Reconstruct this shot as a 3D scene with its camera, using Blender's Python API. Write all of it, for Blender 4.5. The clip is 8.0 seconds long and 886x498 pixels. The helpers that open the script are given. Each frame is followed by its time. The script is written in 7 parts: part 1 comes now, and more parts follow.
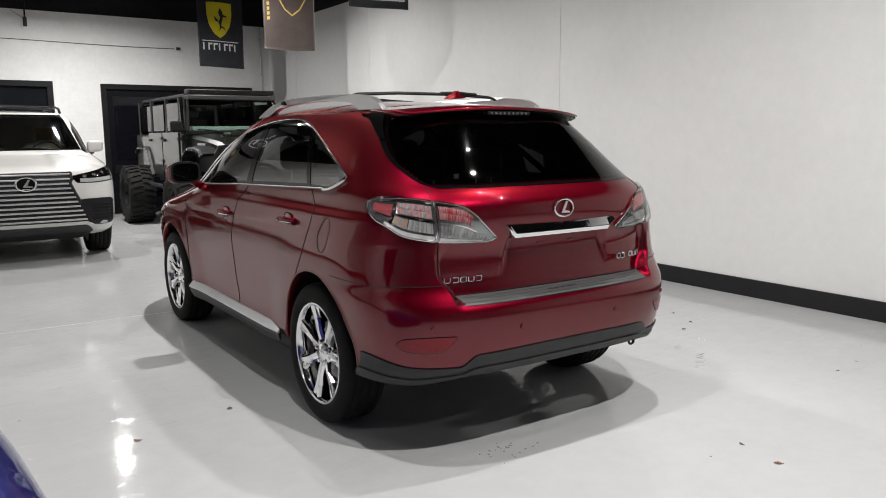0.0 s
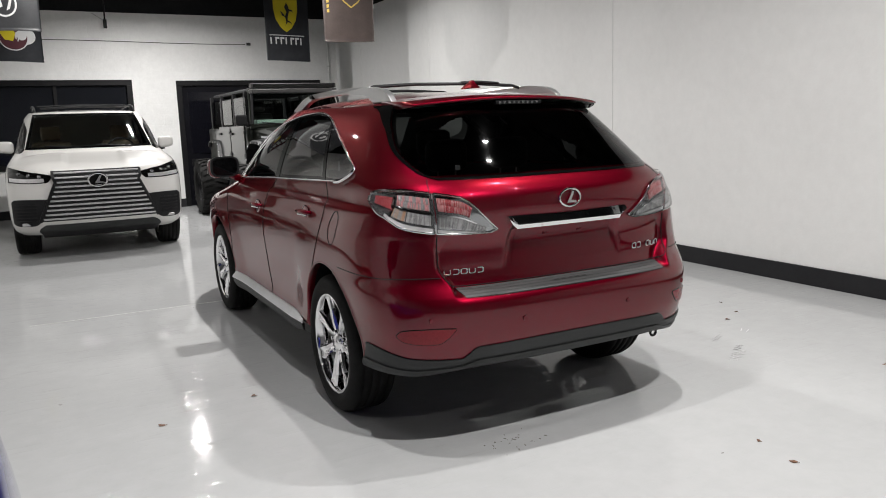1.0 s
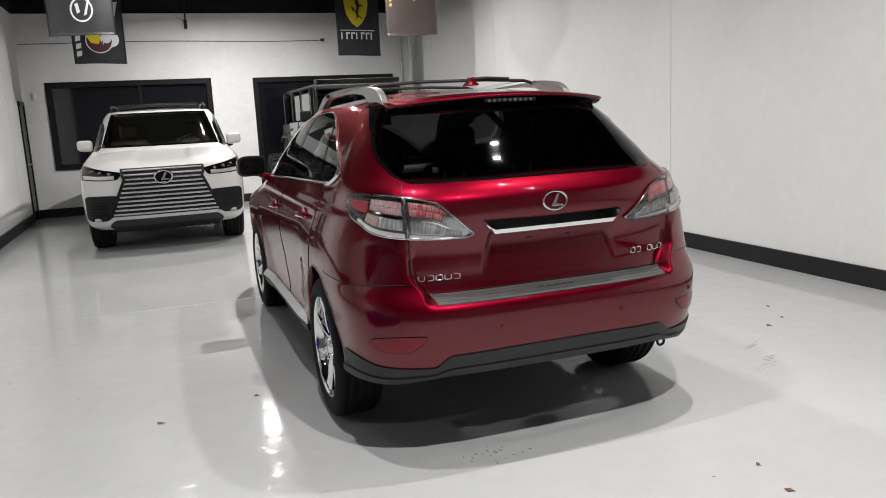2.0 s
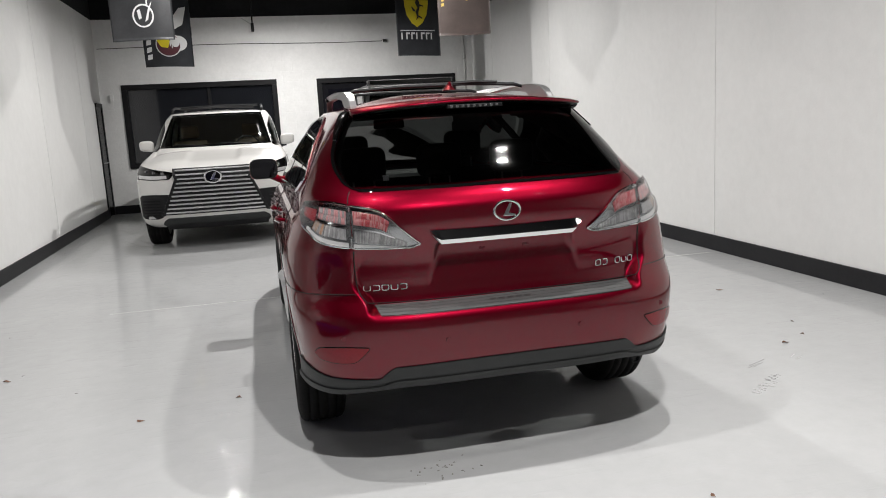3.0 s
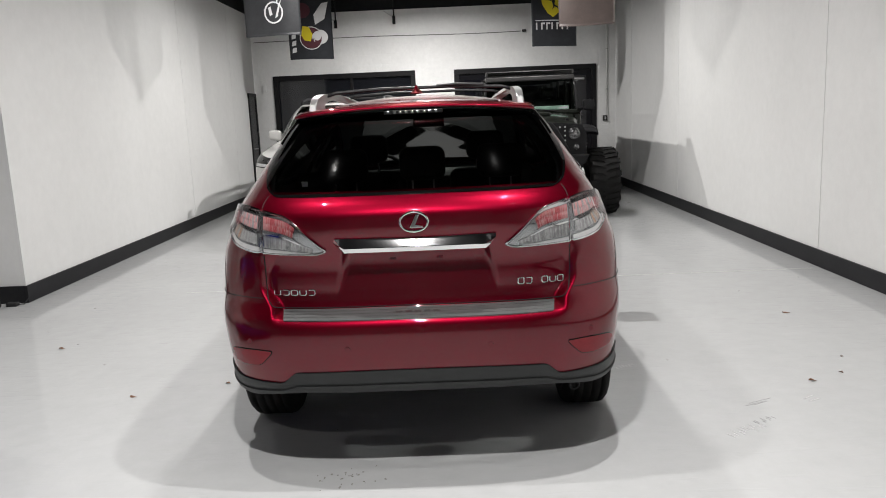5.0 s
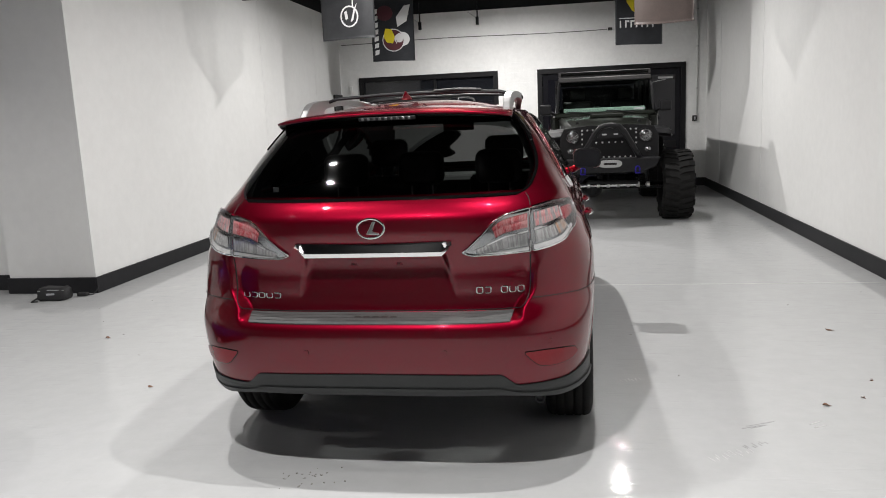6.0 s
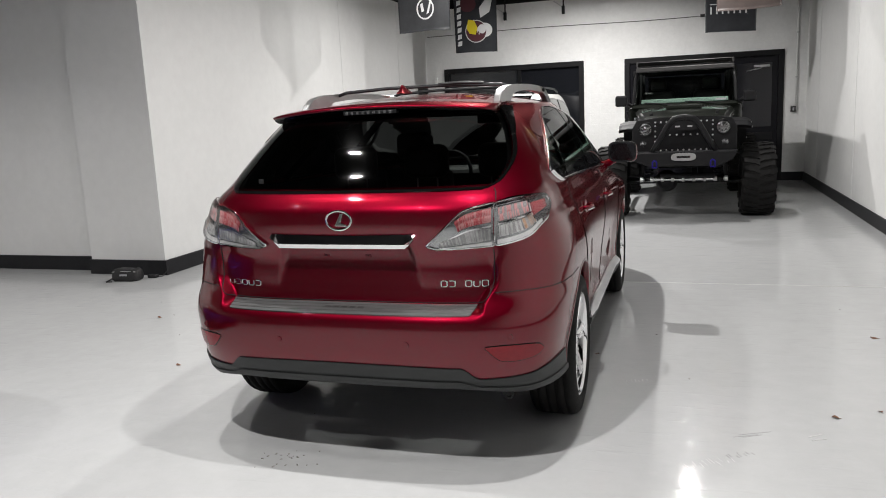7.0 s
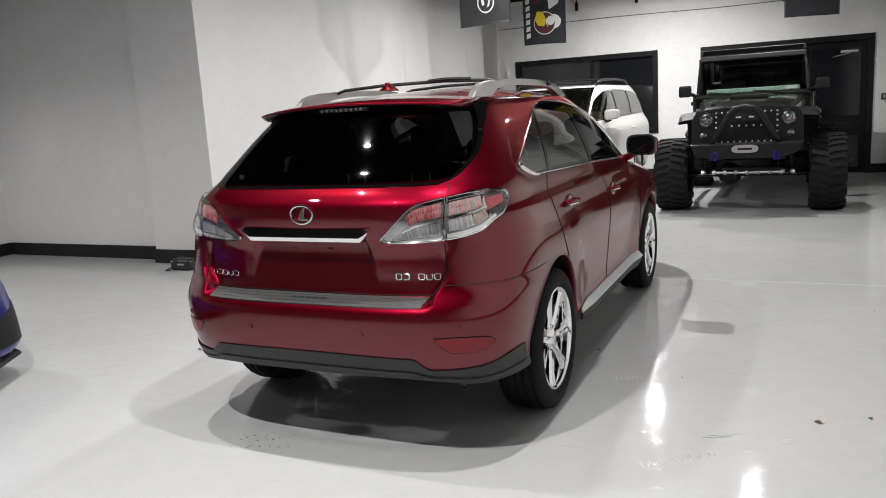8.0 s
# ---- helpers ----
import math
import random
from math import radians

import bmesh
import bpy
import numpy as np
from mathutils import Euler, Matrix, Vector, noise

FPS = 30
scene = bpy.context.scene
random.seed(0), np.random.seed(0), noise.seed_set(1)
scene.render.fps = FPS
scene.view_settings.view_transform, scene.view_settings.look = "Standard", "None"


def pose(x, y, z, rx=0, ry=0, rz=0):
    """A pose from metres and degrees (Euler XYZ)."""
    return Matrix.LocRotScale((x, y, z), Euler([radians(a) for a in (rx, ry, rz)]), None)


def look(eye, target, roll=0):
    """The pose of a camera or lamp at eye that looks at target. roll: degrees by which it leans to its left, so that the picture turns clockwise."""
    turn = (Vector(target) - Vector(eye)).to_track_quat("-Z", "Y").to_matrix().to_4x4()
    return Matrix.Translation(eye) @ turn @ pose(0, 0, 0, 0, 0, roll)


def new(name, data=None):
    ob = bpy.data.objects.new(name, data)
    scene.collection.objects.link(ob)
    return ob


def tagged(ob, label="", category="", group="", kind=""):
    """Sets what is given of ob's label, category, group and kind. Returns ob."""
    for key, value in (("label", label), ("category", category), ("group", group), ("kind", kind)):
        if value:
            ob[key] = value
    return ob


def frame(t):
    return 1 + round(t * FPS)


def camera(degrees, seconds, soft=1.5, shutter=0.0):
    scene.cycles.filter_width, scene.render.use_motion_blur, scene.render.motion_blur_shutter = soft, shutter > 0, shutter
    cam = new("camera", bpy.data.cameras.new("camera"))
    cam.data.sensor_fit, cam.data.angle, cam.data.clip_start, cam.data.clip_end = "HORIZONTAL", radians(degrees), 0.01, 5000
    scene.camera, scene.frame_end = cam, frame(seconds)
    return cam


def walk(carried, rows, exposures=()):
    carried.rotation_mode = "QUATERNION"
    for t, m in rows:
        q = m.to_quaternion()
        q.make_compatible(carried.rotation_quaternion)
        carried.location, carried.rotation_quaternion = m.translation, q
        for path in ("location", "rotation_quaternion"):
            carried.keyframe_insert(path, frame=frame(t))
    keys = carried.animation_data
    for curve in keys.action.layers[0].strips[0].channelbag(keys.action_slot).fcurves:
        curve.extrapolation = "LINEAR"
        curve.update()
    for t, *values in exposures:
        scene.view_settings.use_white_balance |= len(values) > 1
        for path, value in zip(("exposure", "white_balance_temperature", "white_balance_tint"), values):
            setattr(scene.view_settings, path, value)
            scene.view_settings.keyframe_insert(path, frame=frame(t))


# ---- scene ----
cam = camera(60.4, 8.0, soft=1.0)
PATH = [
    (0, (0.292, 0.165, 1.469), (1.395, 1.807, 1.17), -0.4),
    (0.5, (0.449, 0.016, 1.483), (1.454, 1.717, 1.168), -1.2),
    (1, (0.617, -0.027, 1.486), (1.526, 1.724, 1.156), -1.9),
    (1.5, (0.861, -0.068, 1.503), (1.65, 1.738, 1.161), -2.5),
    (3, (1.762, -0.246, 1.523), (2.213, 1.672, 1.183), -3.1),
    (3.5, (2.035, -0.23, 1.533), (2.36, 1.714, 1.193), -3.0),
    (4, (2.352, -0.274, 1.538), (2.551, 1.685, 1.188), -2.9),
    (4.5, (2.638, -0.303, 1.546), (2.729, 1.664, 1.193), -2.6),
    (6, (3.582, -0.231, 1.564), (3.262, 1.713, 1.224), -2.6),
    (6.5, (3.878, -0.188, 1.543), (3.414, 1.727, 1.199), -2.6),
    (7, (4.183, -0.116, 1.552), (3.582, 1.759, 1.201), -2.7),
    (7.5, (4.504, -0.05, 1.554), (3.772, 1.777, 1.197), -3.0),
    (8, (4.791, 0.035, 1.538), (3.948, 1.814, 1.182), -3.5),
]
walk(cam, [(t, look(eye, target, roll)) for t, eye, target, roll in PATH], [(0, 0.20), (1, 0.16), (3, 0.22), (4.5, 0.25), (6, 0.29), (8, 0.31)])

# lamps: x, y, z, watts, spread in degrees
# the last one is an assumed lamp, added to brighten the left bay's pier
LAMPS = [(2.58, 13.1, 3.80, 150, 170), (4.30, 10.4, 3.85, 60, 170), (1.00, 10.4, 3.85, 48, 170), (2.60, 6.85, 4.0, 104, 170), (0.80, 1.88, 4.0, 6, 170), (4.13, 1.85, 4.0, 11, 170),
         (1.60, 3.12, 4.0, 45, 170), (3.70, 3.05, 4.0, 56, 170), (2.60, 0.90, 4.0, 108, 170), (-3.1, 3.2, 4.0, 46, 125)]

# ---------------------------------------------------------------- light
world = bpy.data.worlds.new("night")
world.use_nodes = True
world.node_tree.nodes["Background"].inputs[0].default_value = (0.6, 0.65, 0.7, 1)
world.node_tree.nodes["Background"].inputs[1].default_value = 0.01
scene.world = world


# ---------------------------------------------------------------- materials
def mat(name, colour, rough=0.5, metal=0.0, coat=0.0, **more):
    m = bpy.data.materials.new(name)
    m.use_nodes = True
    b = m.node_tree.nodes["Principled BSDF"]
    b.inputs["Base Color"].default_value = (*colour, 1)
    b.inputs["Roughness"].default_value = rough
    b.inputs["Metallic"].default_value = metal
    b.inputs["Coat Weight"].default_value = coat
    for key, value in more.items():
        b.inputs[key.replace("_", " ")].default_value = value
    return m


def node(m, kind, **values):
    n = m.node_tree.nodes.new(kind)
    for key, value in values.items():
        if key == "operation":
            n.operation = value
        else:
            n.inputs[key.replace("_", " ")].default_value = value
    return n


def wire(m, a, out, b, inp):
    m.node_tree.links.new(a.outputs[out], b.inputs[inp])


def mottled(m, low, high, scale, fine=None, bump=0.0, bump_scale=60.0, rough=None, stretch=(1, 1, 1)):
    """Colour varied at two scales, a fine relief and an uneven gloss, in object space."""
    b = m.node_tree.nodes["Principled BSDF"]
    co = node(m, "ShaderNodeTexCoord")
    mp = node(m, "ShaderNodeMapping")
    mp.inputs["Scale"].default_value = stretch
    wire(m, co, "Object", mp, "Vector")
    n1 = node(m, "ShaderNodeTexNoise", Scale=scale, Detail=6.0, Roughness=0.6)
    wire(m, mp, "Vector", n1, "Vector")
    n2 = node(m, "ShaderNodeTexNoise", Scale=fine or scale * 9, Detail=5.0, Roughness=0.65)
    wire(m, mp, "Vector", n2, "Vector")
    add = node(m, "ShaderNodeMath", operation="MULTIPLY_ADD")
    add.inputs[1].default_value = 0.4
    wire(m, n2, "Fac", add, 0)
    mul = node(m, "ShaderNodeMath", operation="MULTIPLY")
    mul.inputs[1].default_value = 0.6
    wire(m, n1, "Fac", mul, 0)
    wire(m, mul, 0, add, 2)
    ramp = node(m, "ShaderNodeValToRGB")
    ramp.color_ramp.elements[0].position, ramp.color_ramp.elements[1].position = 0.36, 0.64
    ramp.color_ramp.elements[0].color, ramp.color_ramp.elements[1].color = (*low, 1), (*high, 1)
    wire(m, add, 0, ramp, "Fac")
    wire(m, ramp, "Color", b, "Base Color")
    if rough:
        mr = node(m, "ShaderNodeMapRange")
        mr.inputs["From Min"].default_value, mr.inputs["From Max"].default_value = 0.35, 0.65
        mr.inputs["To Min"].default_value, mr.inputs["To Max"].default_value = rough
        wire(m, add, 0, mr, "Value")
        wire(m, mr, "Result", b, "Roughness")
    if bump:
        n3 = node(m, "ShaderNodeTexNoise", Scale=bump_scale, Detail=4.0, Roughness=0.6)
        wire(m, mp, "Vector", n3, "Vector")
        bp = node(m, "ShaderNodeBump", Strength=bump, Distance=0.01)
        wire(m, n3, "Fac", bp, "Height")
        wire(m, bp, "Normal", b, "Normal")
    return m


M_WALL = mottled(mat("white_wall_paint", (0.78, 0.78, 0.77), 0.6), (0.74, 0.74, 0.73), (0.80, 0.80, 0.79), 0.7, 9.0, 0.12, 45.0)
M_BLOCKWALL = mottled(mat("white_block_paint", (0.78, 0.78, 0.77), 0.55), (0.72, 0.72, 0.71), (0.82, 0.82, 0.81), 1.1, 14.0, 0.35, 28.0)
# faint courses of painted blocks
_co, _mp, _br = node(M_BLOCKWALL, "ShaderNodeTexCoord"), node(M_BLOCKWALL, "ShaderNodeMapping"), node(M_BLOCKWALL, "ShaderNodeTexBrick", Scale=1.0, Mortar_Size=0.006, Brick_Width=0.40, Row_Height=0.20, Mortar_Smooth=0.6)
_mp.inputs["Rotation"].default_value = (radians(90), 0, 0)
wire(M_BLOCKWALL, _co, "Object", _mp, "Vector")
wire(M_BLOCKWALL, _mp, "Vector", _br, "Vector")
_b2 = node(M_BLOCKWALL, "ShaderNodeBump", Strength=0.35, Distance=0.004)
_b2.invert = True
wire(M_BLOCKWALL, _br, "Fac", _b2, "Height")
_pb = M_BLOCKWALL.node_tree.nodes["Principled BSDF"]
M_BLOCKWALL.node_tree.links.new(_pb.inputs["Normal"].links[0].from_socket, _b2.inputs["Normal"])
wire(M_BLOCKWALL, _b2, "Normal", _pb, "Normal")
M_FLOOR = mottled(mat("grey_epoxy_floor", (0.5, 0.5, 0.5), 0.14, coat=0.0), (0.445, 0.45, 0.452), (0.495, 0.50, 0.502), 0.55, 8.0, 0.05, 12.0, rough=(0.04, 0.085))
# sparse ripples of the rolled coating
_pb = M_FLOOR.node_tree.nodes["Principled BSDF"]
_pb.inputs["Specular IOR Level"].default_value = 0.15
_co, _mp, _nz, _rp, _bp = node(M_FLOOR, "ShaderNodeTexCoord"), node(M_FLOOR, "ShaderNodeMapping"), node(M_FLOOR, "ShaderNodeTexNoise", Scale=1.0, Detail=3.0, Roughness=0.6), node(M_FLOOR, "ShaderNodeMapRange"), node(M_FLOOR, "ShaderNodeBump", Strength=0.16, Distance=0.01)
_mp.inputs["Scale"].default_value = (4.0, 20.0, 1.0)
_mp.inputs["Rotation"].default_value = (0, 0, radians(8))
_rp.inputs["From Min"].default_value, _rp.inputs["From Max"].default_value = 0.56, 0.86
wire(M_FLOOR, _co, "Object", _mp, "Vector")
wire(M_FLOOR, _mp, "Vector", _nz, "Vector")
wire(M_FLOOR, _nz, "Fac", _rp, "Value")
wire(M_FLOOR, _rp, "Result", _bp, "Height")
M_FLOOR.node_tree.links.new(_pb.inputs["Normal"].links[0].from_socket, _bp.inputs["Normal"])
wire(M_FLOOR, _bp, "Normal", _pb, "Normal")
M_BLACK = mottled(mat("black_ceiling_paint", (0.012, 0.012, 0.013), 0.8), (0.009, 0.009, 0.01), (0.016, 0.016, 0.017), 1.5)
M_BASE = mottled(mat("black_vinyl_baseboard", (0.014, 0.014, 0.016), 0.5), (0.011, 0.011, 0.013), (0.018, 0.018, 0.02), 3.0, bump=0.05)
M_FRAME = mottled(mat("black_painted_metal", (0.008, 0.008, 0.009), 0.4), (0.006, 0.006, 0.007), (0.011, 0.011, 0.012), 4.0, bump=0.03)
M_LAMP = mat("lamp_glow", (1, 1, 1), 0.5)
M_LAMP.node_tree.nodes["Principled BSDF"].inputs["Emission Color"].default_value = (1.0, 0.97, 0.92, 1)
M_LAMP.node_tree.nodes["Principled BSDF"].inputs["Emission Strength"].default_value = 12.0
# grey chosen for how much light the unseen front wall throws back
M_BOUNCEWALL = mottled(mat("grey_bounce_wall", (0.46, 0.46, 0.47), 0.6), (0.43, 0.43, 0.44), (0.50, 0.50, 0.51), 1.2)
M_PIPE = mottled(mat("white_painted_pipe", (0.75, 0.75, 0.74), 0.5), (0.7, 0.7, 0.69), (0.8, 0.8, 0.79), 6.0)
M_DARKGLASS = mat("dark_window_glass", (0.006, 0.006, 0.009), 0.08)
M_CHROME = mat("chrome", (0.85, 0.85, 0.86), 0.06, 1.0)

M_OFFICE = mat("office_glass", (0.01, 0.011, 0.014), 0.05, Alpha=1.0)
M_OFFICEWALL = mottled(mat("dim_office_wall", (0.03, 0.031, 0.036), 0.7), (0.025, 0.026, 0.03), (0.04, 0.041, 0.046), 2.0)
M_DOOR = mottled(mat("black_gloss_door", (0.006, 0.006, 0.008), 0.25), (0.005, 0.005, 0.007), (0.009, 0.009, 0.012), 3.0, bump=0.02)
M_PLASTIC = mat("grey_plastic", (0.35, 0.35, 0.36), 0.45)
M_CLOTH = mottled(mat("black_polyester", (0.016, 0.017, 0.021), 0.5, Sheen_Weight=0.2), (0.012, 0.013, 0.016), (0.024, 0.026, 0.031), 5.0, bump=0.15, bump_scale=500.0)
M_CLOTHGREY = mottled(mat("charcoal_polyester", (0.024, 0.025, 0.027), 0.42, Sheen_Weight=0.1), (0.019, 0.020, 0.022), (0.033, 0.034, 0.037), 5.0, bump=0.15, bump_scale=500.0)
M_CLOTHTAUPE = mottled(mat("taupe_satin", (0.055, 0.042, 0.038), 0.4), (0.046, 0.035, 0.032), (0.068, 0.052, 0.047), 5.0, bump=0.15, bump_scale=500.0)
M_CLOTHWHITE = mat("white_print", (0.62, 0.62, 0.62), 0.6)
M_YELLOW = mat("yellow_print", (0.62, 0.50, 0.01), 0.55)
M_GOLD = mat("gold_print", (0.42, 0.30, 0.07), 0.45)
M_MAROON = mat("maroon_print", (0.07, 0.012, 0.02), 0.55)
M_INK = mat("black_print", (0.012, 0.012, 0.010), 0.6)
M_BAG = mottled(mat("black_nylon", (0.014, 0.014, 0.015), 0.6), (0.011, 0.011, 0.012), (0.02, 0.02, 0.021), 14.0, bump=0.3, bump_scale=300.0)
M_LEAF = mottled(mat("dry_leaf", (0.16, 0.07, 0.04), 0.7), (0.10, 0.045, 0.025), (0.24, 0.12, 0.07), 40.0)
M_JOINT = mat("pale_joint_filler", (0.62, 0.62, 0.61), 0.3)
M_SCUFF = mottled(mat("rubber_scuff", (0.3, 0.3, 0.3), 0.5), (0.26, 0.26, 0.26), (0.38, 0.38, 0.38), 80.0)
M_PALE = mottled(mat("pale_scuff", (0.6, 0.6, 0.6), 0.4), (0.54, 0.54, 0.54), (0.64, 0.64, 0.63), 80.0)
M_STAIN = mottled(mat("floor_scuff", (0.22, 0.21, 0.19), 0.4), (0.16, 0.15, 0.13), (0.30, 0.29, 0.27), 25.0)


for _m, _s in ((M_DOOR, 0.15), (M_FRAME, 0.2), (M_DARKGLASS, 0.4), (M_BASE, 0.3), (M_CLOTH, 0.25), (M_BLACK, 0.2)):
    _m.node_tree.nodes["Principled BSDF"].inputs["Specular IOR Level"].default_value = _s


# ---------------------------------------------------------------- building helpers
def mesh_of(name, bm, material, smooth=False):
    me = bpy.data.meshes.new(name)
    bm.to_mesh(me)
    bm.free()
    for m in material if isinstance(material, (list, tuple)) else [material]:
        me.materials.append(m)
    if smooth:
        me.polygons.foreach_set("use_smooth", [True] * len(me.polygons))
    return me


def part(name, bm, material, parent, label="", smooth=False):
    """Links a bmesh as one mesh object under a thing or a part."""
    ob = new(name, bm if isinstance(bm, bpy.types.Mesh) else mesh_of(name, bm, material, smooth))
    ob.parent = parent
    if label:
        tagged(ob, label)
    return ob


def thing(name, label, category, at=None, group="", kind=""):
    """An Empty at the base of a thing."""
    ob = new(name)
    ob.empty_display_size = 0.1
    if at is not None:
        ob.matrix_world = at
    return tagged(ob, label, category, group, kind)


def box(x0, x1, y0, y1, z0, z1, bevel=0.0, segments=2, bm=None):
    out = bm or bmesh.new()
    r = bmesh.ops.create_cube(out, size=1)
    for v in r["verts"]:
        v.co = Vector((x0 + (v.co.x + 0.5) * (x1 - x0), y0 + (v.co.y + 0.5) * (y1 - y0), z0 + (v.co.z + 0.5) * (z1 - z0)))
    if bevel:
        edges = list({e for v in r["verts"] for e in v.link_edges})
        bmesh.ops.bevel(out, geom=edges, offset=bevel, segments=segments, profile=0.5, affect="EDGES", clamp_overlap=True)
    return out


def tube(points, radius, sides=8, closed=False, bm=None, flat=1.0):
    """A round bar along a line of points."""
    out = bm or bmesh.new()
    pts = [Vector(p) for p in points]
    n = len(pts)
    rings = []
    side = None
    for i, p in enumerate(pts):
        a = pts[(i - 1) % n] if closed or i else p
        b = pts[(i + 1) % n] if closed or i < n - 1 else p
        d = (b - a).normalized()
        if side is None:
            side = d.orthogonal().normalized()
        side = (side - d * side.dot(d)).normalized()
        up = d.cross(side)
        rings.append([out.verts.new(p + radius * (math.cos(2 * math.pi * k / sides) * side + flat * math.sin(2 * math.pi * k / sides) * up)) for k in range(sides)])
    for i in range(n if closed else n - 1):
        r, s = rings[i], rings[(i + 1) % n]
        for k in range(sides):
            out.faces.new((r[k], r[(k + 1) % sides], s[(k + 1) % sides], s[k]))
    if not closed:
        out.faces.new(rings[0][::-1])
        out.faces.new(rings[-1])
    return out


def lathe(profile, axis="x", steps=48, centre=(0, 0, 0), bm=None, caps=False):
    """A turned form: profile rows of (distance along the axis, radius)."""
    out = bm or bmesh.new()
    c = Vector(centre)
    rings = []
    for a, r in profile:
        ring = []
        for k in range(steps):
            t = 2 * math.pi * k / steps
            u, v = r * math.cos(t), r * math.sin(t)
            ring.append(out.verts.new(c + (Vector((a, u, v)) if axis == "x" else Vector((u, a, v)) if axis == "y" else Vector((u, v, a)))))
        rings.append(ring)
    for r, s in zip(rings, rings[1:]):
        for k in range(steps):
            out.faces.new((r[k], r[(k + 1) % steps], s[(k + 1) % steps], s[k]))
    if caps:
        out.faces.new(rings[0][::-1])
        out.faces.new(rings[-1])
    return out


def slab(outline, depth, axis="y", at=0.0, bevel=0.0, bm=None):
    """A flat plate of some thickness from an outline of (a, b) in the plane across the axis."""
    out = bm or bmesh.new()
    def put(a, b, d):
        return Vector((d, a, b)) if axis == "x" else Vector((a, d, b)) if axis == "y" else Vector((a, b, d))
    lo = [out.verts.new(put(a, b, at)) for a, b in outline]
    hi = [out.verts.new(put(a, b, at + depth)) for a, b in outline]
    f0, f1 = out.faces.new(lo[::-1]), out.faces.new(hi)
    for i in range(len(lo)):
        j = (i + 1) % len(lo)
        out.faces.new((lo[i], lo[j], hi[j], hi[i]))
    if bevel:
        edges = [e for e in f0.edges] + [e for e in f1.edges]
        bmesh.ops.bevel(out, geom=edges, offset=bevel, segments=2, profile=0.5, affect="EDGES", clamp_overlap=True)
    bmesh.ops.recalc_face_normals(out, faces=out.faces[:])
    return out


# ---------------------------------------------------------------- the room
LEFT, RIGHT, BACK, TOP, HIGH = -1.03, 6.34, 15.6, 3.66, 4.6
NEAR, FARLEFT, STUB = -6.0, -4.75, 6.53


def structure(name, bm, material, label, category="wall"):
    return tagged(new(name, mesh_of(name, bm, material)), label, category, kind="structure")


structure("floor", box(FARLEFT - 0.3, RIGHT + 0.3, NEAR - 0.3, BACK + 0.3, -0.12, 0.0), M_FLOOR, "glossy light grey epoxy floor with faint streaks", "floor")
structure("floor_joint", box(0.4, RIGHT - 0.1, 6.66, 6.668, 0.0, 0.0012), M_JOINT, "fine pale joint line across the floor", "floor joint")
structure("ceiling", box(FARLEFT - 0.3, RIGHT + 0.3, NEAR - 0.3, BACK + 0.3, HIGH, HIGH + 0.15), M_BLACK, "matt black painted ceiling high above the cars", "ceiling")
structure("wall_east", box(RIGHT, RIGHT + 0.25, NEAR, BACK, 0, TOP), M_WALL, "smooth white painted side wall")
structure("wall_east_top", box(RIGHT, RIGHT + 0.25, NEAR, BACK, TOP, HIGH), M_BLACK, "black painted upper part of the side wall")
structure("wall_west", box(LEFT - 0.25, LEFT, STUB + 0.25, BACK, 0, TOP), M_WALL, "smooth white painted side wall")
structure("wall_west_top", box(LEFT - 0.25, LEFT, STUB + 0.25, BACK, TOP, HIGH), M_BLACK, "black painted upper part of the side wall")
structure("wall_stub", box(FARLEFT, LEFT - 0.95, STUB + 0.17, STUB + 0.42, 0, HIGH), M_WALL, "white painted return wall beside the bay")
structure("wall_pier", box(LEFT - 0.95, LEFT, STUB, STUB + 0.25, 0, HIGH), M_WALL, "white painted wall end standing slightly proud")
structure("wall_farleft", box(FARLEFT - 0.25, FARLEFT, NEAR, STUB + 0.42, 0, HIGH), M_WALL, "white painted wall of the wider front room")
# unseen wall added behind the walk; its grey tempers bounce and reflections
structure("wall_front", box(FARLEFT, RIGHT, NEAR - 0.25, NEAR, 0, HIGH), M_BOUNCEWALL, "plain grey wall behind the walk")

# back wall with a window and a door opening
WX0, WX1, WZ0, WZ1 = -0.64, 2.27, 0.86, 2.45
DX0, DX1, DZ1 = 3.06, 5.95, 2.43
bw = bmesh.new()
for x0, x1, z0, z1 in ((LEFT - 0.25, WX0, 0, TOP), (WX0, WX1, 0, WZ0), (WX0, WX1, WZ1, TOP), (WX1, DX0, 0, TOP), (DX0, DX1, DZ1, TOP), (DX1, RIGHT + 0.25, 0, TOP)):
    box(x0, x1, BACK, BACK + 0.2, z0, z1, bm=bw)
structure("wall_north", bw, M_BLOCKWALL, "white painted block wall with a window and a wide black door")
structure("wall_north_top", box(LEFT - 0.25, RIGHT + 0.25, BACK, BACK + 0.2, TOP, HIGH), M_BLACK, "black painted upper part of the end wall")

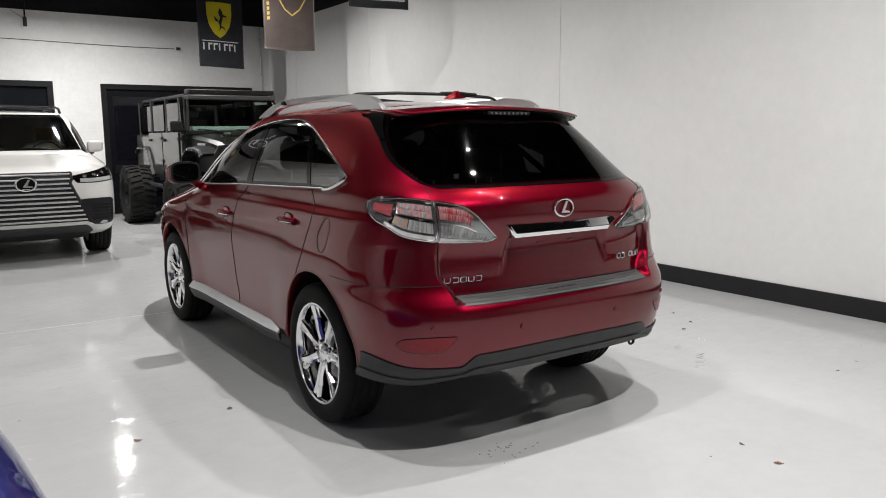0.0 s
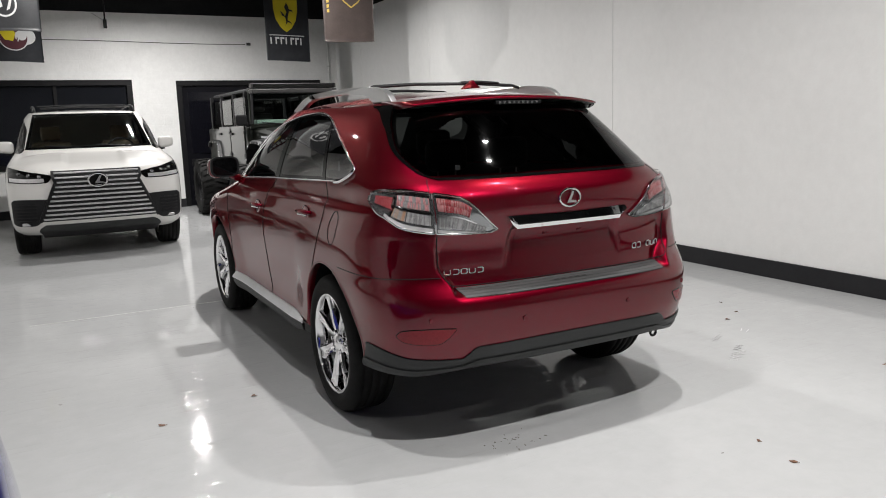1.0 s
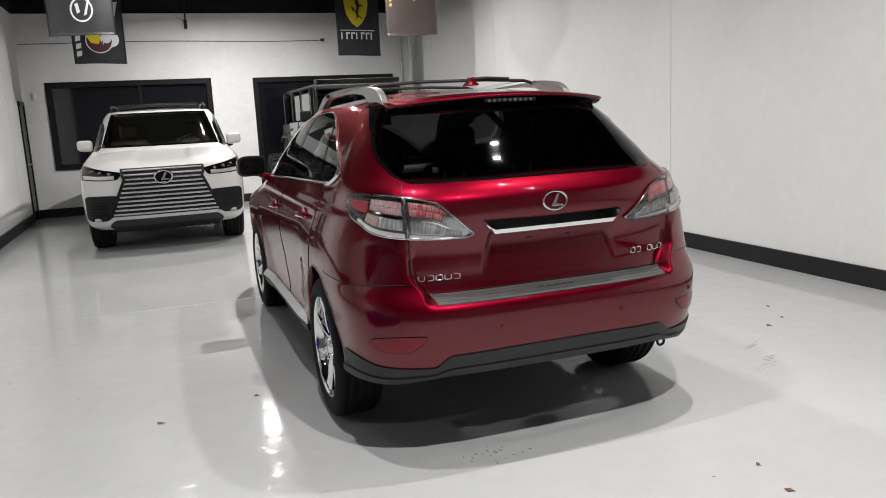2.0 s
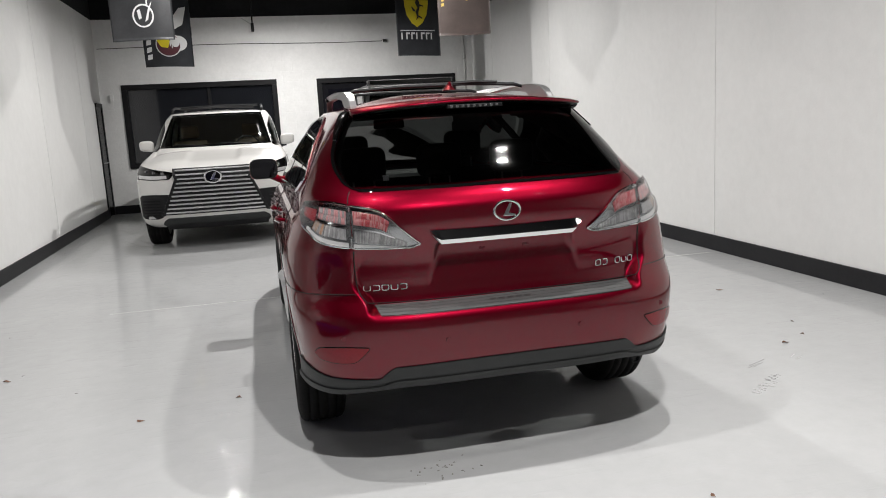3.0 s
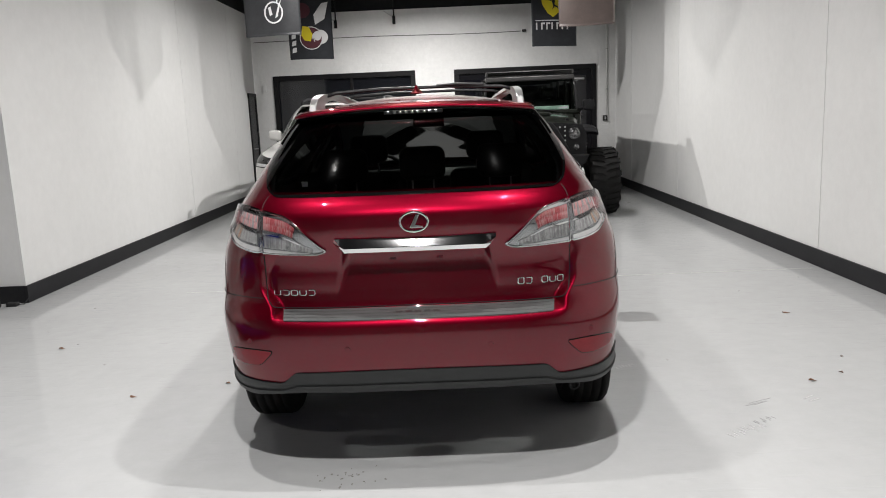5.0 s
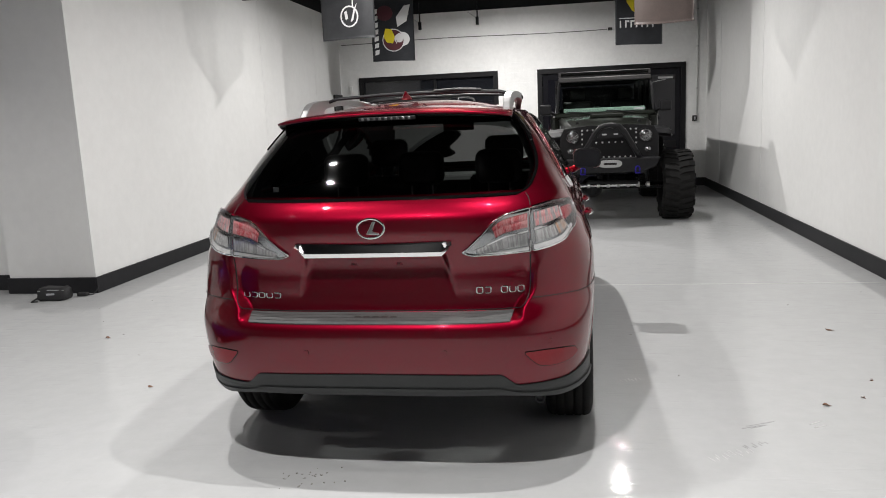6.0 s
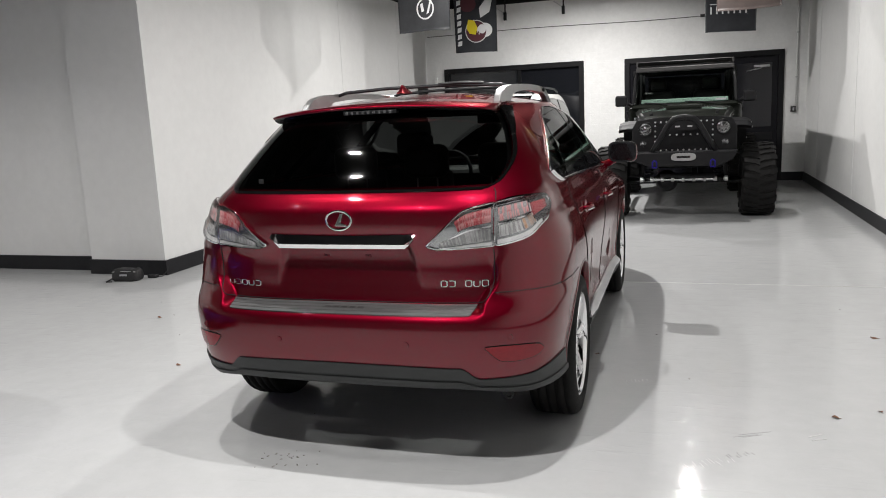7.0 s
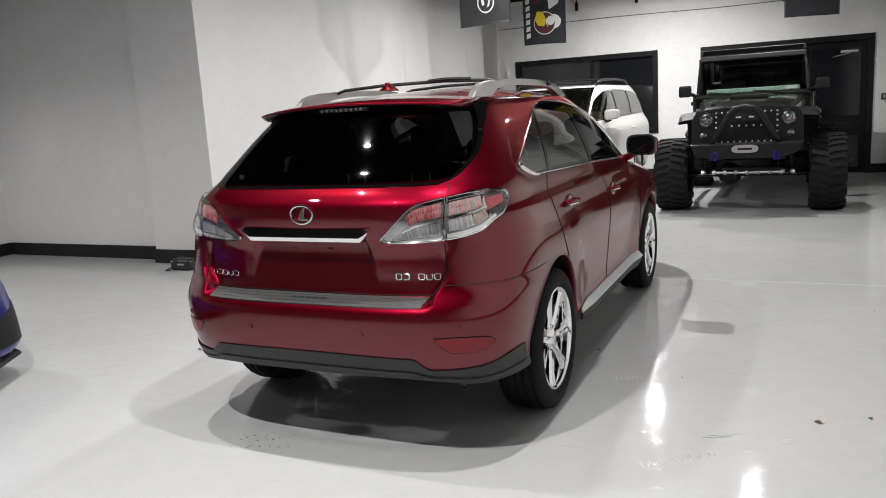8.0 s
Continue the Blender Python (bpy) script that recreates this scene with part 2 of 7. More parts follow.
for nm, b in (("baseboard_east", (RIGHT - 0.02, RIGHT, NEAR, BACK)), ("baseboard_west", (LEFT, LEFT + 0.02, STUB - 0.02, BACK - 0.62)),
              ("baseboard_pier", (LEFT - 0.97, LEFT, STUB - 0.02, STUB)), ("baseboard_stub", (FARLEFT, LEFT - 0.95, STUB + 0.15, STUB + 0.17)),
              ("baseboard_farleft", (FARLEFT, FARLEFT + 0.02, NEAR, STUB + 0.15)),
              ("baseboard_north", (LEFT + 0.02, DX0 - 0.0, BACK - 0.02, BACK)), ("baseboard_north_end", (DX1, RIGHT - 0.02, BACK - 0.02, BACK))):
    structure(nm, box(*b, 0, 0.16, 0.004), M_BASE, "glossy black vinyl baseboard along the white wall", "baseboard")

# ---------------------------------------------------------------- lamps under the ceiling
def ceiling_lamp(x, y, z, power, spread, long=0.08, wide=0.014):
    t = thing("ceiling_lamp", "short white LED bar lamp hanging under the black ceiling", "ceiling lamp", pose(x, y, z), "ceiling lamps")
    part("housing", box(-long / 2 - 0.015, long / 2 + 0.015, -wide / 2 - 0.015, wide / 2 + 0.015, 0.0, 0.05, 0.008), M_FRAME, t)
    part("stem", tube([(0, 0, 0.05), (0, 0, HIGH - z)], 0.012), M_FRAME, t)
    part("diffuser", box(-long / 2, long / 2, -wide / 2, wide / 2, -0.006, -0.001, 0.002), M_LAMP, t, "glowing white diffuser")
    data = bpy.data.lights.new("ceiling_lamp_light", "AREA")
    data.shape, data.size, data.size_y, data.energy, data.color = "RECTANGLE", long, wide, power, (1.0, 0.978, 0.958)
    data.spread = radians(spread)
    lo = new("lamp_light", data)
    lo.parent = t
    lo.location = (0, 0, -0.02)
    return t


for row in LAMPS:
    ceiling_lamp(*row)


# ---------------------------------------------------------------- car shells: plan outlines stacked over the height
def smooth_curve(*rows):
    """A smooth curve without overshoot through rows of (x, y)."""
    xs, ys = np.array([r[0] for r in rows], float), np.array([r[1] for r in rows], float)
    h, d = np.diff(xs), np.diff(ys) / np.diff(xs)
    m = np.zeros(len(xs))
    m[0], m[-1] = d[0], d[-1]
    for i in range(1, len(xs) - 1):
        if d[i - 1] * d[i] > 0:
            a, b = 2 * h[i] + h[i - 1], h[i] + 2 * h[i - 1]
            m[i] = (a + b) / (a / d[i - 1] + b / d[i])

    def f(x):
        x = np.clip(np.asarray(x, float), xs[0], xs[-1])
        i = np.clip(np.searchsorted(xs, x) - 1, 0, len(xs) - 2)
        t = (x - xs[i]) / h[i]
        return (ys[i] * (1 + 2 * t) * (1 - t) ** 2 + m[i] * h[i] * t * (1 - t) ** 2 + ys[i + 1] * t * t * (3 - 2 * t) + m[i + 1] * h[i] * t * t * (t - 1))
    return f


def step(a, b, x):
    t = np.clip((np.asarray(x, float) - a) / (b - a), 0, 1)
    return t * t * (3 - 2 * t)


class Shell:
    """Half of a car's skin: x to the side, y to the front, z up."""

    def __init__(s, width, rear, front, rear_len, front_len, rear_n, front_n, extra=None, ledge=None):
        s.width, s.rear, s.front = width, rear, front
        s.rear_len, s.front_len, s.rear_n, s.front_n = rear_len, front_len, rear_n, front_n
        s.extra, s.ledge = extra, ledge

    def w(s, y, z):
        w = s.width(z)
        return w + s.extra(y, z) if s.extra else w

    def yc(s, z):
        return s.rear(z) + s.rear_len(z)

    def yf(s, z):
        return s.front(z) - s.front_len(z)

    def side_x(s, y, z):
        y, z = np.broadcast_arrays(np.asarray(y, float), np.asarray(z, float))
        tr = np.clip((s.yc(z) - y) / s.rear_len(z), 0, 1)
        tf = np.clip((y - s.yf(z)) / s.front_len(z), 0, 1)
        nr, nf = s.rear_n(z), s.front_n(z)
        return s.w(y, z) * (1 - tr ** nr) ** (1 / nr) * (1 - tf ** nf) ** (1 / nf)

    def rear_y(s, x, z):
        x, z = np.broadcast_arrays(np.abs(np.asarray(x, float)), np.asarray(z, float))
        n = s.rear_n(z)
        y = s.yc(z) - s.rear_len(z) * (1 - np.clip(x / s.w(s.yc(z), z), 0, 1) ** n) ** (1 / n)
        return y + s.ledge(x, z) if s.ledge else y

    def front_y(s, x, z):
        x, z = np.broadcast_arrays(np.abs(np.asarray(x, float)), np.asarray(z, float))
        n = s.front_n(z)
        return s.yf(z) + s.front_len(z) * (1 - np.clip(x / s.w(s.yf(z), z), 0, 1) ** n) ** (1 / n)

    def rear_phi(s, phi, z):
        """The rear quarter by angle: 0 at the middle of the tail, pi / 2 at the flank, beyond that metres along the flank."""
        phi, z = np.broadcast_arrays(np.asarray(phi, float), np.asarray(z, float))
        n, p = s.rear_n(z), np.clip(phi, 0, math.pi / 2)
        over = np.maximum(phi - math.pi / 2, 0)
        yc = s.yc(z)
        y = yc - s.rear_len(z) * np.cos(p) ** (2 / n) + over
        x = s.w(np.maximum(y, yc), z) * np.sin(p) ** (2 / n)
        if s.ledge:
            y = y + s.ledge(x, z)
        return np.stack([x, y, z + 0 * x], -1)

    def phi_of_x(s, x, z):
        return float(np.arcsin(np.clip(x / s.w(s.yc(z), z), 0, 1) ** (s.rear_n(z) / 2)))

    def phi_of_y(s, y, z):
        yc = float(s.yc(z))
        if y >= yc:
            return math.pi / 2 + y - yc
        return float(np.arccos(np.clip((yc - y) / s.rear_len(z), 0, 1) ** (s.rear_n(z) / 2)))

    def grid(s, zs, rear_count, side_count, front_count):
        """Rows over the height, columns from the middle of the tail round the flank to the middle of the nose."""
        z = np.asarray(zs, float)[:, None]
        u = np.linspace(0, 1, rear_count)[None, :]
        phi = (math.pi / 2) * (0.75 * u ** 0.8 + 0.25 * u)
        rear = s.rear_phi(phi, z)
        v = np.linspace(0, 1, side_count + 2)[None, 1:-1]
        y = s.yc(z) + v * (s.yf(z) - s.yc(z))
        side = np.stack([s.side_x(y, z + 0 * y), y, z + 0 * y], -1)
        q = np.linspace(0, math.pi / 2, front_count)[None, :]
        n = s.front_n(z)
        y = s.yf(z) + s.front_len(z) * np.sin(q) ** (2 / n)
        x = s.w(np.minimum(y, s.yf(z)), z) * np.cos(q) ** (2 / n)
        front = np.stack([x, y, z + 0 * x], -1)
        return np.concatenate([rear, side, front], 1)


def grid_normals(P):
    a, b = np.gradient(P, axis=1), np.gradient(P, axis=0)
    n = np.cross(a, b)
    return n / np.maximum(np.linalg.norm(n, axis=-1, keepdims=True), 1e-9)


def mesh_from(name, verts, faces, normals, material):
    me = bpy.data.meshes.new(name)
    me.from_pydata([tuple(v) for v in verts], [], faces)
    me.materials.append(material)
    me.polygons.foreach_set("use_smooth", [True] * len(me.polygons))
    if normals is not None:
        me.normals_split_custom_set_from_vertices([tuple(n) for n in normals])
    return me


def pieces_of_grid(P, N, label, sides=(1, -1)):
    """Splits a half grid by its face labels and mirrors it: {label: (verts, faces, normals)}."""
    rows, cols = P.shape[:2]
    flatP, flatN = P.reshape(-1, 3), N.reshape(-1, 3)
    out = {}
    for side in sides:
        flip = np.array([side, 1, 1])
        for lab in np.unique(label):
            if not lab:
                continue
            key = (lab.replace("_door", "") if lab.startswith("side_sill") else lab, side) if lab.endswith("door") else (lab, 0)
            vs, fs, ns = out.setdefault(key, ([], [], []))
            index = {}
            for i, j in zip(*np.nonzero(label == lab)):
                quad = [i * cols + j, i * cols + j + 1, (i + 1) * cols + j + 1, (i + 1) * cols + j]
                if side < 0:
                    quad = quad[::-1]
                face = []
                for k in quad:
                    if k not in index:
                        index[k] = len(vs)
                        vs.append(flatP[k] * flip)
                        ns.append(flatN[k] * flip)
                    face.append(index[k])
                fs.append(face)
    return out


def sheet(name, P, material, parent, offset=0.002, depth=0.01, side=1, label="", rim=None, rim_material=None, upright=1.0):
    """A patch over a grid of points: pushed out by offset, with edges that run back by depth. rim: so many outer cells take the second material."""
    N = grid_normals(P)
    top = P + N * offset
    low = P + N * (offset - depth)
    rows, cols = P.shape[:2]
    if side < 0:
        top, low, N = top * [-1, 1, 1], low * [-1, 1, 1], N * [-1, 1, 1]
    verts = np.concatenate([top.reshape(-1, 3), low.reshape(-1, 3)])
    faces, mats = [], []
    k = rows * cols
    for i in range(rows - 1):
        for j in range(cols - 1):
            faces.append((i * cols + j, i * cols + j + 1, (i + 1) * cols + j + 1, (i + 1) * cols + j))
            mats.append(1 if rim and (i < rim or j < rim or i >= rows - 1 - rim or j >= cols - 1 - rim) else 0)
    edge = [i for i in range(cols)] + [r * cols + cols - 1 for r in range(1, rows)] + [(rows - 1) * cols + c for c in range(cols - 2, -1, -1)] + [r * cols for r in range(rows - 2, 0, -1)]
    for a, b in zip(edge, edge[1:] + edge[:1]):
        faces.append((b, a, a + k, b + k))
        mats.append(1 if rim else 0)
    if side < 0:
        faces = [f[::-1] for f in faces]
    me = bpy.data.meshes.new(name)
    me.from_pydata([tuple(v) for v in verts], [], faces)
    me.materials.append(material)
    if rim_material:
        me.materials.append(rim_material)
    me.polygons.foreach_set("material_index", mats)
    me.polygons.foreach_set("use_smooth", [True] * len(me.polygons))
    N = N * [1, 1, upright]
    N = N / np.linalg.norm(N, axis=-1, keepdims=True)
    n2 = np.concatenate([N.reshape(-1, 3), N.reshape(-1, 3)])
    me.normals_split_custom_set_from_vertices([tuple(n) for n in n2])
    return part(name, me, None, parent, label)


def band(f, us, low, high, rows):
    """A grid of points f(u, z) between a lower and an upper edge."""
    us = np.asarray(us, float)
    t = np.linspace(0, 1, rows)[:, None]
    z = low(us)[None, :] * (1 - t) + high(us)[None, :] * t
    return f(np.broadcast_to(us[None, :], z.shape), z)


def facets(name, f, us, low, high, nu, nv, materials, shares, parent, offset, bulge, side=1, seed=1):
    """A mirror cut into small pyramids: nu by nv cells between two edges, each in one of the materials."""
    P = band(f, np.linspace(us[0], us[1], nu + 1), low, high, nv + 1)
    N = grid_normals(P)
    P = P + N * offset
    rnd = random.Random(seed)
    flip = np.array([side, 1, 1])
    verts, faces, picks = [], [], []
    for i in range(nv):
        for j in range(nu):
            ring = [P[i, j], P[i, j + 1], P[i + 1, j + 1], P[i + 1, j]]
            a, b = rnd.uniform(0.3, 0.7), rnd.uniform(0.08, 0.45)
            tip = (ring[0] * (1 - a) + ring[1] * a) * (1 - b) + (ring[3] * (1 - a) + ring[2] * a) * b + N[i, j] * bulge * rnd.uniform(0.5, 1.2)
            k = len(verts)
            verts += [tuple(v * flip) for v in ring] + [tuple(tip * flip)]
            new_faces = [(k + q, k + (q + 1) % 4, k + 4) for q in range(4)]
            faces += new_faces if side > 0 else [t[::-1] for t in new_faces]
            r, m = rnd.random(), 0
            while m < len(shares) - 1 and r > shares[m]:
                r, m = r - shares[m], m + 1
            picks += [m] * 4
    me = bpy.data.meshes.new(name)
    me.from_pydata(verts, [], faces)
    for m in materials:
        me.materials.append(m)
    me.polygons.foreach_set("material_index", picks)
    return part(name, me, None, parent)


def mirrored(points, side):
    return [(p[0] * side, p[1], p[2]) for p in points]


# ---------------------------------------------------------------- car materials
def paint(name, colour, flake, metal, rough=0.32, coat_ior=1.5):
    """Metallic paint under clear coat, with flakes and a faint orange peel."""
    m = mat(name, colour, rough, metal, 1.0, Coat_Roughness=0.02, Coat_IOR=coat_ior)
    b = m.node_tree.nodes["Principled BSDF"]
    co = node(m, "ShaderNodeTexCoord")
    n1 = node(m, "ShaderNodeTexNoise", Scale=900.0, Detail=2.0)
    wire(m, co, "Object", n1, "Vector")
    ramp = node(m, "ShaderNodeValToRGB")
    ramp.color_ramp.elements[0].position, ramp.color_ramp.elements[1].position = 0.35, 0.7
    ramp.color_ramp.elements[0].color, ramp.color_ramp.elements[1].color = (*colour, 1), (*flake, 1)
    wire(m, n1, "Fac", ramp, "Fac")
    wire(m, ramp, "Color", b, "Base Color")
    b.inputs["Specular Tint"].default_value = (*[min(1.0, 0.02 + 2.4 * c) for c in flake], 1)
    n2 = node(m, "ShaderNodeTexNoise", Scale=14.0, Detail=2.0)
    wire(m, co, "Object", n2, "Vector")
    bp = node(m, "ShaderNodeBump", Strength=0.02, Distance=0.01)
    wire(m, n2, "Fac", bp, "Height")
    wire(m, bp, "Normal", b, "Coat Normal")
    return m


def tinted_glass(name, tint, gloss=1.0, ior=1.5):
    """A pane: clear with a tint, and the gloss of glass over it."""
    m = bpy.data.materials.new(name)
    m.use_nodes = True
    nt = m.node_tree
    nt.nodes.remove(nt.nodes["Principled BSDF"])
    clear, shine, fres, mix = node(m, "ShaderNodeBsdfTransparent"), node(m, "ShaderNodeBsdfGlossy"), node(m, "ShaderNodeFresnel"), node(m, "ShaderNodeMixShader")
    clear.inputs["Color"].default_value = (*tint, 1)
    shine.inputs["Roughness"].default_value = 0.02
    shine.inputs["Color"].default_value = (gloss, gloss, gloss, 1)
    fres.inputs["IOR"].default_value = ior
    wire(m, fres, 0, mix, 0)
    wire(m, clear, 0, mix, 1)
    wire(m, shine, 0, mix, 2)
    nt.links.new(mix.outputs[0], nt.nodes["Material Output"].inputs["Surface"])
    return m


M_RED = paint("candy_red_paint", (0.100, 0.0009, 0.0075), (0.195, 0.0020, 0.0150), 0.85, 0.40, 1.55)
M_WHITE = paint("pearl_white_paint", (0.55, 0.54, 0.52), (0.63, 0.62, 0.60), 0.0, 0.4)
M_JET = paint("black_car_paint", (0.007, 0.008, 0.007), (0.024, 0.027, 0.022), 0.2, 0.3, 1.32)
M_BLUE = paint("deep_blue_paint", (0.008, 0.012, 0.13), (0.02, 0.03, 0.25), 0.6, 0.33)
M_PLASTIC = mottled(mat("grey_black_plastic", (0.03, 0.029, 0.029), 0.42), (0.024, 0.023, 0.023), (0.038, 0.036, 0.036), 12.0, bump=0.05)
M_PRIVACY = tinted_glass("privacy_glass", (0.27, 0.28, 0.275))
M_SIDEGLASS = tinted_glass("tinted_side_glass", (0.30, 0.305, 0.30), 1.0, 2.5)
M_GLASS = tinted_glass("clear_car_glass", (0.78, 0.82, 0.79))
M_LENS = tinted_glass("lamp_lens", (0.97, 0.97, 0.97))
M_SILL = mottled(mat("satin_sill_trim", (0.78, 0.78, 0.79), 0.3, 0.3), (0.74, 0.74, 0.75), (0.82, 0.82, 0.83), 9.0)
M_FRIT = mat("black_glass_border", (0.003, 0.003, 0.003), 0.06, Specular_IOR_Level=0.35)
M_TRIM = mottled(mat("black_plastic_trim", (0.008, 0.008, 0.009), 0.45), (0.006, 0.006, 0.007), (0.012, 0.012, 0.013), 12.0, bump=0.06, bump_scale=300.0)
M_VALANCE = mottled(mat("grey_black_bumper_plastic", (0.014, 0.016, 0.016), 0.5), (0.011, 0.0125, 0.0125), (0.018, 0.020, 0.020), 10.0, bump=0.10, bump_scale=400.0)
M_GAP = mat("panel_gap", (0.004, 0.002, 0.002), 0.8)
M_SATIN = mat("satin_silver", (0.55, 0.55, 0.55), 0.32, 0.9)
M_RUBBER = mottled(mat("tyre_rubber", (0.008, 0.008, 0.008), 0.75), (0.006, 0.006, 0.006), (0.014, 0.0135, 0.013), 8.0, bump=0.15, bump_scale=120.0)
M_SEAT = mottled(mat("dark_leather", (0.02, 0.02, 0.021), 0.5), (0.014, 0.014, 0.015), (0.03, 0.03, 0.031), 9.0, bump=0.1)
M_REDLENS = mottled(mat("red_reflector", (0.6, 0.05, 0.07), 0.2, coat=1.0), (0.24, 0.025, 0.035), (0.42, 0.10, 0.11), 160.0, bump=0.4, bump_scale=500.0)
M_PALEREF = mottled(mat("frosted_lamp_mirror", (0.4, 0.4, 0.4), 0.25, 0.5), (0.30, 0.30, 0.305), (0.46, 0.46, 0.46), 40.0)
M_CLEARREF = mottled(mat("clear_lamp_mirror", (0.6, 0.6, 0.6), 0.2, 0.5), (0.42, 0.42, 0.425), (0.66, 0.66, 0.66), 40.0)
M_AMBER = mottled(mat("amber_bulb_glass", (0.8, 0.62, 0.5), 0.2, 0.4), (0.40, 0.24, 0.15), (0.52, 0.34, 0.24), 40.0)
M_BUMPREF = mottled(mat("red_bumper_reflector", (0.20, 0.005, 0.012), 0.25, Specular_IOR_Level=0.4), (0.17, 0.004, 0.010), (0.24, 0.008, 0.016), 120.0)
M_PAD = mottled(mat("brushed_steel_pad", (0.07, 0.07, 0.07), 0.5, 0.0, Specular_IOR_Level=0.3), (0.055, 0.057, 0.057), (0.10, 0.102, 0.102), 30.0, stretch=(0.2, 4, 4))
M_STICKER = mat("white_sticker", (0.42, 0.42, 0.44), 0.5)
M_MIRROR = mat("tinted_mirror_face", (0.10, 0.10, 0.11), 0.03, 1.0)
M_LAMPBASE = mottled(mat("lamp_housing_silver", (0.85, 0.85, 0.85), 0.2, 0.2), (0.45, 0.45, 0.45), (0.6, 0.6, 0.6), 30.0)


for _m, _s in ((M_TRIM, 0.22), (M_RUBBER, 0.18), (M_SEAT, 0.3)):
    _m.node_tree.nodes["Principled BSDF"].inputs["Specular IOR Level"].default_value = _s
# glossy dark red: the shade inside the handle hollow, put into the colour
M_CUPSHADE = mat("shaded_handle_cup", (0.16, 0.02, 0.03), 0.14, 0.9, 1.0)
M_TAN = mottled(mat("tan_leather", (0.22, 0.18, 0.13), 0.5), (0.18, 0.15, 0.11), (0.26, 0.21, 0.16), 9.0, bump=0.1)
M_SMOKE = mat("smoked_lamp_housing", (0.36, 0.37, 0.38), 0.14, 0.9)
M_PINK = mottled(mat("pale_red_reflector", (0.75, 0.36, 0.36), 0.2, 0.1), (0.34, 0.14, 0.145), (0.48, 0.27, 0.27), 60.0)
M_SLAT = mat("bright_grille_slat", (0.72, 0.72, 0.73), 0.25, 0.6)
M_DIMREF = mat("dim_lamp_reflector", (0.22, 0.22, 0.225), 0.22, 0.8)


# ---------------------------------------------------------------- wheels
def wheel(parent, at, side, radius=0.37, width=0.235, rim=0.262, spokes=7, chrome=None, tread=0.006, blocks=0, label="", dish=0.03):
    """A road wheel whose outer face looks to +x before it is turned to its side."""
    w = thing("wheel", label or "chrome spoked alloy wheel with a black tyre", "wheel")
    del w["category"], w["label"]
    w.parent = parent
    w.matrix_local = pose(*at) @ pose(0, 0, 0, 0, 0, 0 if side > 0 else 180)
    h = width / 2
    prof = [(-h * 0.8, rim), (-h * 0.98, rim + 0.015), (-h, rim + (radius - rim) * 0.45), (-h * 0.93, radius - 0.022), (-h * 0.8, radius - 0.006)]
    for k in (-0.55, -0.18, 0.18, 0.55):
        prof += [(h * (k - 0.05), radius), (h * (k - 0.03), radius - tread), (h * (k + 0.03), radius - tread), (h * (k + 0.05), radius)]
    prof += [(h * 0.8, radius - 0.006), (h * 0.93, radius - 0.022), (h * 0.97, radius - 0.045), (h, rim + (radius - rim) * 0.45), (h * 1.0, rim + 0.02), (h * 0.9, rim)]
    tyre = lathe(prof, "x", 72)
    part("tyre", tyre, M_RUBBER, w, smooth=True)
    c = chrome or M_CHROME
    rimb = lathe([(h * 0.86, rim + 0.003), (h * 0.93, rim), (h * 0.9, rim - 0.012), (h * 0.72, rim - 0.02), (h * 0.2, rim - 0.03), (-h * 0.9, rim - 0.02)], "x", 72)
    rimo = part("rim", rimb, c, w, smooth=True)
    face = h * 0.86 - dish
    for i in range(spokes):
        a = 2 * math.pi * i / spokes
        sp = bmesh.new()
        stations = ((0.045, 0.026, face), (0.11, 0.024, face + 0.012), (0.18, 0.030, face + 0.016), (rim - 0.008, 0.046, face + dish - 0.004))
        rings = []
        for r, half, x in stations:
            rings.append([sp.verts.new((x + dx, r * math.cos(a) - half * k * math.sin(a), r * math.sin(a) + half * k * math.cos(a))) for k, dx in ((-1, -0.035), (-1, -0.012), (-0.62, 0.0), (-0.12, -0.004), (0.12, -0.004), (0.62, 0.0), (1, -0.012), (1, -0.035))])
        for r, s in zip(rings, rings[1:]):
            for k in range(7):
                sp.faces.new((r[k], r[k + 1], s[k + 1], s[k]))
        bmesh.ops.recalc_face_normals(sp, faces=sp.faces[:])
        part("spoke", sp, c, rimo)
    part("hub", lathe([(face - 0.03, 0.075), (face + 0.0, 0.072), (face + 0.006, 0.045), (face + 0.016, 0.038), (face + 0.018, 0.001)], "x", 32), c, rimo, smooth=True)
    for i in range(5):
        a = 2 * math.pi * (i + 0.3) / 5
        part("lug_nut", lathe([(face - 0.005, 0.012), (face + 0.016, 0.011), (face + 0.018, 0.001)], "x", 8, (0, 0.057 * math.cos(a), 0.057 * math.sin(a))), c, rimo)
    part("brake_disc", lathe([(face - 0.075, 0.16), (face - 0.06, 0.16), (face - 0.06, 0.05)], "x", 40), M_SATIN, w)
    return w

# ---------------------------------------------------------------- the red crossover
HUB_Z, HUB_R, HUB_F, ARCH = 0.360, 0.87, 3.54, 0.432


def red_extra(y, z):
    y, z = np.broadcast_arrays(np.asarray(y, float), np.asarray(z, float))
    e = 0.0 * y
    for hy in (HUB_R, HUB_F):
        d = np.hypot(y - hy, z - HUB_Z)
        e = e + 0.016 * step(0.74, 0.46, d) * step(0.2, 0.4, z)
    # the bumper stands proud of the quarter panel
    e = e + 0.007 * step(0.80, 0.72, z) * step(0.95, 0.55, y) * step(0.45, 0.60, z)
    # hollow of the doors between the arches
    e = e - 0.010 * step(0.5, 0.2, np.abs(y - 2.2) / 2.4) * step(0.85, 0.6, z) * step(0.3, 0.45, z)
    return e


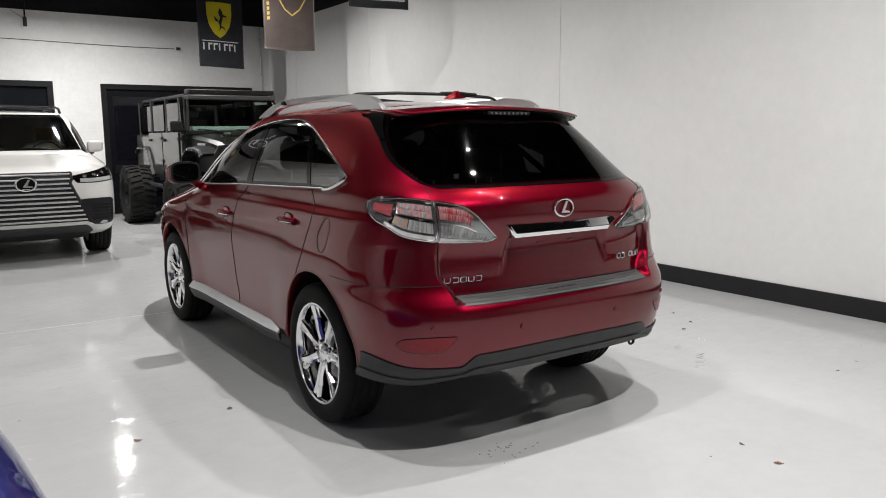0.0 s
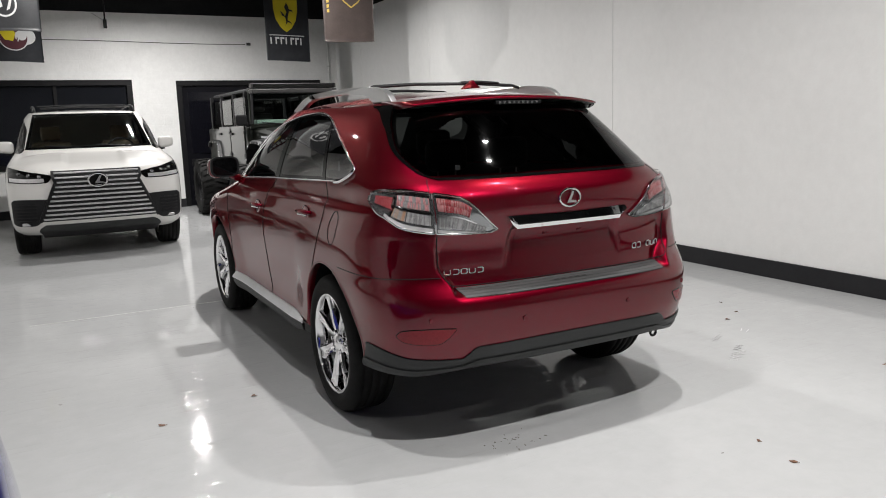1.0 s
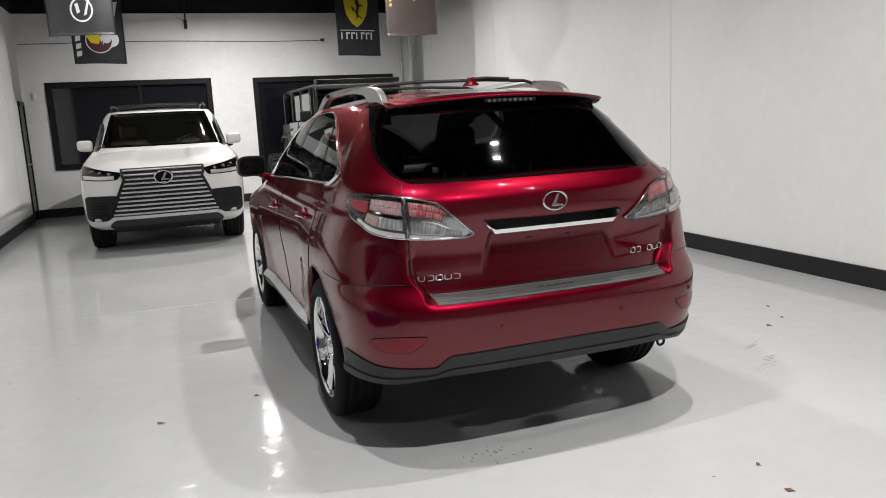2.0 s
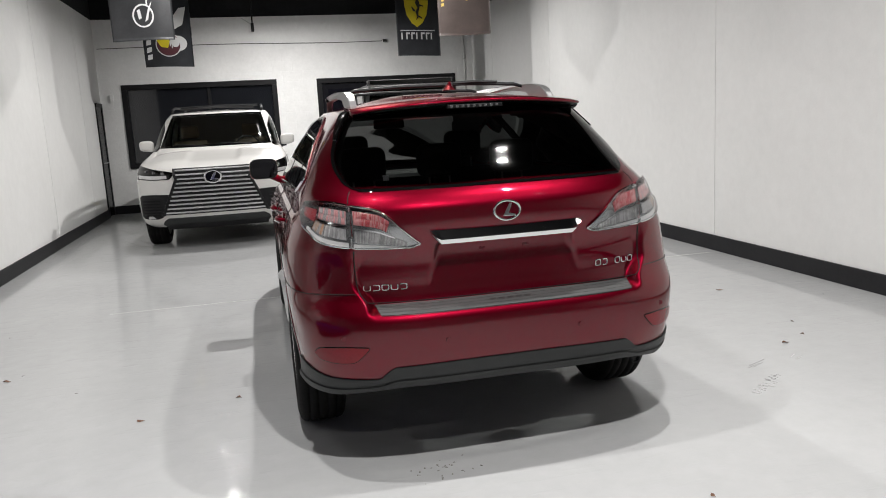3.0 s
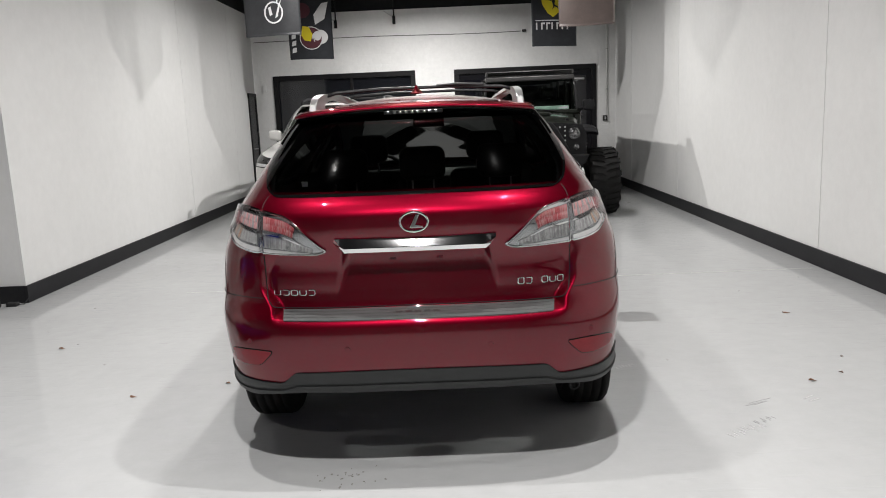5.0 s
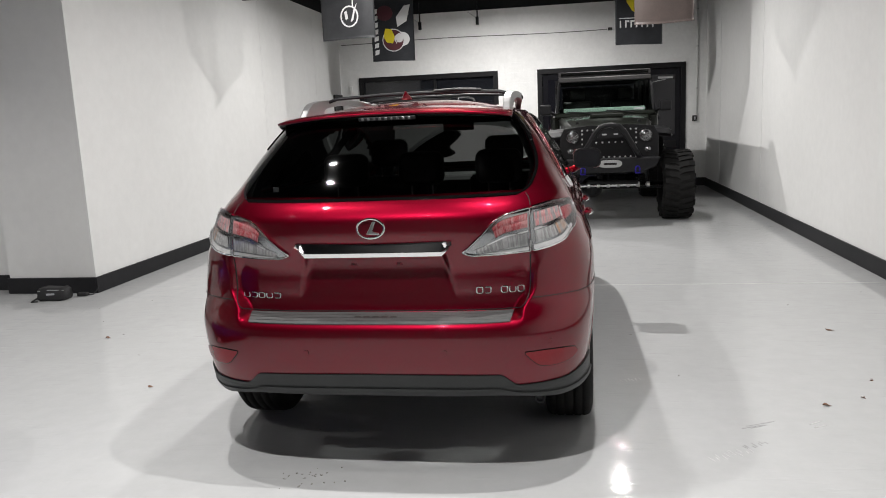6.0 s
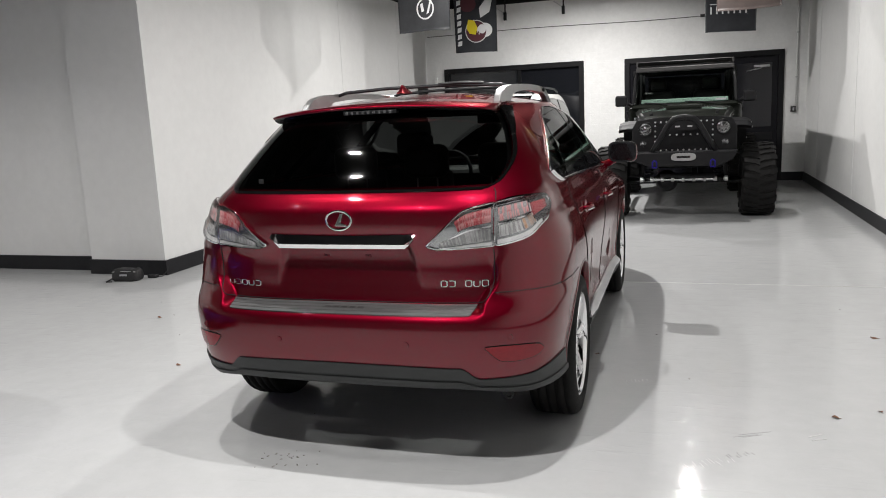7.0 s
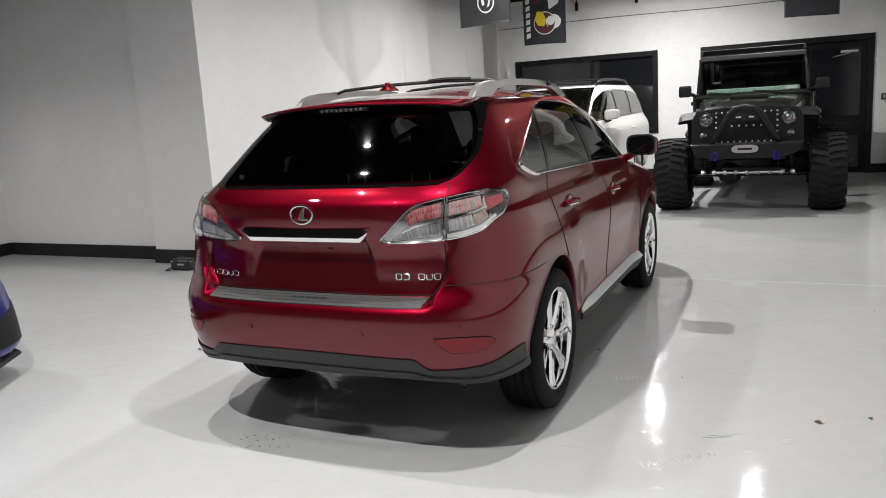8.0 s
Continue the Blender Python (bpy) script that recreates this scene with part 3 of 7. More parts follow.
def red_ledge(x, z):
    """How far the tailgate lies in front of the bumper's shoulder, and the hollow for the plate."""
    edge = 0.660 - 0.055 * step(0.86, 0.75, z)
    half = 0.024 + 0.046 * step(0.90, 1.0, z)
    within = step(0, 1, (edge + half - x) / (2 * half))
    tuck = 0.026 * step(0.712, 0.752, z) * step(0.90, 0.765, z) + 0.055 * step(0.712, 0.755, z) * step(1.12, 0.86, z)
    brim = 0.300 + 0.22 * (0.992 - z)
    hollow = 0.030 * np.clip((z - 0.804) / 0.186, 0, 1) * step(1.012, 0.992, z) * step(0, 1, (brim + 0.009 - x) / 0.018)
    return tuck * within + hollow + 0.018 * step(0.70, 0.80, z) * step(1.0, 0.84, z) * (1 - within)


RED = Shell(
    smooth_curve((0.295, 0.80), (0.335, 0.862), (0.385, 0.891), (0.45, 0.889), (0.60, 0.900), (0.75, 0.914), (0.90, 0.925), (0.97, 0.920), (1.03, 0.904), (1.085, 0.885), (1.102, 0.869), (1.18, 0.838), (1.26, 0.799), (1.36, 0.741), (1.46, 0.674), (1.54, 0.609), (1.59, 0.555)),
    smooth_curve((0.295, 0.16), (0.335, 0.07), (0.385, 0.025), (0.44, -0.01), (0.55, -0.03), (0.66, -0.035), (0.74, -0.015), (0.84, 0.015), (0.96, 0.035), (1.08, 0.035), (1.15, 0.04), (1.20, 0.075), (1.25, 0.15), (1.40, 0.315), (1.59, 0.515)),
    smooth_curve((0.24, 4.36), (0.34, 4.50), (0.50, 4.57), (0.70, 4.59), (0.84, 4.55), (0.94, 4.42), (1.01, 4.18), (1.07, 3.98), (1.12, 3.86), (1.30, 3.52), (1.45, 3.21), (1.59, 2.88)),
    smooth_curve((0.24, 0.66), (0.6, 0.72), (1.1, 0.72), (1.59, 0.60)),
    smooth_curve((0.24, 0.9), (0.8, 1.0), (1.1, 1.2), (1.59, 0.85)),
    smooth_curve((0.24, 3.6), (0.6, 3.9), (1.0, 3.5), (1.3, 3.4), (1.59, 3.6)),
    smooth_curve((0.24, 2.8), (0.9, 2.6), (1.1, 2.1), (1.59, 2.8)),
    red_extra, red_ledge)


def inside(poly, a, b):
    """Which of the points (a, b) lie in a polygon."""
    hit = np.zeros(np.shape(a), bool)
    for (x0, y0), (x1, y1) in zip(poly, poly[1:] + poly[:1]):
        cross = (y0 > b) != (y1 > b)
        hit ^= cross & (a < (x1 - x0) * (b - y0) / (y1 - y0 + 1e-12) + x0)
    return hit


# side glass: lower and upper edge along the car
SIDE_LOW = smooth_curve((0.70, 1.268), (0.735, 1.243), (0.86, 1.206), (1.1, 1.198), (1.62, 1.181), (2.0, 1.170), (3.25, 1.112))
SIDE_TOP = smooth_curve((0.70, 1.270), (0.81, 1.308), (1.0, 1.373), (1.24, 1.453), (1.45, 1.518), (1.60, 1.548), (1.80, 1.566), (2.0, 1.562), (2.35, 1.520), (2.7, 1.430), (3.0, 1.290), (3.25, 1.114))
REAR_HALF = smooth_curve((1.226, 0.596), (1.238, 0.630), (1.262, 0.662), (1.34, 0.686), (1.46, 0.647), (1.54, 0.598), (1.575, 0.566))


def red_car():
    car = thing("red_crossover", "glossy candy-red crossover parked tail towards the room", "car", pose(2.775, 2.80, 0))
    zs = np.unique(np.concatenate([np.linspace(0.295, 0.72, 28), np.linspace(0.725, 0.765, 11), np.linspace(0.772, 1.02, 34), np.linspace(1.032, 1.59, 40)]))
    P = RED.grid(zs, 170, 96, 46)
    yy, zz = np.meshgrid(np.arange(P.shape[1] - 1), np.arange(P.shape[0] - 1))
    C = (P[:-1, :-1] + P[1:, :-1] + P[:-1, 1:] + P[1:, 1:]) / 4
    # wheel arches: cut and drawn to a true circle
    gone = np.zeros(C.shape[:2], bool)
    for hy in (HUB_R, HUB_F):
        gone |= (np.hypot(C[..., 1] - hy, C[..., 2] - HUB_Z) < ARCH) & (C[..., 0] > 0.5)
    touch_gone, touch_kept = np.zeros(P.shape[:2], bool), np.zeros(P.shape[:2], bool)
    for di in (0, 1):
        for dj in (0, 1):
            touch_gone[di:P.shape[0] - 1 + di, dj:P.shape[1] - 1 + dj] |= gone
            touch_kept[di:P.shape[0] - 1 + di, dj:P.shape[1] - 1 + dj] |= ~gone
    for i, j in zip(*np.nonzero(touch_gone & touch_kept)):
        x, y, z = P[i, j]
        hy = HUB_R if abs(y - HUB_R) < 1 else HUB_F
        d = math.hypot(y - hy, z - HUB_Z)
        y, z = hy + (y - hy) * ARCH / d, HUB_Z + (z - HUB_Z) * ARCH / d
        if z > 0.295:
            P[i, j] = (float(RED.side_x(y, z)), y, z)
    N = grid_normals(P)
    X, Y, Z = C[..., 0], C[..., 1], C[..., 2]
    label = np.full(C.shape[:2], "body_shell", dtype=object)
    rear_side = Y < 1.0
    label[(Z < 0.79) & rear_side & (X < 0.97)] = "rear_bumper"
    label[(X < 0.655) & (Y < 0.62) & (Z > 0.755)] = "tailgate"
    label[(label == "tailgate") & (Z > 1.5)] = "tailgate_header"
    mid = (Z > 0.375) & (Z < 1.30) & (X > 0.4)
    label[mid & (Y > 1.0) & (Y < 2.02) & (np.hypot(Y - HUB_R, Z - HUB_Z) > ARCH + 0.06)] = "rear_door"
    label[mid & (Y > 2.02) & (Y < 3.16)] = "front_door"
    label[(Z <= 0.375) & (Y >= 1.0) & (Y < 3.3)] = "side_sill_door"
    label[(Y > 3.6) & (Z < 0.80)] = "front_bumper"
    sw = (Y > 0.77) & (Y < 3.15) & (Z > SIDE_LOW(Y) + 0.014) & (Z < SIDE_TOP(Y) - 0.016) & (X > 0.4)
    rw = (Z > 1.245) & (Z < 1.556) & (X < REAR_HALF(Z) - 0.018) & (Y < 1.0)
    ws = (Z > 1.13) & (Z < 1.56) & (Y > 2.6) & (X < RED.side_x(2.9, Z) * 0.0 + 0.70 - (Z - 1.13) * 0.42) & (Y > RED.front_y(0.66 - (Z - 1.13) * 0.42, Z) - 0.02)
    label[gone | sw | rw | ws | ((Z < 0.377 + 0.042 * step(0.78, 0.50, X)) & (Y < 0.62))] = ""
    mats = {}
    made = {}
    for (lab, side), (vs, fs, ns) in pieces_of_grid(P, N, label).items():
        made[lab, side] = part(lab, mesh_from(lab, vs, fs, ns, mats.get(lab, M_RED)), None, car)
    # roof: rings drawn in from the top outline
    top = P[-1]
    rings, K = [], 22
    for k in range(K + 1):
        q = 1 - k / K
        r = top.copy()
        r[:, 0] *= q
        r[:, 1] = 1.75 + (r[:, 1] - 1.75) * q
        r[:, 2] = 1.59 + 0.082 * (1 - q ** 1.9)
        rings.append(r)
    R = np.array(rings)
    roof_label = np.full((K, R.shape[1] - 1), "roof", dtype=object)
    cy, cx = (R[:-1, :-1, 1] + R[1:, 1:, 1]) / 2, (R[:-1, :-1, 0] + R[1:, 1:, 0]) / 2
    roof_label[(cy > 1.75) & (cy < 2.55) & (cx < 0.40)] = "sunroof"
    RN = grid_normals(R)
    for (lab, side), (vs, fs, ns) in pieces_of_grid(R, RN, roof_label).items():
        part(lab, mesh_from(lab, vs, fs, ns, M_FRIT if lab == "sunroof" else M_RED), None, car, "black tinted sunroof glass" if lab == "sunroof" else "")

    # dark lining of the cabin behind the skin
    inner = np.where((Z > 0.80) & ~(gone | sw | rw | ws), "cabin_lining", "").astype(object)
    for (lab, side), (vs, fs, ns) in pieces_of_grid(P - N * 0.035, -N, inner).items():
        part(lab, mesh_from(lab, vs, fs, None, M_SEAT), None, car, "dark trim inside the cabin")
    for (lab, side), (vs, fs, ns) in pieces_of_grid(R - np.array([0, 0, 0.035]), -RN, np.full(roof_label.shape, "headliner", dtype=object)).items():
        part(lab, mesh_from(lab, vs, fs, None, M_SEAT), None, car)

    def side_pt(y, z, out=0.0):
        return (float(RED.side_x(y, z)) + out, y, z)

    def seam(name, pts, parent, radius=0.0020, material=None, label=""):
        return part(name, tube(pts, radius, 6), material or M_GAP, parent, label)

    for side in (1, -1):
        rdoor, fdoor = made["rear_door", side], made["front_door", side]
        # glass of the doors and the quarter window, each with its black border
        def pane(left, right, count, rows):
            """A grid between two leaning lines (y at the sill, lean) and the edges of the side glass."""
            k = np.linspace(0, 1, count)
            y0, lean = left[0] + (right[0] - left[0]) * k, left[1] + (right[1] - left[1]) * k
            lo, hi = 1.2 + 0 * k, 1.4 + 0 * k
            for _ in range(30):
                lo = 0.5 * lo + 0.5 * SIDE_LOW(y0 + lean * (lo - 1.19))
                hi = 0.5 * hi + 0.5 * SIDE_TOP(y0 + lean * (hi - 1.19))
            v = np.linspace(0, 1, rows)[:, None]
            z = lo[None, :] * (1 - v) + np.maximum(hi, lo + 0.001)[None, :] * v
            y = y0[None, :] + lean[None, :] * (z - 1.19)
            return np.stack([RED.side_x(y, z), y, z], -1)
        post_1, post_2 = (1.06, 1.12), (1.945, 0.58)
        for name, left, right, parent in (("quarter_window", (0.702, 0.0), (post_1[0] - 0.014, post_1[1]), car), ("rear_door_window", (post_1[0] + 0.014, post_1[1]), (post_2[0] - 0.03, post_2[1]), rdoor), ("front_door_window", (post_2[0] + 0.03, post_2[1]), (3.245, 0.0), fdoor)):
            sheet(name, pane(left, right, 40, 22), M_SIDEGLASS, parent, 0.004, 0.012, side, "dark tinted glass with a black border", rim=1, rim_material=M_FRIT, upright=0.66)
        for post, half in ((post_1, 0.014), (post_2, 0.03)):
            sheet("window_post", pane((post[0] - half, post[1]), (post[0] + half, post[1]), 4, 18), M_FRIT, car, 0.006, 0.02, side, upright=0.66)
        # bright strip round the glass
        ring = [side_pt(y, float(SIDE_LOW(y)), 0.007) for y in np.linspace(3.25, 0.702, 70)] + [side_pt(y, float(SIDE_TOP(y)), 0.007) for y in np.linspace(0.70, 3.25, 90)]
        part("window_trim", tube(mirrored(ring, side), 0.0058, 6, True), M_CHROME, car, "bright chrome strip round the side glass", True)
        corner = [side_pt(y, float(SIDE_LOW(y)) - 0.004, 0.008) for y in np.linspace(0.705, 0.90, 16)]
        part("window_trim_corner", tube(mirrored(corner, side), 0.014, 8, flat=0.7), M_CHROME, car, "wide chrome corner of the window strip", True)
        # door gaps
        mid_gap = smooth_curve((0.38, 2.11), (0.57, 2.148), (0.765, 2.12), (0.96, 2.05), (1.08, 2.03), (1.168, 1.955))
        rear_gap = smooth_curve((0.735, 1.085), (0.826, 1.0), (0.91, 0.94), (1.0, 0.912), (1.08, 0.922), (1.147, 0.985), (1.198, 1.05))
        gaps = [[side_pt(float(mid_gap(z)), z, 0.001) for z in np.linspace(0.38, 1.168, 30)],
                [side_pt(float(rear_gap(z)), z, 0.001) for z in np.linspace(0.735, 1.198, 40)],
                [side_pt(3.17 - 0.05 * math.sin((z - 0.4) * 4), z, 0.001) for z in np.linspace(0.40, 1.10, 20)],
                [side_pt(y, 0.378, 0.001) for y in np.linspace(1.33, 3.13, 30)],
                [tuple(RED.rear_phi(u, 0.808 - 0.006 * step(0.2, 0.6, k)) + np.array([0.001, -0.0005, 0])) for k, u in zip(np.linspace(0, 1, 40), np.linspace(RED.phi_of_x(0.662, 0.806), RED.phi_of_y(0.63, 0.80), 40))]]
        for g in gaps:
            seam("panel_gap", mirrored(g, side), car)
        # sill strip
        for name, prof, material, label in (("sill_strip", ((0.000, 0.396), (0.010, 0.394), (0.036, 0.366), (0.040, 0.356), (0.034, 0.350), (0.0, 0.345)), M_SILL, "satin silver sill strip"), ("side_skirt", ((0.0, 0.350), (0.032, 0.349), (0.030, 0.325), (0.006, 0.278), (-0.03, 0.270), (-0.03, 0.345)), M_VALANCE, "grey-black plastic side skirt")):
            bm = bmesh.new()
            prev = None
            for y in np.linspace(1.40, 3.07, 36):
                x = float(RED.side_x(y, 0.385))
                now = [bm.verts.new((side * (x + dx * (0.25 + 0.75 * float(step(1.38, 1.62, y)))), y, z + (0.35 - z) * 0.45 * float(step(1.58, 1.38, y)))) for dx, z in prof]
                if prev:
                    for k in range(6):
                        bm.faces.new((prev[k], prev[(k + 1) % 6], now[(k + 1) % 6], now[k]))
                else:
                    bm.faces.new(now[::-1])
                prev = now
            bm.faces.new(prev)
            bmesh.ops.recalc_face_normals(bm, faces=bm.faces[:])
            part(name, bm, material, car, label)
        # handles: cup as a raised dome with a hollow's shade in its colour, grip
        for door, hy, hz in ((rdoor, 1.20, 1.015), (fdoor, 2.20, 0.975)):
            x0 = float(RED.side_x(hy, hz))
            cup = bmesh.new()
            bmesh.ops.create_uvsphere(cup, u_segments=20, v_segments=10, radius=1.0, matrix=Matrix.Translation((side * (x0 - 0.004), hy + 0.005, hz - 0.004)) @ Matrix.Diagonal((0.0120, 0.074, 0.050, 1)))
            part("shaded_cup_dome", cup, M_CUPSHADE, door, smooth=True)
            grip = tube(mirrored([(x0 - 0.004, hy - 0.095, hz + 0.012), (x0 + 0.026, hy - 0.075, hz + 0.014), (x0 + 0.036, hy, hz + 0.013), (x0 + 0.026, hy + 0.075, hz + 0.010), (x0 - 0.004, hy + 0.095, hz + 0.006)], side), 0.0095, 10)
            part("door_handle", grip, M_RED, door, "red door handle with a chrome edge", True)
            part("handle_edge", tube(mirrored([(x0 + 0.02, hy - 0.085, hz + 0.0), (x0 + 0.043, hy, hz + 0.001), (x0 + 0.02, hy + 0.085, hz - 0.004)], side), 0.005, 8), M_CHROME, door, smooth=True)
        # arch lip and liner
        for hy in (HUB_R, HUB_F):
            lip, lin = bmesh.new(), bmesh.new()
            prev = prev2 = None
            for a in np.linspace(-0.13, math.pi + 0.13, 60):
                y, z = hy + ARCH * math.cos(a), HUB_Z + ARCH * math.sin(a)
                x = float(RED.side_x(y, max(z, 0.30)))
                now = [lip.verts.new((side * (x + dx), hy + (ARCH - dr) * math.cos(a), HUB_Z + (ARCH - dr) * math.sin(a))) for dx, dr in ((0.001, -0.004), (0.004, 0.003), (-0.002, 0.008), (-0.04, 0.008))]
                now2 = [lin.verts.new((side * xx, hy + (ARCH + 0.004) * math.cos(a), HUB_Z + (ARCH + 0.004) * math.sin(a))) for xx in (x - 0.02, 0.60)] + [lin.verts.new((side * 0.60, hy, HUB_Z))]
                if prev:
                    for k in range(3):
                        lip.faces.new((prev[k], prev[k + 1], now[k + 1], now[k]))
                    lin.faces.new((prev2[0], prev2[1], now2[1], now2[0]))
                    lin.faces.new((prev2[1], prev2[2], now2[1]))
                prev, prev2 = now, now2
            bmesh.ops.recalc_face_normals(lip, faces=lip.faces[:])
            part("arch_lip", lip, M_RED, car, smooth=True)
            part("wheel_liner", lin, M_TRIM, car)
        wheel(car, (side * 0.808, HUB_R, HUB_Z), side, 0.362)
        wheel(car, (side * 0.808, HUB_F, HUB_Z), side, 0.362)
        # mirror
        mh = bmesh.new()
        bmesh.ops.create_cube(mh, size=1)
        bmesh.ops.bevel(mh, geom=mh.edges[:], offset=0.34, segments=6, affect="EDGES", profile=0.6)
        for v in mh.verts:
            k = v.co.y + 0.5
            v.co = Vector((side * (0.975 + v.co.x * 0.21), 2.955 + v.co.y * 0.13 * (1.2 - 0.3 * k) + 0.02 * v.co.x, 1.215 + v.co.z * (0.155 - 0.03 * k) - 0.012 * (v.co.x + 0.5)))
        bmesh.ops.recalc_face_normals(mh, faces=mh.faces[:])
        mirror = part("door_mirror", mh, M_RED, car, "red door mirror with a black-rimmed glass", True)
        part("mirror_rim", slab([(side * (0.975 + 0.102 * math.copysign(abs(math.cos(t)) ** 0.5, math.cos(t))), 1.213 + 0.075 * math.copysign(abs(math.sin(t)) ** 0.55, math.sin(t))) for t in np.linspace(0, 2 * math.pi, 40, endpoint=False)], 0.03, "y", 2.868, 0.006), M_TRIM, mirror)
        part("mirror_glass", slab([(side * (0.975 + 0.088 * math.copysign(abs(math.cos(t)) ** 0.5, math.cos(t))), 1.213 + 0.062 * math.copysign(abs(math.sin(t)) ** 0.55, math.sin(t))) for t in np.linspace(0, 2 * math.pi, 40, endpoint=False)], 0.006, "y", 2.864), M_MIRROR, mirror)
        part("mirror_foot", tube(mirrored([(0.80, 3.0, 1.10), (0.87, 2.99, 1.125), (0.93, 2.97, 1.16)], side), 0.032, 10, flat=0.6), M_RED, mirror, smooth=True)
        # roof rail
        up = smooth_curve((0.80, 1.594), (0.86, 1.640), (0.95, 1.668), (1.15, 1.686), (1.6, 1.696), (2.0, 1.690), (2.3, 1.672), (2.52, 1.636), (2.70, 1.588))
        dn = smooth_curve((1.06, 1.595), (1.10, 1.625), (1.18, 1.644), (1.6, 1.662), (2.0, 1.655), (2.2, 1.640), (2.40, 1.606), (2.50, 1.588))
        outline = [(y, float(up(y))) for y in np.linspace(0.80, 2.70, 46)] + [(y, float(dn(y))) for y in np.linspace(2.50, 1.06, 40)]
        rr = slab(outline, 0.036, "x", side * 0.525 - 0.018, 0.009)
        for v in rr.verts:
            v.co.x -= side * 0.055 * float(step(1.9, 2.75, v.co.y))
        part("roof_rail", rr, M_SATIN, car, "satin silver roof rail")
        # tail lamp: two housings, reflectors and lens
        lo_pts = [(RED.phi_of_x(0.380, 1.0), 1.002), (RED.phi_of_x(0.42, 0.99), 0.991), (RED.phi_of_x(0.66, 0.998), 0.998), (RED.phi_of_y(0.155, 1.01), 1.010), (RED.phi_of_y(0.215, 1.03), 1.030), (RED.phi_of_y(0.28, 1.07), 1.068), (RED.phi_of_y(0.37, 1.10), 1.100), (RED.phi_of_y(0.432, 1.14), 1.134)]
        hi_pts = [(RED.phi_of_x(0.380, 1.0), 1.006), (RED.phi_of_x(0.47, 1.09), 1.088), (RED.phi_of_x(0.545, 1.155), 1.156), (RED.phi_of_x(0.66, 1.18), 1.180), (RED.phi_of_y(0.24, 1.186), 1.187), (RED.phi_of_y(0.36, 1.182), 1.184), (RED.phi_of_y(0.41, 1.168), 1.176), (RED.phi_of_y(0.432, 1.14), 1.162)]
        lo_f, hi_f = smooth_curve(*lo_pts), smooth_curve(*hi_pts)
        p0, p1, ps = lo_pts[0][0], lo_pts[-1][0], 0.5 * (lo_pts[2][0] + hi_pts[3][0])
        def lamp_pt(u, z):
            u, z = np.broadcast_arrays(np.asarray(u, float), np.asarray(z, float))
            k = np.where(u < ps, (u - p0) / (ps - p0), (p1 - u) / (p1 - ps)) ** 2
            at = np.arcsin(np.clip(0.657 / RED.w(RED.yc(z), z), 0, 1) ** (RED.rear_n(z) / 2))
            return RED.rear_phi(u + k * (at - ps), z)
        for name, a, b in (("tail_lamp_inner", p0, ps - 0.004), ("tail_lamp_outer", ps + 0.004, p1)):
            us = np.linspace(a, b, 36)
            base = sheet(name, band(lamp_pt, us, lo_f, hi_f, 16), M_SMOKE, made["tailgate", 0] if "inner" in name else car, 0.003, 0.012, side, "clear and red tail lamp with a chrome surround")
            def zone(f0, f1, u0, u1, nm, material, off=0.007):
                uu = np.linspace(a + (b - a) * u0, a + (b - a) * u1, 26)
                lo = lambda u: lo_f(u) + (hi_f(u) - lo_f(u)) * f0
                hi = lambda u: lo_f(u) + (hi_f(u) - lo_f(u)) * f1
                sheet(nm, band(lamp_pt, uu, lo, hi, 8), material, base, off, 0.006, side)
            def cut(f0, f1, u0, u1, nu, nv, nm, materials, shares, seed, bulge=0.003):
                facets(nm, lamp_pt, (a + (b - a) * u0, a + (b - a) * u1), lambda u: lo_f(u) + (hi_f(u) - lo_f(u)) * f0, lambda u: lo_f(u) + (hi_f(u) - lo_f(u)) * f1, nu, nv, materials, shares, base, 0.0065, bulge, side, seed)
            if "inner" in name:
                zone(0.02, 0.10, 0.10, 0.98, "lamp_foot", M_LAMPBASE, 0.0075)
                cut(0.14, 0.46, 0.14, 0.96, 64, 1, "clear_reflector", (M_CLEARREF, M_PALEREF), (0.5, 0.5), 3, 0.003)
                zone(0.455, 0.49, 0.30, 0.96, "lamp_divider", M_CHROME, 0.0105)
                zone(0.49, 0.555, 0.36, 0.96, "lamp_shelf", M_SMOKE, 0.0095)
                cut(0.56, 0.89, 0.42, 0.96, 44, 2, "red_reflector", (M_REDLENS, M_PINK), (0.55, 0.45), 5, 0.003)
                zone(0.90, 0.985, 0.50, 0.98, "lamp_brow", M_CHROME, 0.008)
            else:
                zone(0.02, 0.12, 0.03, 0.66, "lamp_foot", M_LAMPBASE, 0.0075)
                cut(0.18, 0.45, 0.05, 0.34, 26, 1, "clear_reflector", (M_CLEARREF, M_PALEREF), (0.5, 0.5), 7, 0.003)
                cut(0.18, 0.45, 0.35, 0.55, 14, 1, "amber_reflector", (M_AMBER, M_PALEREF), (0.6, 0.4), 8, 0.003)
                zone(0.46, 0.50, 0.04, 0.60, "lamp_divider", M_CHROME, 0.0105)
                cut(0.54, 0.86, 0.05, 0.53, 28, 2, "pink_reflector", (M_PINK, M_PALEREF), (0.55, 0.45), 9, 0.003)
                zone(0.34, 0.76, 0.61, 0.90, "red_reflector", M_REDLENS)
                zone(0.10, 0.82, 0.560, 0.585, "lamp_rib", M_CHROME, 0.0095)
                zone(0.90, 0.985, 0.03, 0.80, "lamp_brow", M_CHROME, 0.008)
            sheet("lens", band(lamp_pt, us, lo_f, hi_f, 16), M_LENS, base, 0.016, 0.012, side).visible_shadow = False
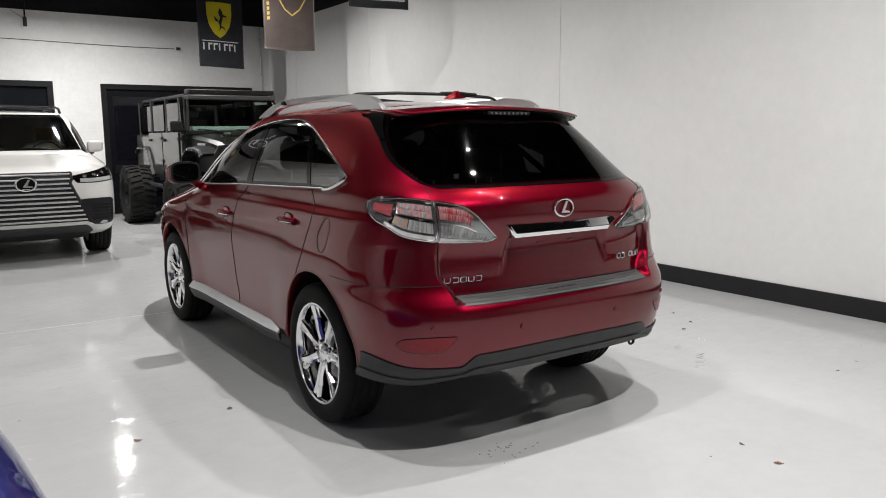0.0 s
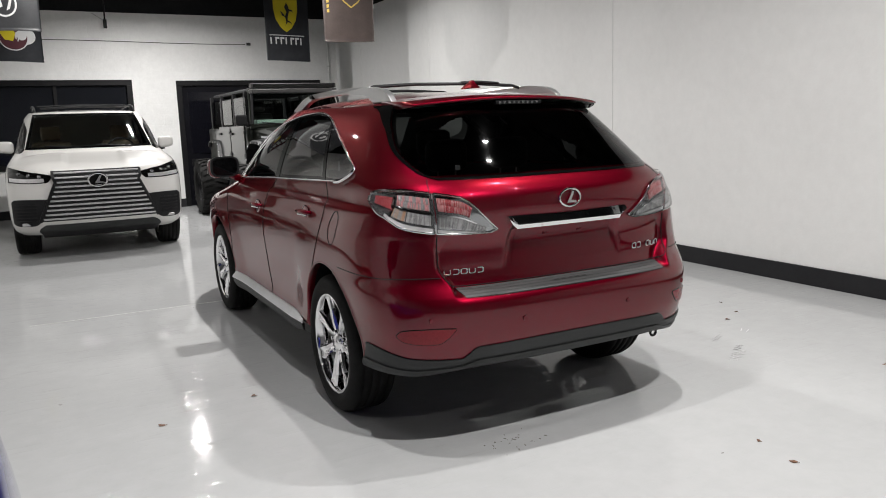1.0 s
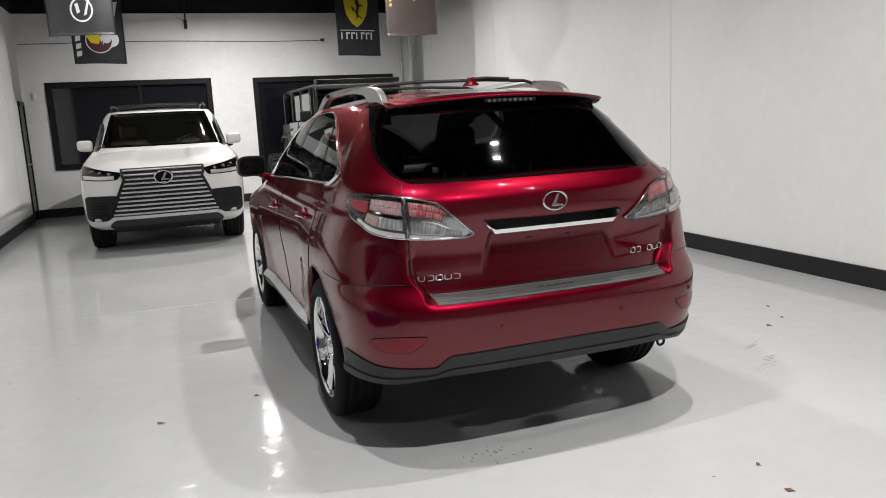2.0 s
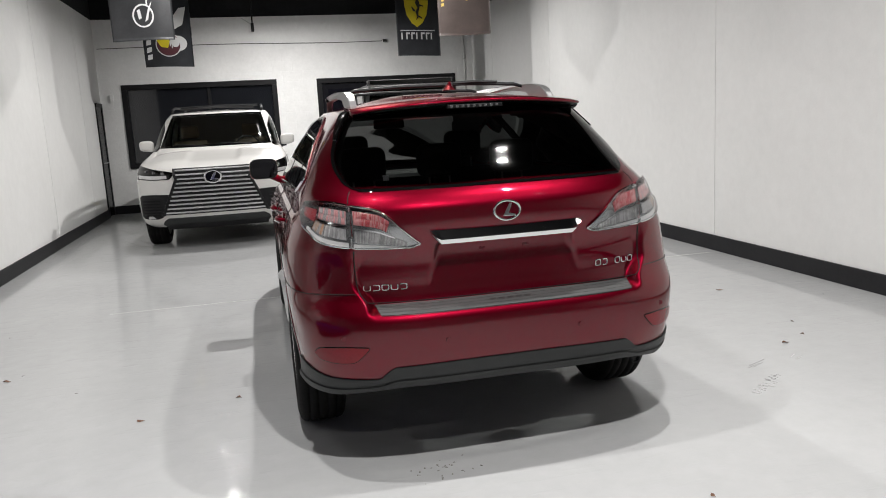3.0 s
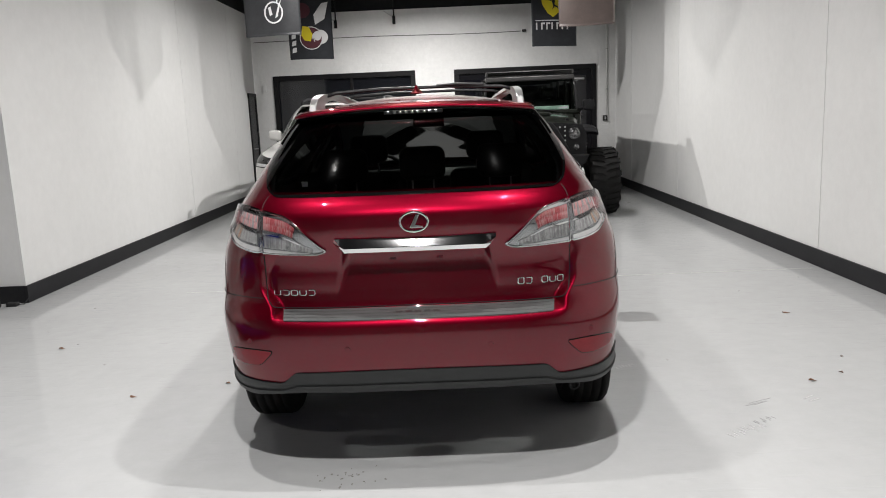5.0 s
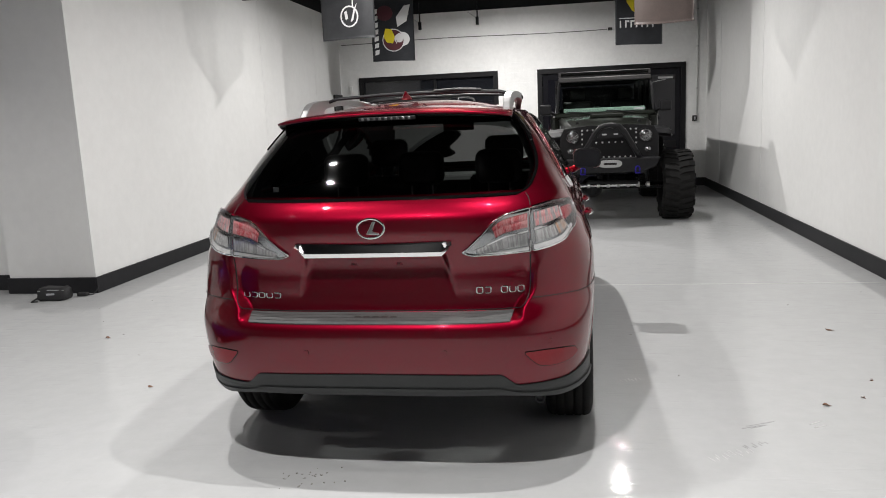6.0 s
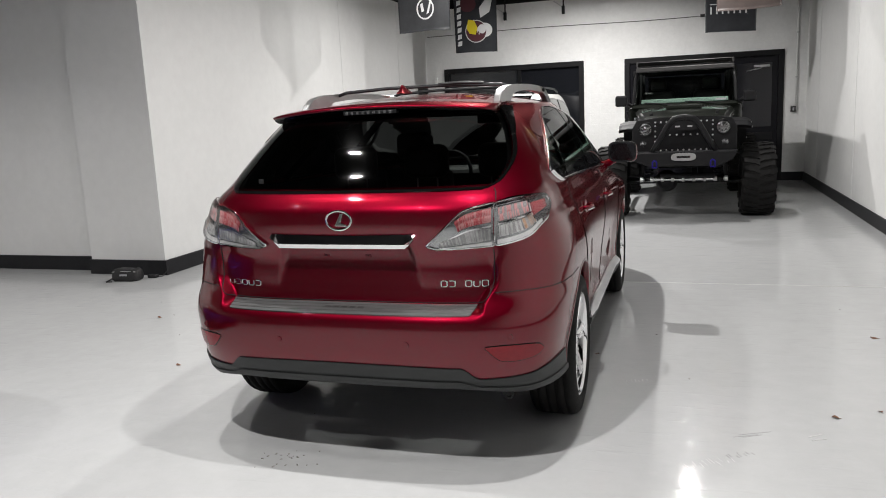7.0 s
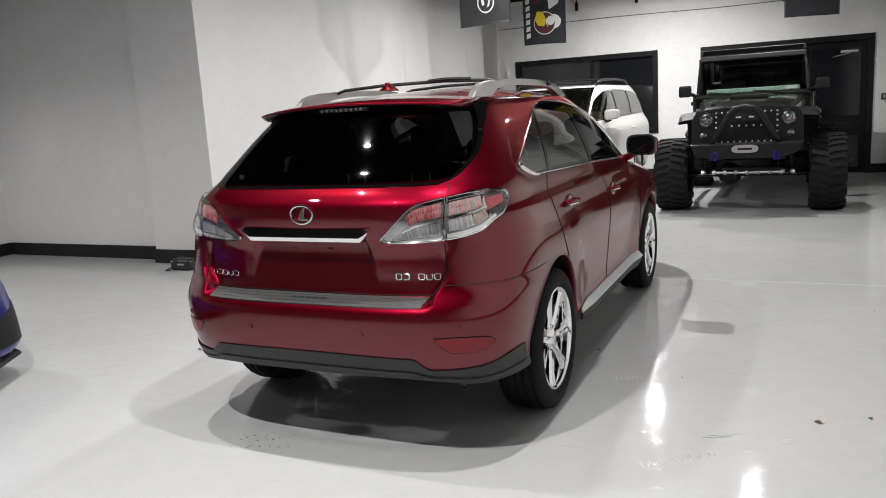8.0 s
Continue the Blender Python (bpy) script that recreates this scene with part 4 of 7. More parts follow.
            edge = [tuple(lamp_pt(u, float(hi_f(u)))) for u in us] + [tuple(lamp_pt(u, float(lo_f(u)))) for u in us[::-1]]
            edge = [(p[0] * 1.006, p[1] - 0.006, p[2]) for p in edge]
            part("lamp_surround", tube(mirrored(edge, side), 0.0055, 6, True), M_CHROME, base, smooth=True)
        # bumper reflector
        x_u, y_u = RED.phi_of_x, RED.phi_of_y
        lo_b = smooth_curve((x_u(0.632, 0.58), 0.583), (x_u(0.66, 0.56), 0.553), (x_u(0.695, 0.53), 0.526), (x_u(0.73, 0.53), 0.521), (y_u(0.08, 0.52), 0.520), (y_u(0.15, 0.53), 0.529), (y_u(0.175, 0.55), 0.550))
        hi_b = smooth_curve((x_u(0.632, 0.58), 0.590), (x_u(0.70, 0.59), 0.592), (y_u(0.08, 0.59), 0.589), (y_u(0.15, 0.58), 0.576), (y_u(0.175, 0.55), 0.557))
        us = np.linspace(x_u(0.632, 0.585), y_u(0.175, 0.553), 34)
        refl = sheet("bumper_reflector", band(RED.rear_phi, us, lo_b, hi_b, 8), M_BUMPREF, made["rear_bumper", 0], 0.004, 0.01, side, "dark red bumper reflector in a black groove")
        edge = [tuple(RED.rear_phi(u, float(hi_b(u)))) for u in us] + [tuple(RED.rear_phi(u, float(lo_b(u)))) for u in us[::-1]]
        part("reflector_groove", tube(mirrored(edge, side), 0.004, 6, True), M_FRIT, refl)
        # gap between tailgate and quarter
        lid = smooth_curve((0.758, 0.560), (0.762, 0.598), (0.778, 0.626), (0.81, 0.646), (0.86, 0.655), (0.985, 0.657))
        g = [(float(lid(z)), float(RED.rear_y(float(lid(z)), z)) - 0.001, z) for z in np.linspace(0.985, 0.758, 40)] + [(x, float(RED.rear_y(x, 0.757)) - 0.001, 0.757) for x in np.linspace(0.54, 0.0, 16)]
        seam("tailgate_gap", mirrored(g, side), car, 0.0027)
        g = [(x, float(RED.rear_y(x, z)) - 0.001, z) for x, z in ((0.660, 1.185), (0.657, 1.200), (0.652, 1.215), (0.640, 1.232))]
        seam("tailgate_gap", mirrored(g, side), car, 0.0022)
        # fuel flap on one flank
        if side < 0:
            loop = [side_pt(0.735 + 0.055 * math.cos(t), 0.985 + 0.082 * math.sin(t), 0.001) for t in np.linspace(0, 2 * math.pi, 36, endpoint=False)]
            part("fuel_flap_gap", tube(mirrored(loop, side), 0.0020, 6, True), M_GAP, car)
        # parking sensors
        for sx, sz in ((0.30, 0.60), (0.73, 0.63)):
            p = (side * sx, float(RED.rear_y(sx, sz)) - 0.001, sz)
            part("parking_sensor", lathe([(-0.003, 0.001), (-0.003, 0.011), (0.002, 0.012)], "y", 20, p), M_RED, made["rear_bumper", 0])

    # rear glass, wiper, border
    zs = np.linspace(1.227, 1.572, 40)
    t = np.linspace(-1, 1, 101)[None, :]
    X = t * REAR_HALF(zs)[:, None]
    Zg = np.broadcast_to(zs[:, None], X.shape)
    G = np.stack([X, RED.rear_y(X, Zg), Zg], -1)
    tg = made["tailgate", 0]
    glass = sheet("rear_window", G, M_PRIVACY, tg, 0.004, 0.01, 1, "dark tinted rear window with a black border", rim=1, rim_material=M_FRIT)
    stick = RED.rear_y(-0.50, 1.285)
    part("window_sticker", box(-0.492, -0.467, float(stick) - 0.008, float(stick) - 0.003, 1.266, 1.288), M_STICKER, glass, "small white sticker")

    # spoiler with the high brake lamp
    sp = bmesh.new()
    prev = None
    for x in np.linspace(-0.565, 0.565, 41):
        k = abs(x) / 0.565
        back = 0.44 + 0.10 * k ** 3
        zt = 1.612 - 0.030 * k ** 2.2
        ring = [(x, back + 0.34, zt + 0.016), (x, back + 0.12, zt + 0.004), (x, back + 0.015, zt - 0.010), (x, back, zt - 0.017), (x, back + 0.008, zt - 0.025), (x, back + 0.10, zt - 0.030), (x, back + 0.34, zt - 0.02)]
        now = [sp.verts.new(p) for p in ring]
        if prev:
            for a in range(len(now)):
                b = (a + 1) % len(now)
                sp.faces.new((prev[a], prev[b], now[b], now[a]))
        else:
            sp.faces.new(now[::-1])
        prev = now
    sp.faces.new(prev)
    bmesh.ops.recalc_face_normals(sp, faces=sp.faces[:])
    spoiler = part("roof_spoiler", sp, M_RED, tg, smooth=True)
    us = np.linspace(-0.56, 0.56, 31)
    kk = np.abs(us) / 0.565
    rows = [np.stack([us, 0.452 + 0.10 * kk ** 3 + d, 1.580 - 0.030 * kk ** 2.2 - dz], -1) for d, dz in ((0.0, 0.0), (0.04, 0.014), (0.10, 0.018), (0.16, 0.012))]
    sheet("spoiler_underside", np.array(rows)[::-1], M_FRIT, spoiler, 0.001, 0.012, 1, "black underside panel over the glass")
    for side in (1, -1):
        k = np.linspace(0, 1, 16)[:, None]
        ze = 1.44 + 0.130 * k
        xe = REAR_HALF(ze) - 0.014 + (0.012 + 0.008 * k) * np.linspace(0, 1, 6)[None, :]
        ze = np.broadcast_to(ze, xe.shape)
        sheet("spoiler_fin", np.stack([xe, RED.rear_y(xe, ze) - 0.020 * k ** 2, ze], -1), M_FRIT, spoiler, 0.010, 0.030, side, "gloss black fin beside the glass")
    part("high_brake_lamp", box(-0.135, 0.135, 0.444, 0.48, 1.562, 1.580, 0.004), M_TRIM, spoiler, "clear high brake lamp")
    for i in range(9):
        part("lamp_cell", box(-0.122 + i * 0.0275, -0.108 + i * 0.0275, 0.441, 0.446, 1.565, 1.577, 0.002), M_DIMREF, spoiler)
    # aerial fin
    fin = bmesh.new()
    rows = [((0.82, 1.664), (1.02, 1.664), 0.032), ((0.86, 1.678), (1.0, 1.678), 0.022), ((0.885, 1.694), (0.945, 1.694), 0.010), ((0.893, 1.706), (0.922, 1.706), 0.006)]
    prev = None
    for (y0, z0), (y1, z1), hw in rows:
        now = [fin.verts.new(p) for p in ((0, y0, z0), (hw, y0 * 0.6 + y1 * 0.4, z0), (hw * 0.5, y1, z1), (0, y1 + 0.02, z1), (-hw * 0.5, y1, z1), (-hw, y0 * 0.6 + y1 * 0.4, z0))]
        if prev:
            for a in range(6):
                fin.faces.new((prev[a], prev[(a + 1) % 6], now[(a + 1) % 6], now[a]))
        prev = now
    fin.faces.new(prev)
    bmesh.ops.recalc_face_normals(fin, faces=fin.faces[:])
    part("aerial_fin", fin, M_RED, car, smooth=True)
    # cross bars
    for y, z in ((1.22, 1.692), (2.12, 1.694)):
        bar = part("cross_bar", tube([(-0.53, y, z - 0.02), (-0.46, y, z), (-0.2, y, z + 0.012), (0.2, y, z + 0.012), (0.46, y, z), (0.53, y, z - 0.02)], 0.011, 8, flat=0.7), M_TRIM, car, "black roof cross bar", True)
        for sx in (-1, 1):
            part("bar_clamp", box(sx * 0.525 - 0.016, sx * 0.525 + 0.016, y - 0.026, y + 0.026, z - 0.034, z - 0.008, 0.007), M_TRIM, bar)
    part("roof_clip", tube([(0.10, 1.22, 1.709), (0.22, 1.215, 1.713), (0.36, 1.22, 1.705)], 0.010, 8), M_TRIM, car)

    # handle bar of the tailgate: bright wedge
    g = bmesh.new()
    prev = None
    for x in np.linspace(-0.338, 0.338, 33):
        k = abs(x) / 0.338
        yb = float(RED.rear_y(x, 1.05))
        q = max(0, (k - 0.89) / 0.11)
        zt, zb = 1.052 + 0.007 * k, 0.998 + 0.044 * q
        e = 1 - 0.85 * q
        ring = [(x, yb + 0.004, zt + 0.003), (x, yb - 0.009, zt), (x, yb - 0.012, zt - 0.006 * e), (x, yb - 0.028, zb + 0.023 * e), (x, yb - 0.031, zb + 0.020 * e), (x, yb - 0.022, zb + 0.001), (x, yb + 0.004, zb)]
        now = [g.verts.new(p) for p in ring]
        if prev:
            for a in range(len(now)):
                g.faces.new((prev[a], prev[(a + 1) % 7], now[(a + 1) % 7], now[a]))
        else:
            g.faces.new(now[::-1])
        prev = now
    g.faces.new(prev)
    bmesh.ops.recalc_face_normals(g, faces=g.faces[:])
    part("tailgate_garnish", g, M_CHROME, tg, "chrome wedge-shaped tailgate bar")
    # bare panel in the plate hollow
    xs, zs = np.meshgrid(np.linspace(-1, 1, 25), np.linspace(0.832, 0.978, 9))
    xs = xs * (0.262 + 0.22 * (0.978 - zs))
    sheet("plate_panel", np.stack([xs, RED.rear_y(xs, zs), zs], -1), M_RED, tg, 0.0022, 0.006, 1, "bare red number plate hollow")
    for sx in (-0.10, 0.10):
        hole = part("screw_boss", box(sx - 0.014, sx + 0.014, float(RED.rear_y(sx, 0.955)) - 0.0048, float(RED.rear_y(sx, 0.955)), 0.950, 0.962, 0.002), M_RED, tg)
        part("screw_hole", lathe([(-0.001, 0.001), (-0.001, 0.0028), (0.004, 0.003)], "y", 14, (sx, float(RED.rear_y(sx, 0.955)) - 0.0055, 0.956)), M_GAP, hole)
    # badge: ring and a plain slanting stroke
    by = float(RED.rear_y(0, 1.12)) - 0.006
    ring = [(0.058 * math.cos(t), by, 1.120 + 0.041 * math.sin(t)) for t in np.linspace(0, 2 * math.pi, 44, endpoint=False)]
    badge = part("badge_ring", tube(ring, 0.0055, 8, True), M_CHROME, tg, "chrome oval badge", True)
    part("badge_stroke", slab([(0.010, 1.151), (0.024, 1.151), (0.002, 1.106), (0.034, 1.104), (0.038, 1.094), (-0.019, 1.096)], 0.008, "y", by - 0.004, 0.002), M_CHROME, badge)
    # lettering as plain chrome loops and bars
    def marks(x0, x1, z0, z1, shapes):
        pitch, zc, hz = (x1 - x0) / len(shapes), (z0 + z1) / 2, (z1 - z0) / 2
        for i, kind in enumerate(shapes):
            if kind == " ":
                continue
            xc, hx = x0 + (i + 0.5) * pitch, pitch * 0.37
            turn = {"o": (0, 2 * math.pi), "c": (-2.3, 2.3), "u": (-3.9, 0.75)}[kind]
            pts = []
            for t in np.linspace(*turn, 22, endpoint=kind != "o"):
                x = xc + hx * math.copysign(abs(math.cos(t)) ** 0.45, math.cos(t))
                z = zc + hz * math.copysign(abs(math.sin(t)) ** 0.45, math.sin(t))
                pts.append((x, float(RED.rear_y(x, zc)) - 0.003, z))
            part("badge_mark", tube(pts, 0.0038, 6, kind == "o"), M_CHROME, tg, smooth=True)
    marks(-0.630, -0.438, 0.811, 0.834, "ucouc")
    marks(0.425, 0.632, 0.826, 0.852, "oc ouo")
    # step pad on the bumper
    def pad_pt(u, v):
        z = 0.719 + 0.031 * v
        return np.stack([u * (0.975 + 0.025 * v), RED.rear_y(u, z), z], -1)
    xs = np.linspace(-0.585, 0.585, 41)
    pad = None
    for i in range(4):
        v0, v1 = i * 0.25 + 0.02, i * 0.25 + 0.22
        U, V = np.meshgrid(xs, np.array([v0, (v0 + v1) / 2, v1]))
        ob = sheet("step_pad" if not i else "pad_rib", pad_pt(U, V), M_PAD, made["rear_bumper", 0] if not i else pad, 0.0055, 0.004, 1, "ribbed steel step pad" if not i else "")
        pad = pad or ob
    U, V = np.meshgrid(xs, np.linspace(-0.02, 1.0, 4))
    sheet("pad_base", pad_pt(U, V), M_TRIM, pad, 0.003, 0.010, 1)
    for i in range(5):
        U, V = np.meshgrid(np.linspace(-0.095 + i * 0.04, -0.068 + i * 0.04, 3), np.linspace(0.44, 0.58, 3))
        sheet("pad_mark", pad_pt(U, V), M_VALANCE, pad, 0.0062, 0.004, 1)

    # lower valance, one moulding from arch to arch
    def val_pt(u, z):
        p = RED.rear_phi(np.abs(u), z)
        return np.stack([p[..., 0] * np.sign(u), p[..., 1], p[..., 2]], -1)
    end = RED.phi_of_y(0.462, 0.36)
    us = np.concatenate([-np.linspace(end, 0.002, 60), np.linspace(0.002, end, 60)])
    a0, a1, a2 = RED.phi_of_x(0.515, 0.46), RED.phi_of_x(0.605, 0.46), RED.phi_of_y(0.14, 0.42)
    val_lo = lambda u: 0.362 + 0.045 * step(RED.phi_of_x(0.80, 0.40), RED.phi_of_x(0.45, 0.40), np.abs(u))
    val_hi = lambda u: 0.444 + 0.053 * step(a1, a0, np.abs(u)) + 0.006 * step(a0, 0.0, np.abs(u)) + 0.008 * step(a1, end, np.abs(u)) + 0.030 * step(a2, end, np.abs(u))
    valance = sheet("lower_valance", band(val_pt, us, val_lo, val_hi, 8), M_VALANCE, made["rear_bumper", 0], 0.007, 0.02, 1, "grey-black textured plastic lower valance")
    lip = lambda u: val_lo(u) + 0.36 * (val_hi(u) - val_lo(u))
    sheet("valance_lip", band(val_pt, us, val_lo, lip, 4), M_VALANCE, valance, 0.013, 0.012, 1)

    # underside, tow eye, silencer
    part("underbody", box(-0.60, 0.60, 0.56, 4.2, 0.225, 0.38, 0.03), M_TRIM, car)
    part("underbody_tray", box(-0.80, 0.80, 1.36, 3.06, 0.20, 0.34, 0.03), M_TRIM, car)
    part("cross_member", tube([(-0.66, 0.87, 0.33), (0.66, 0.87, 0.33)], 0.04, 10), M_TRIM, car)
    part("silencer", lathe([(-0.34, 0.001), (-0.34, 0.07), (-0.30, 0.085), (0.30, 0.085), (0.34, 0.07), (0.34, 0.001)], "x", 24, (-0.05, 0.42, 0.335)), M_TRIM, car, smooth=True)
    part("tow_eye", tube([(0.68 + 0.020 * math.cos(a), 0.20, 0.325 + 0.020 * math.sin(a)) for a in np.linspace(0, 2 * math.pi, 16, endpoint=False)], 0.007, 6, True), M_TRIM, car)
    part("tow_eye_stem", tube([(0.68, 0.20, 0.343), (0.64, 0.27, 0.38)], 0.008, 6), M_TRIM, car)

    # cabin
    def seat(x, y, back_h, w, name):
        s = bmesh.new()
        box(x - w / 2, x + w / 2, y - 0.05, y + 0.50, 0.52, 0.70, 0.06, 3, s)
        bk = box(x - w / 2, x + w / 2, 0, 0.15, 0.62, back_h, 0.06, 3)
        for v in bk.verts:
            v.co.y += y - (v.co.z - 0.62) * 0.22
        me = bpy.data.meshes.new("tmp")
        bk.to_mesh(me)
        bk.free()
        s.from_mesh(me)
        bpy.data.meshes.remove(me)
        ob = part(name, s, M_SEAT, car, smooth=False)
        hy = y - (back_h - 0.62) * 0.22
        hr = box(x - 0.13, x + 0.13, hy - 0.02, hy + 0.10, back_h + 0.06, back_h + 0.25, 0.05, 4)
        part("headrest", hr, M_SEAT, ob, smooth=True)
        for dx in (-0.06, 0.06):
            part("headrest_post", tube([(x + dx, hy + 0.04, back_h - 0.03), (x + dx, hy + 0.04, back_h + 0.1)], 0.006, 6), M_SATIN, ob)
    for x in (-0.40, 0.40):
        seat(x, 2.28, 1.18, 0.50, "front_seat")
    for x in (-0.44, 0.0, 0.44):
        seat(x, 1.32, 1.13, 0.43, "rear_seat")
    part("dashboard", box(-0.70, 0.70, 3.05, 3.55, 0.80, 1.10, 0.07, 3), M_SEAT, car)
    part("steering_wheel", tube([(-0.38 + 0.18 * math.cos(a), 2.92 + 0.06 * math.sin(a), 1.08 + 0.17 * math.sin(a)) for a in np.linspace(0, 2 * math.pi, 28, endpoint=False)], 0.015, 8, True), M_SEAT, car)
    part("inner_mirror", box(-0.12, 0.12, 2.86, 2.89, 1.46, 1.53, 0.012), M_TRIM, car)
    part("load_cover", box(-0.62, 0.62, 0.35, 1.15, 0.98, 1.0, 0.004), M_SEAT, car)
    part("cabin_floor", box(-0.78, 0.78, 0.5, 3.6, 0.40, 0.44), M_SEAT, car)
    # windscreen
    zs = np.linspace(1.115, 1.575, 22)
    t = np.linspace(-1, 1, 41)[None, :]
    X = t * (0.735 - (zs - 1.115) * 0.45)[:, None]
    Zg = np.broadcast_to(zs[:, None], X.shape)
    G = np.stack([X, RED.front_y(X, Zg), Zg], -1)[:, ::-1]
    sheet("windscreen", G, M_GLASS, car, 0.004, 0.01, 1, rim=1, rim_material=M_FRIT)
    return car


red_car()

# ---------------------------------------------------------------- the white off-roader, nose towards the walk
WHITE = Shell(
    smooth_curve((0.30, 0.88), (0.36, 0.94), (0.50, 0.975), (0.80, 0.985), (1.02, 0.985), (1.12, 0.970), (1.20, 0.935), (1.28, 0.895), (1.50, 0.850), (1.70, 0.785), (1.79, 0.725)),
    smooth_curve((0.30, -3.98), (0.60, -4.10), (1.10, -4.10), (1.40, -3.98), (1.79, -3.65)),
    smooth_curve((0.30, 0.74), (0.36, 0.85), (0.46, 0.91), (0.70, 0.945), (0.98, 0.93), (1.06, 0.87), (1.12, 0.72), (1.17, 0.45), (1.22, 0.15), (1.26, -0.05), (1.32, -0.14), (1.50, -0.45), (1.70, -0.80), (1.79, -1.02)),
    smooth_curve((0.30, 0.5), (1.79, 0.5)),
    smooth_curve((0.30, 0.45), (0.9, 0.5), (1.12, 0.75), (1.26, 0.75), (1.79, 0.7)),
    smooth_curve((0.30, 4.0), (1.79, 3.6)),
    smooth_curve((0.30, 3.2), (1.0, 3.4), (1.2, 3.2), (1.79, 2.6)))


def white_car():
    car = thing("white_suv", "pearl white off-road SUV with a tall slatted chrome grille", "car", pose(1.205, 10.90, 0, 0, 0, 179.0))
    hubz, wf, wr, arch = 0.39, 0.0, -2.85, 0.435
    zs = np.unique(np.concatenate([np.linspace(0.30, 1.04, 40), np.linspace(1.05, 1.32, 26), np.linspace(1.33, 1.79, 26)]))
    P = WHITE.grid(zs, 36, 120, 70)
    C = (P[:-1, :-1] + P[1:, :-1] + P[:-1, 1:] + P[1:, 1:]) / 4
    gone = np.zeros(C.shape[:2], bool)
    for hy in (wf, wr):
        gone |= (np.hypot(C[..., 1] - hy, C[..., 2] - hubz) < arch) & (C[..., 0] > 0.6)
    a, b = np.zeros(P.shape[:2], bool), np.zeros(P.shape[:2], bool)
    for di in (0, 1):
        for dj in (0, 1):
            a[di:P.shape[0] - 1 + di, dj:P.shape[1] - 1 + dj] |= gone
            b[di:P.shape[0] - 1 + di, dj:P.shape[1] - 1 + dj] |= ~gone
    for i, j in zip(*np.nonzero(a & b)):
        x, y, z = P[i, j]
        hy = wf if abs(y - wf) < 1 else wr
        d = math.hypot(y - hy, z - hubz)
        y, z = hy + (y - hy) * arch / d, hubz + (z - hubz) * arch / d
        if z > 0.30:
            P[i, j] = (float(WHITE.side_x(y, z)), y, z)
    # raised flanks of the bonnet beside a flat middle
    x, y, z = P[..., 0], P[..., 1], P[..., 2]
    P[..., 2] = z + 0.024 * step(0.27, 0.37, x) * step(0.86, 0.60, x) * step(0.86, 0.60, y) * step(-0.08, 0.08, y) * step(1.05, 1.09, z)
    N = grid_normals(P)
    X, Y, Z = C[..., 0], C[..., 1], C[..., 2]
    label = np.full(C.shape[:2], "body_shell", dtype=object)
    label[(Y > 0.40) & (Z < 1.0)] = "front_bumper"
    label[(Z > 1.03) & (Z < 1.27) & (Y > -0.12) & (X < 0.86)] = "bonnet"
    label[(Y < -0.55) & (Y > -1.65) & (Z > 0.42) & (Z < 1.24) & (X > 0.5)] = "front_door"
    label[(Y < -1.65) & (Y > -2.55) & (Z > 0.42) & (Z < 1.24) & (X > 0.5)] = "rear_door"
    low = lambda y: 1.26 + 0.012 * (-y - 0.5)
    top = smooth_curve((-3.75, 1.36), (-3.5, 1.58), (-3.0, 1.69), (-2.0, 1.725), (-1.3, 1.70), (-0.9, 1.60), (-0.50, 1.40), (-0.28, 1.27))
    label[(X > 0.4) & (Y < -0.36) & (Y > -3.66) & (Z > low(Y) + 0.015) & (Z < top(Y) - 0.015)] = ""
    half = lambda z: 0.765 - (z - 1.30) * 0.25
    label[(Y > -1.2) & (Z > 1.325) & (Z < 1.735) & (X < half(Z) - 0.02) & (Y > WHITE.front_y(half(Z), Z) - 0.01)] = ""
    label[gone] = ""
    made = {}
    for (lab, side), (vs, fs, ns) in pieces_of_grid(P, N, label).items():
        made[lab, side] = part(lab, mesh_from(lab, vs, fs, ns, M_WHITE), None, car)
    rings = []
    for k in range(15):
        q = 1 - k / 14
        r = P[-1].copy()
        r[:, 0] *= q
        r[:, 1] = -2.3 + (r[:, 1] + 2.3) * q
        r[:, 2] = 1.79 + 0.062 * (1 - q ** 2)
        rings.append(r)
    R = np.array(rings)
    cy, cx = (R[:-1, :-1, 1] + R[1:, 1:, 1]) / 2, (R[:-1, :-1, 0] + R[1:, 1:, 0]) / 2
    rl = np.full(cy.shape, "roof", dtype=object)
    rl[(cy > -2.2) & (cy < -1.35) & (cx < 0.50)] = "sunroof"
    for (lab, side), (vs, fs, ns) in pieces_of_grid(R, grid_normals(R), rl).items():
        part(lab, mesh_from(lab, vs, fs, ns, M_FRIT if lab == "sunroof" else M_WHITE), None, car, "dark glass sunroof" if lab == "sunroof" else "")
    # windscreen
    zs = np.linspace(1.30, 1.76, 20)
    t = np.linspace(-1, 1, 41)[None, :]
    Xg = t * half(zs)[:, None]
    Zg = np.broadcast_to(zs[:, None], Xg.shape)
    G = np.stack([Xg, WHITE.front_y(Xg, Zg), Zg], -1)[:, ::-1]
    ws = sheet("windscreen", G, M_GLASS, car, 0.004, 0.01, 1, "windscreen with a black border", rim=1, rim_material=M_FRIT)
    for x0 in (-0.50, 0.12):
        pts = [(x0 + k * 0.42, float(WHITE.front_y(x0 + k * 0.42, 1.31 + 0.03 * k)) + 0.02, 1.31 + 0.03 * k) for k in (0, 0.5, 1)]
        part("wiper", tube(pts, 0.008, 6), M_TRIM, ws)
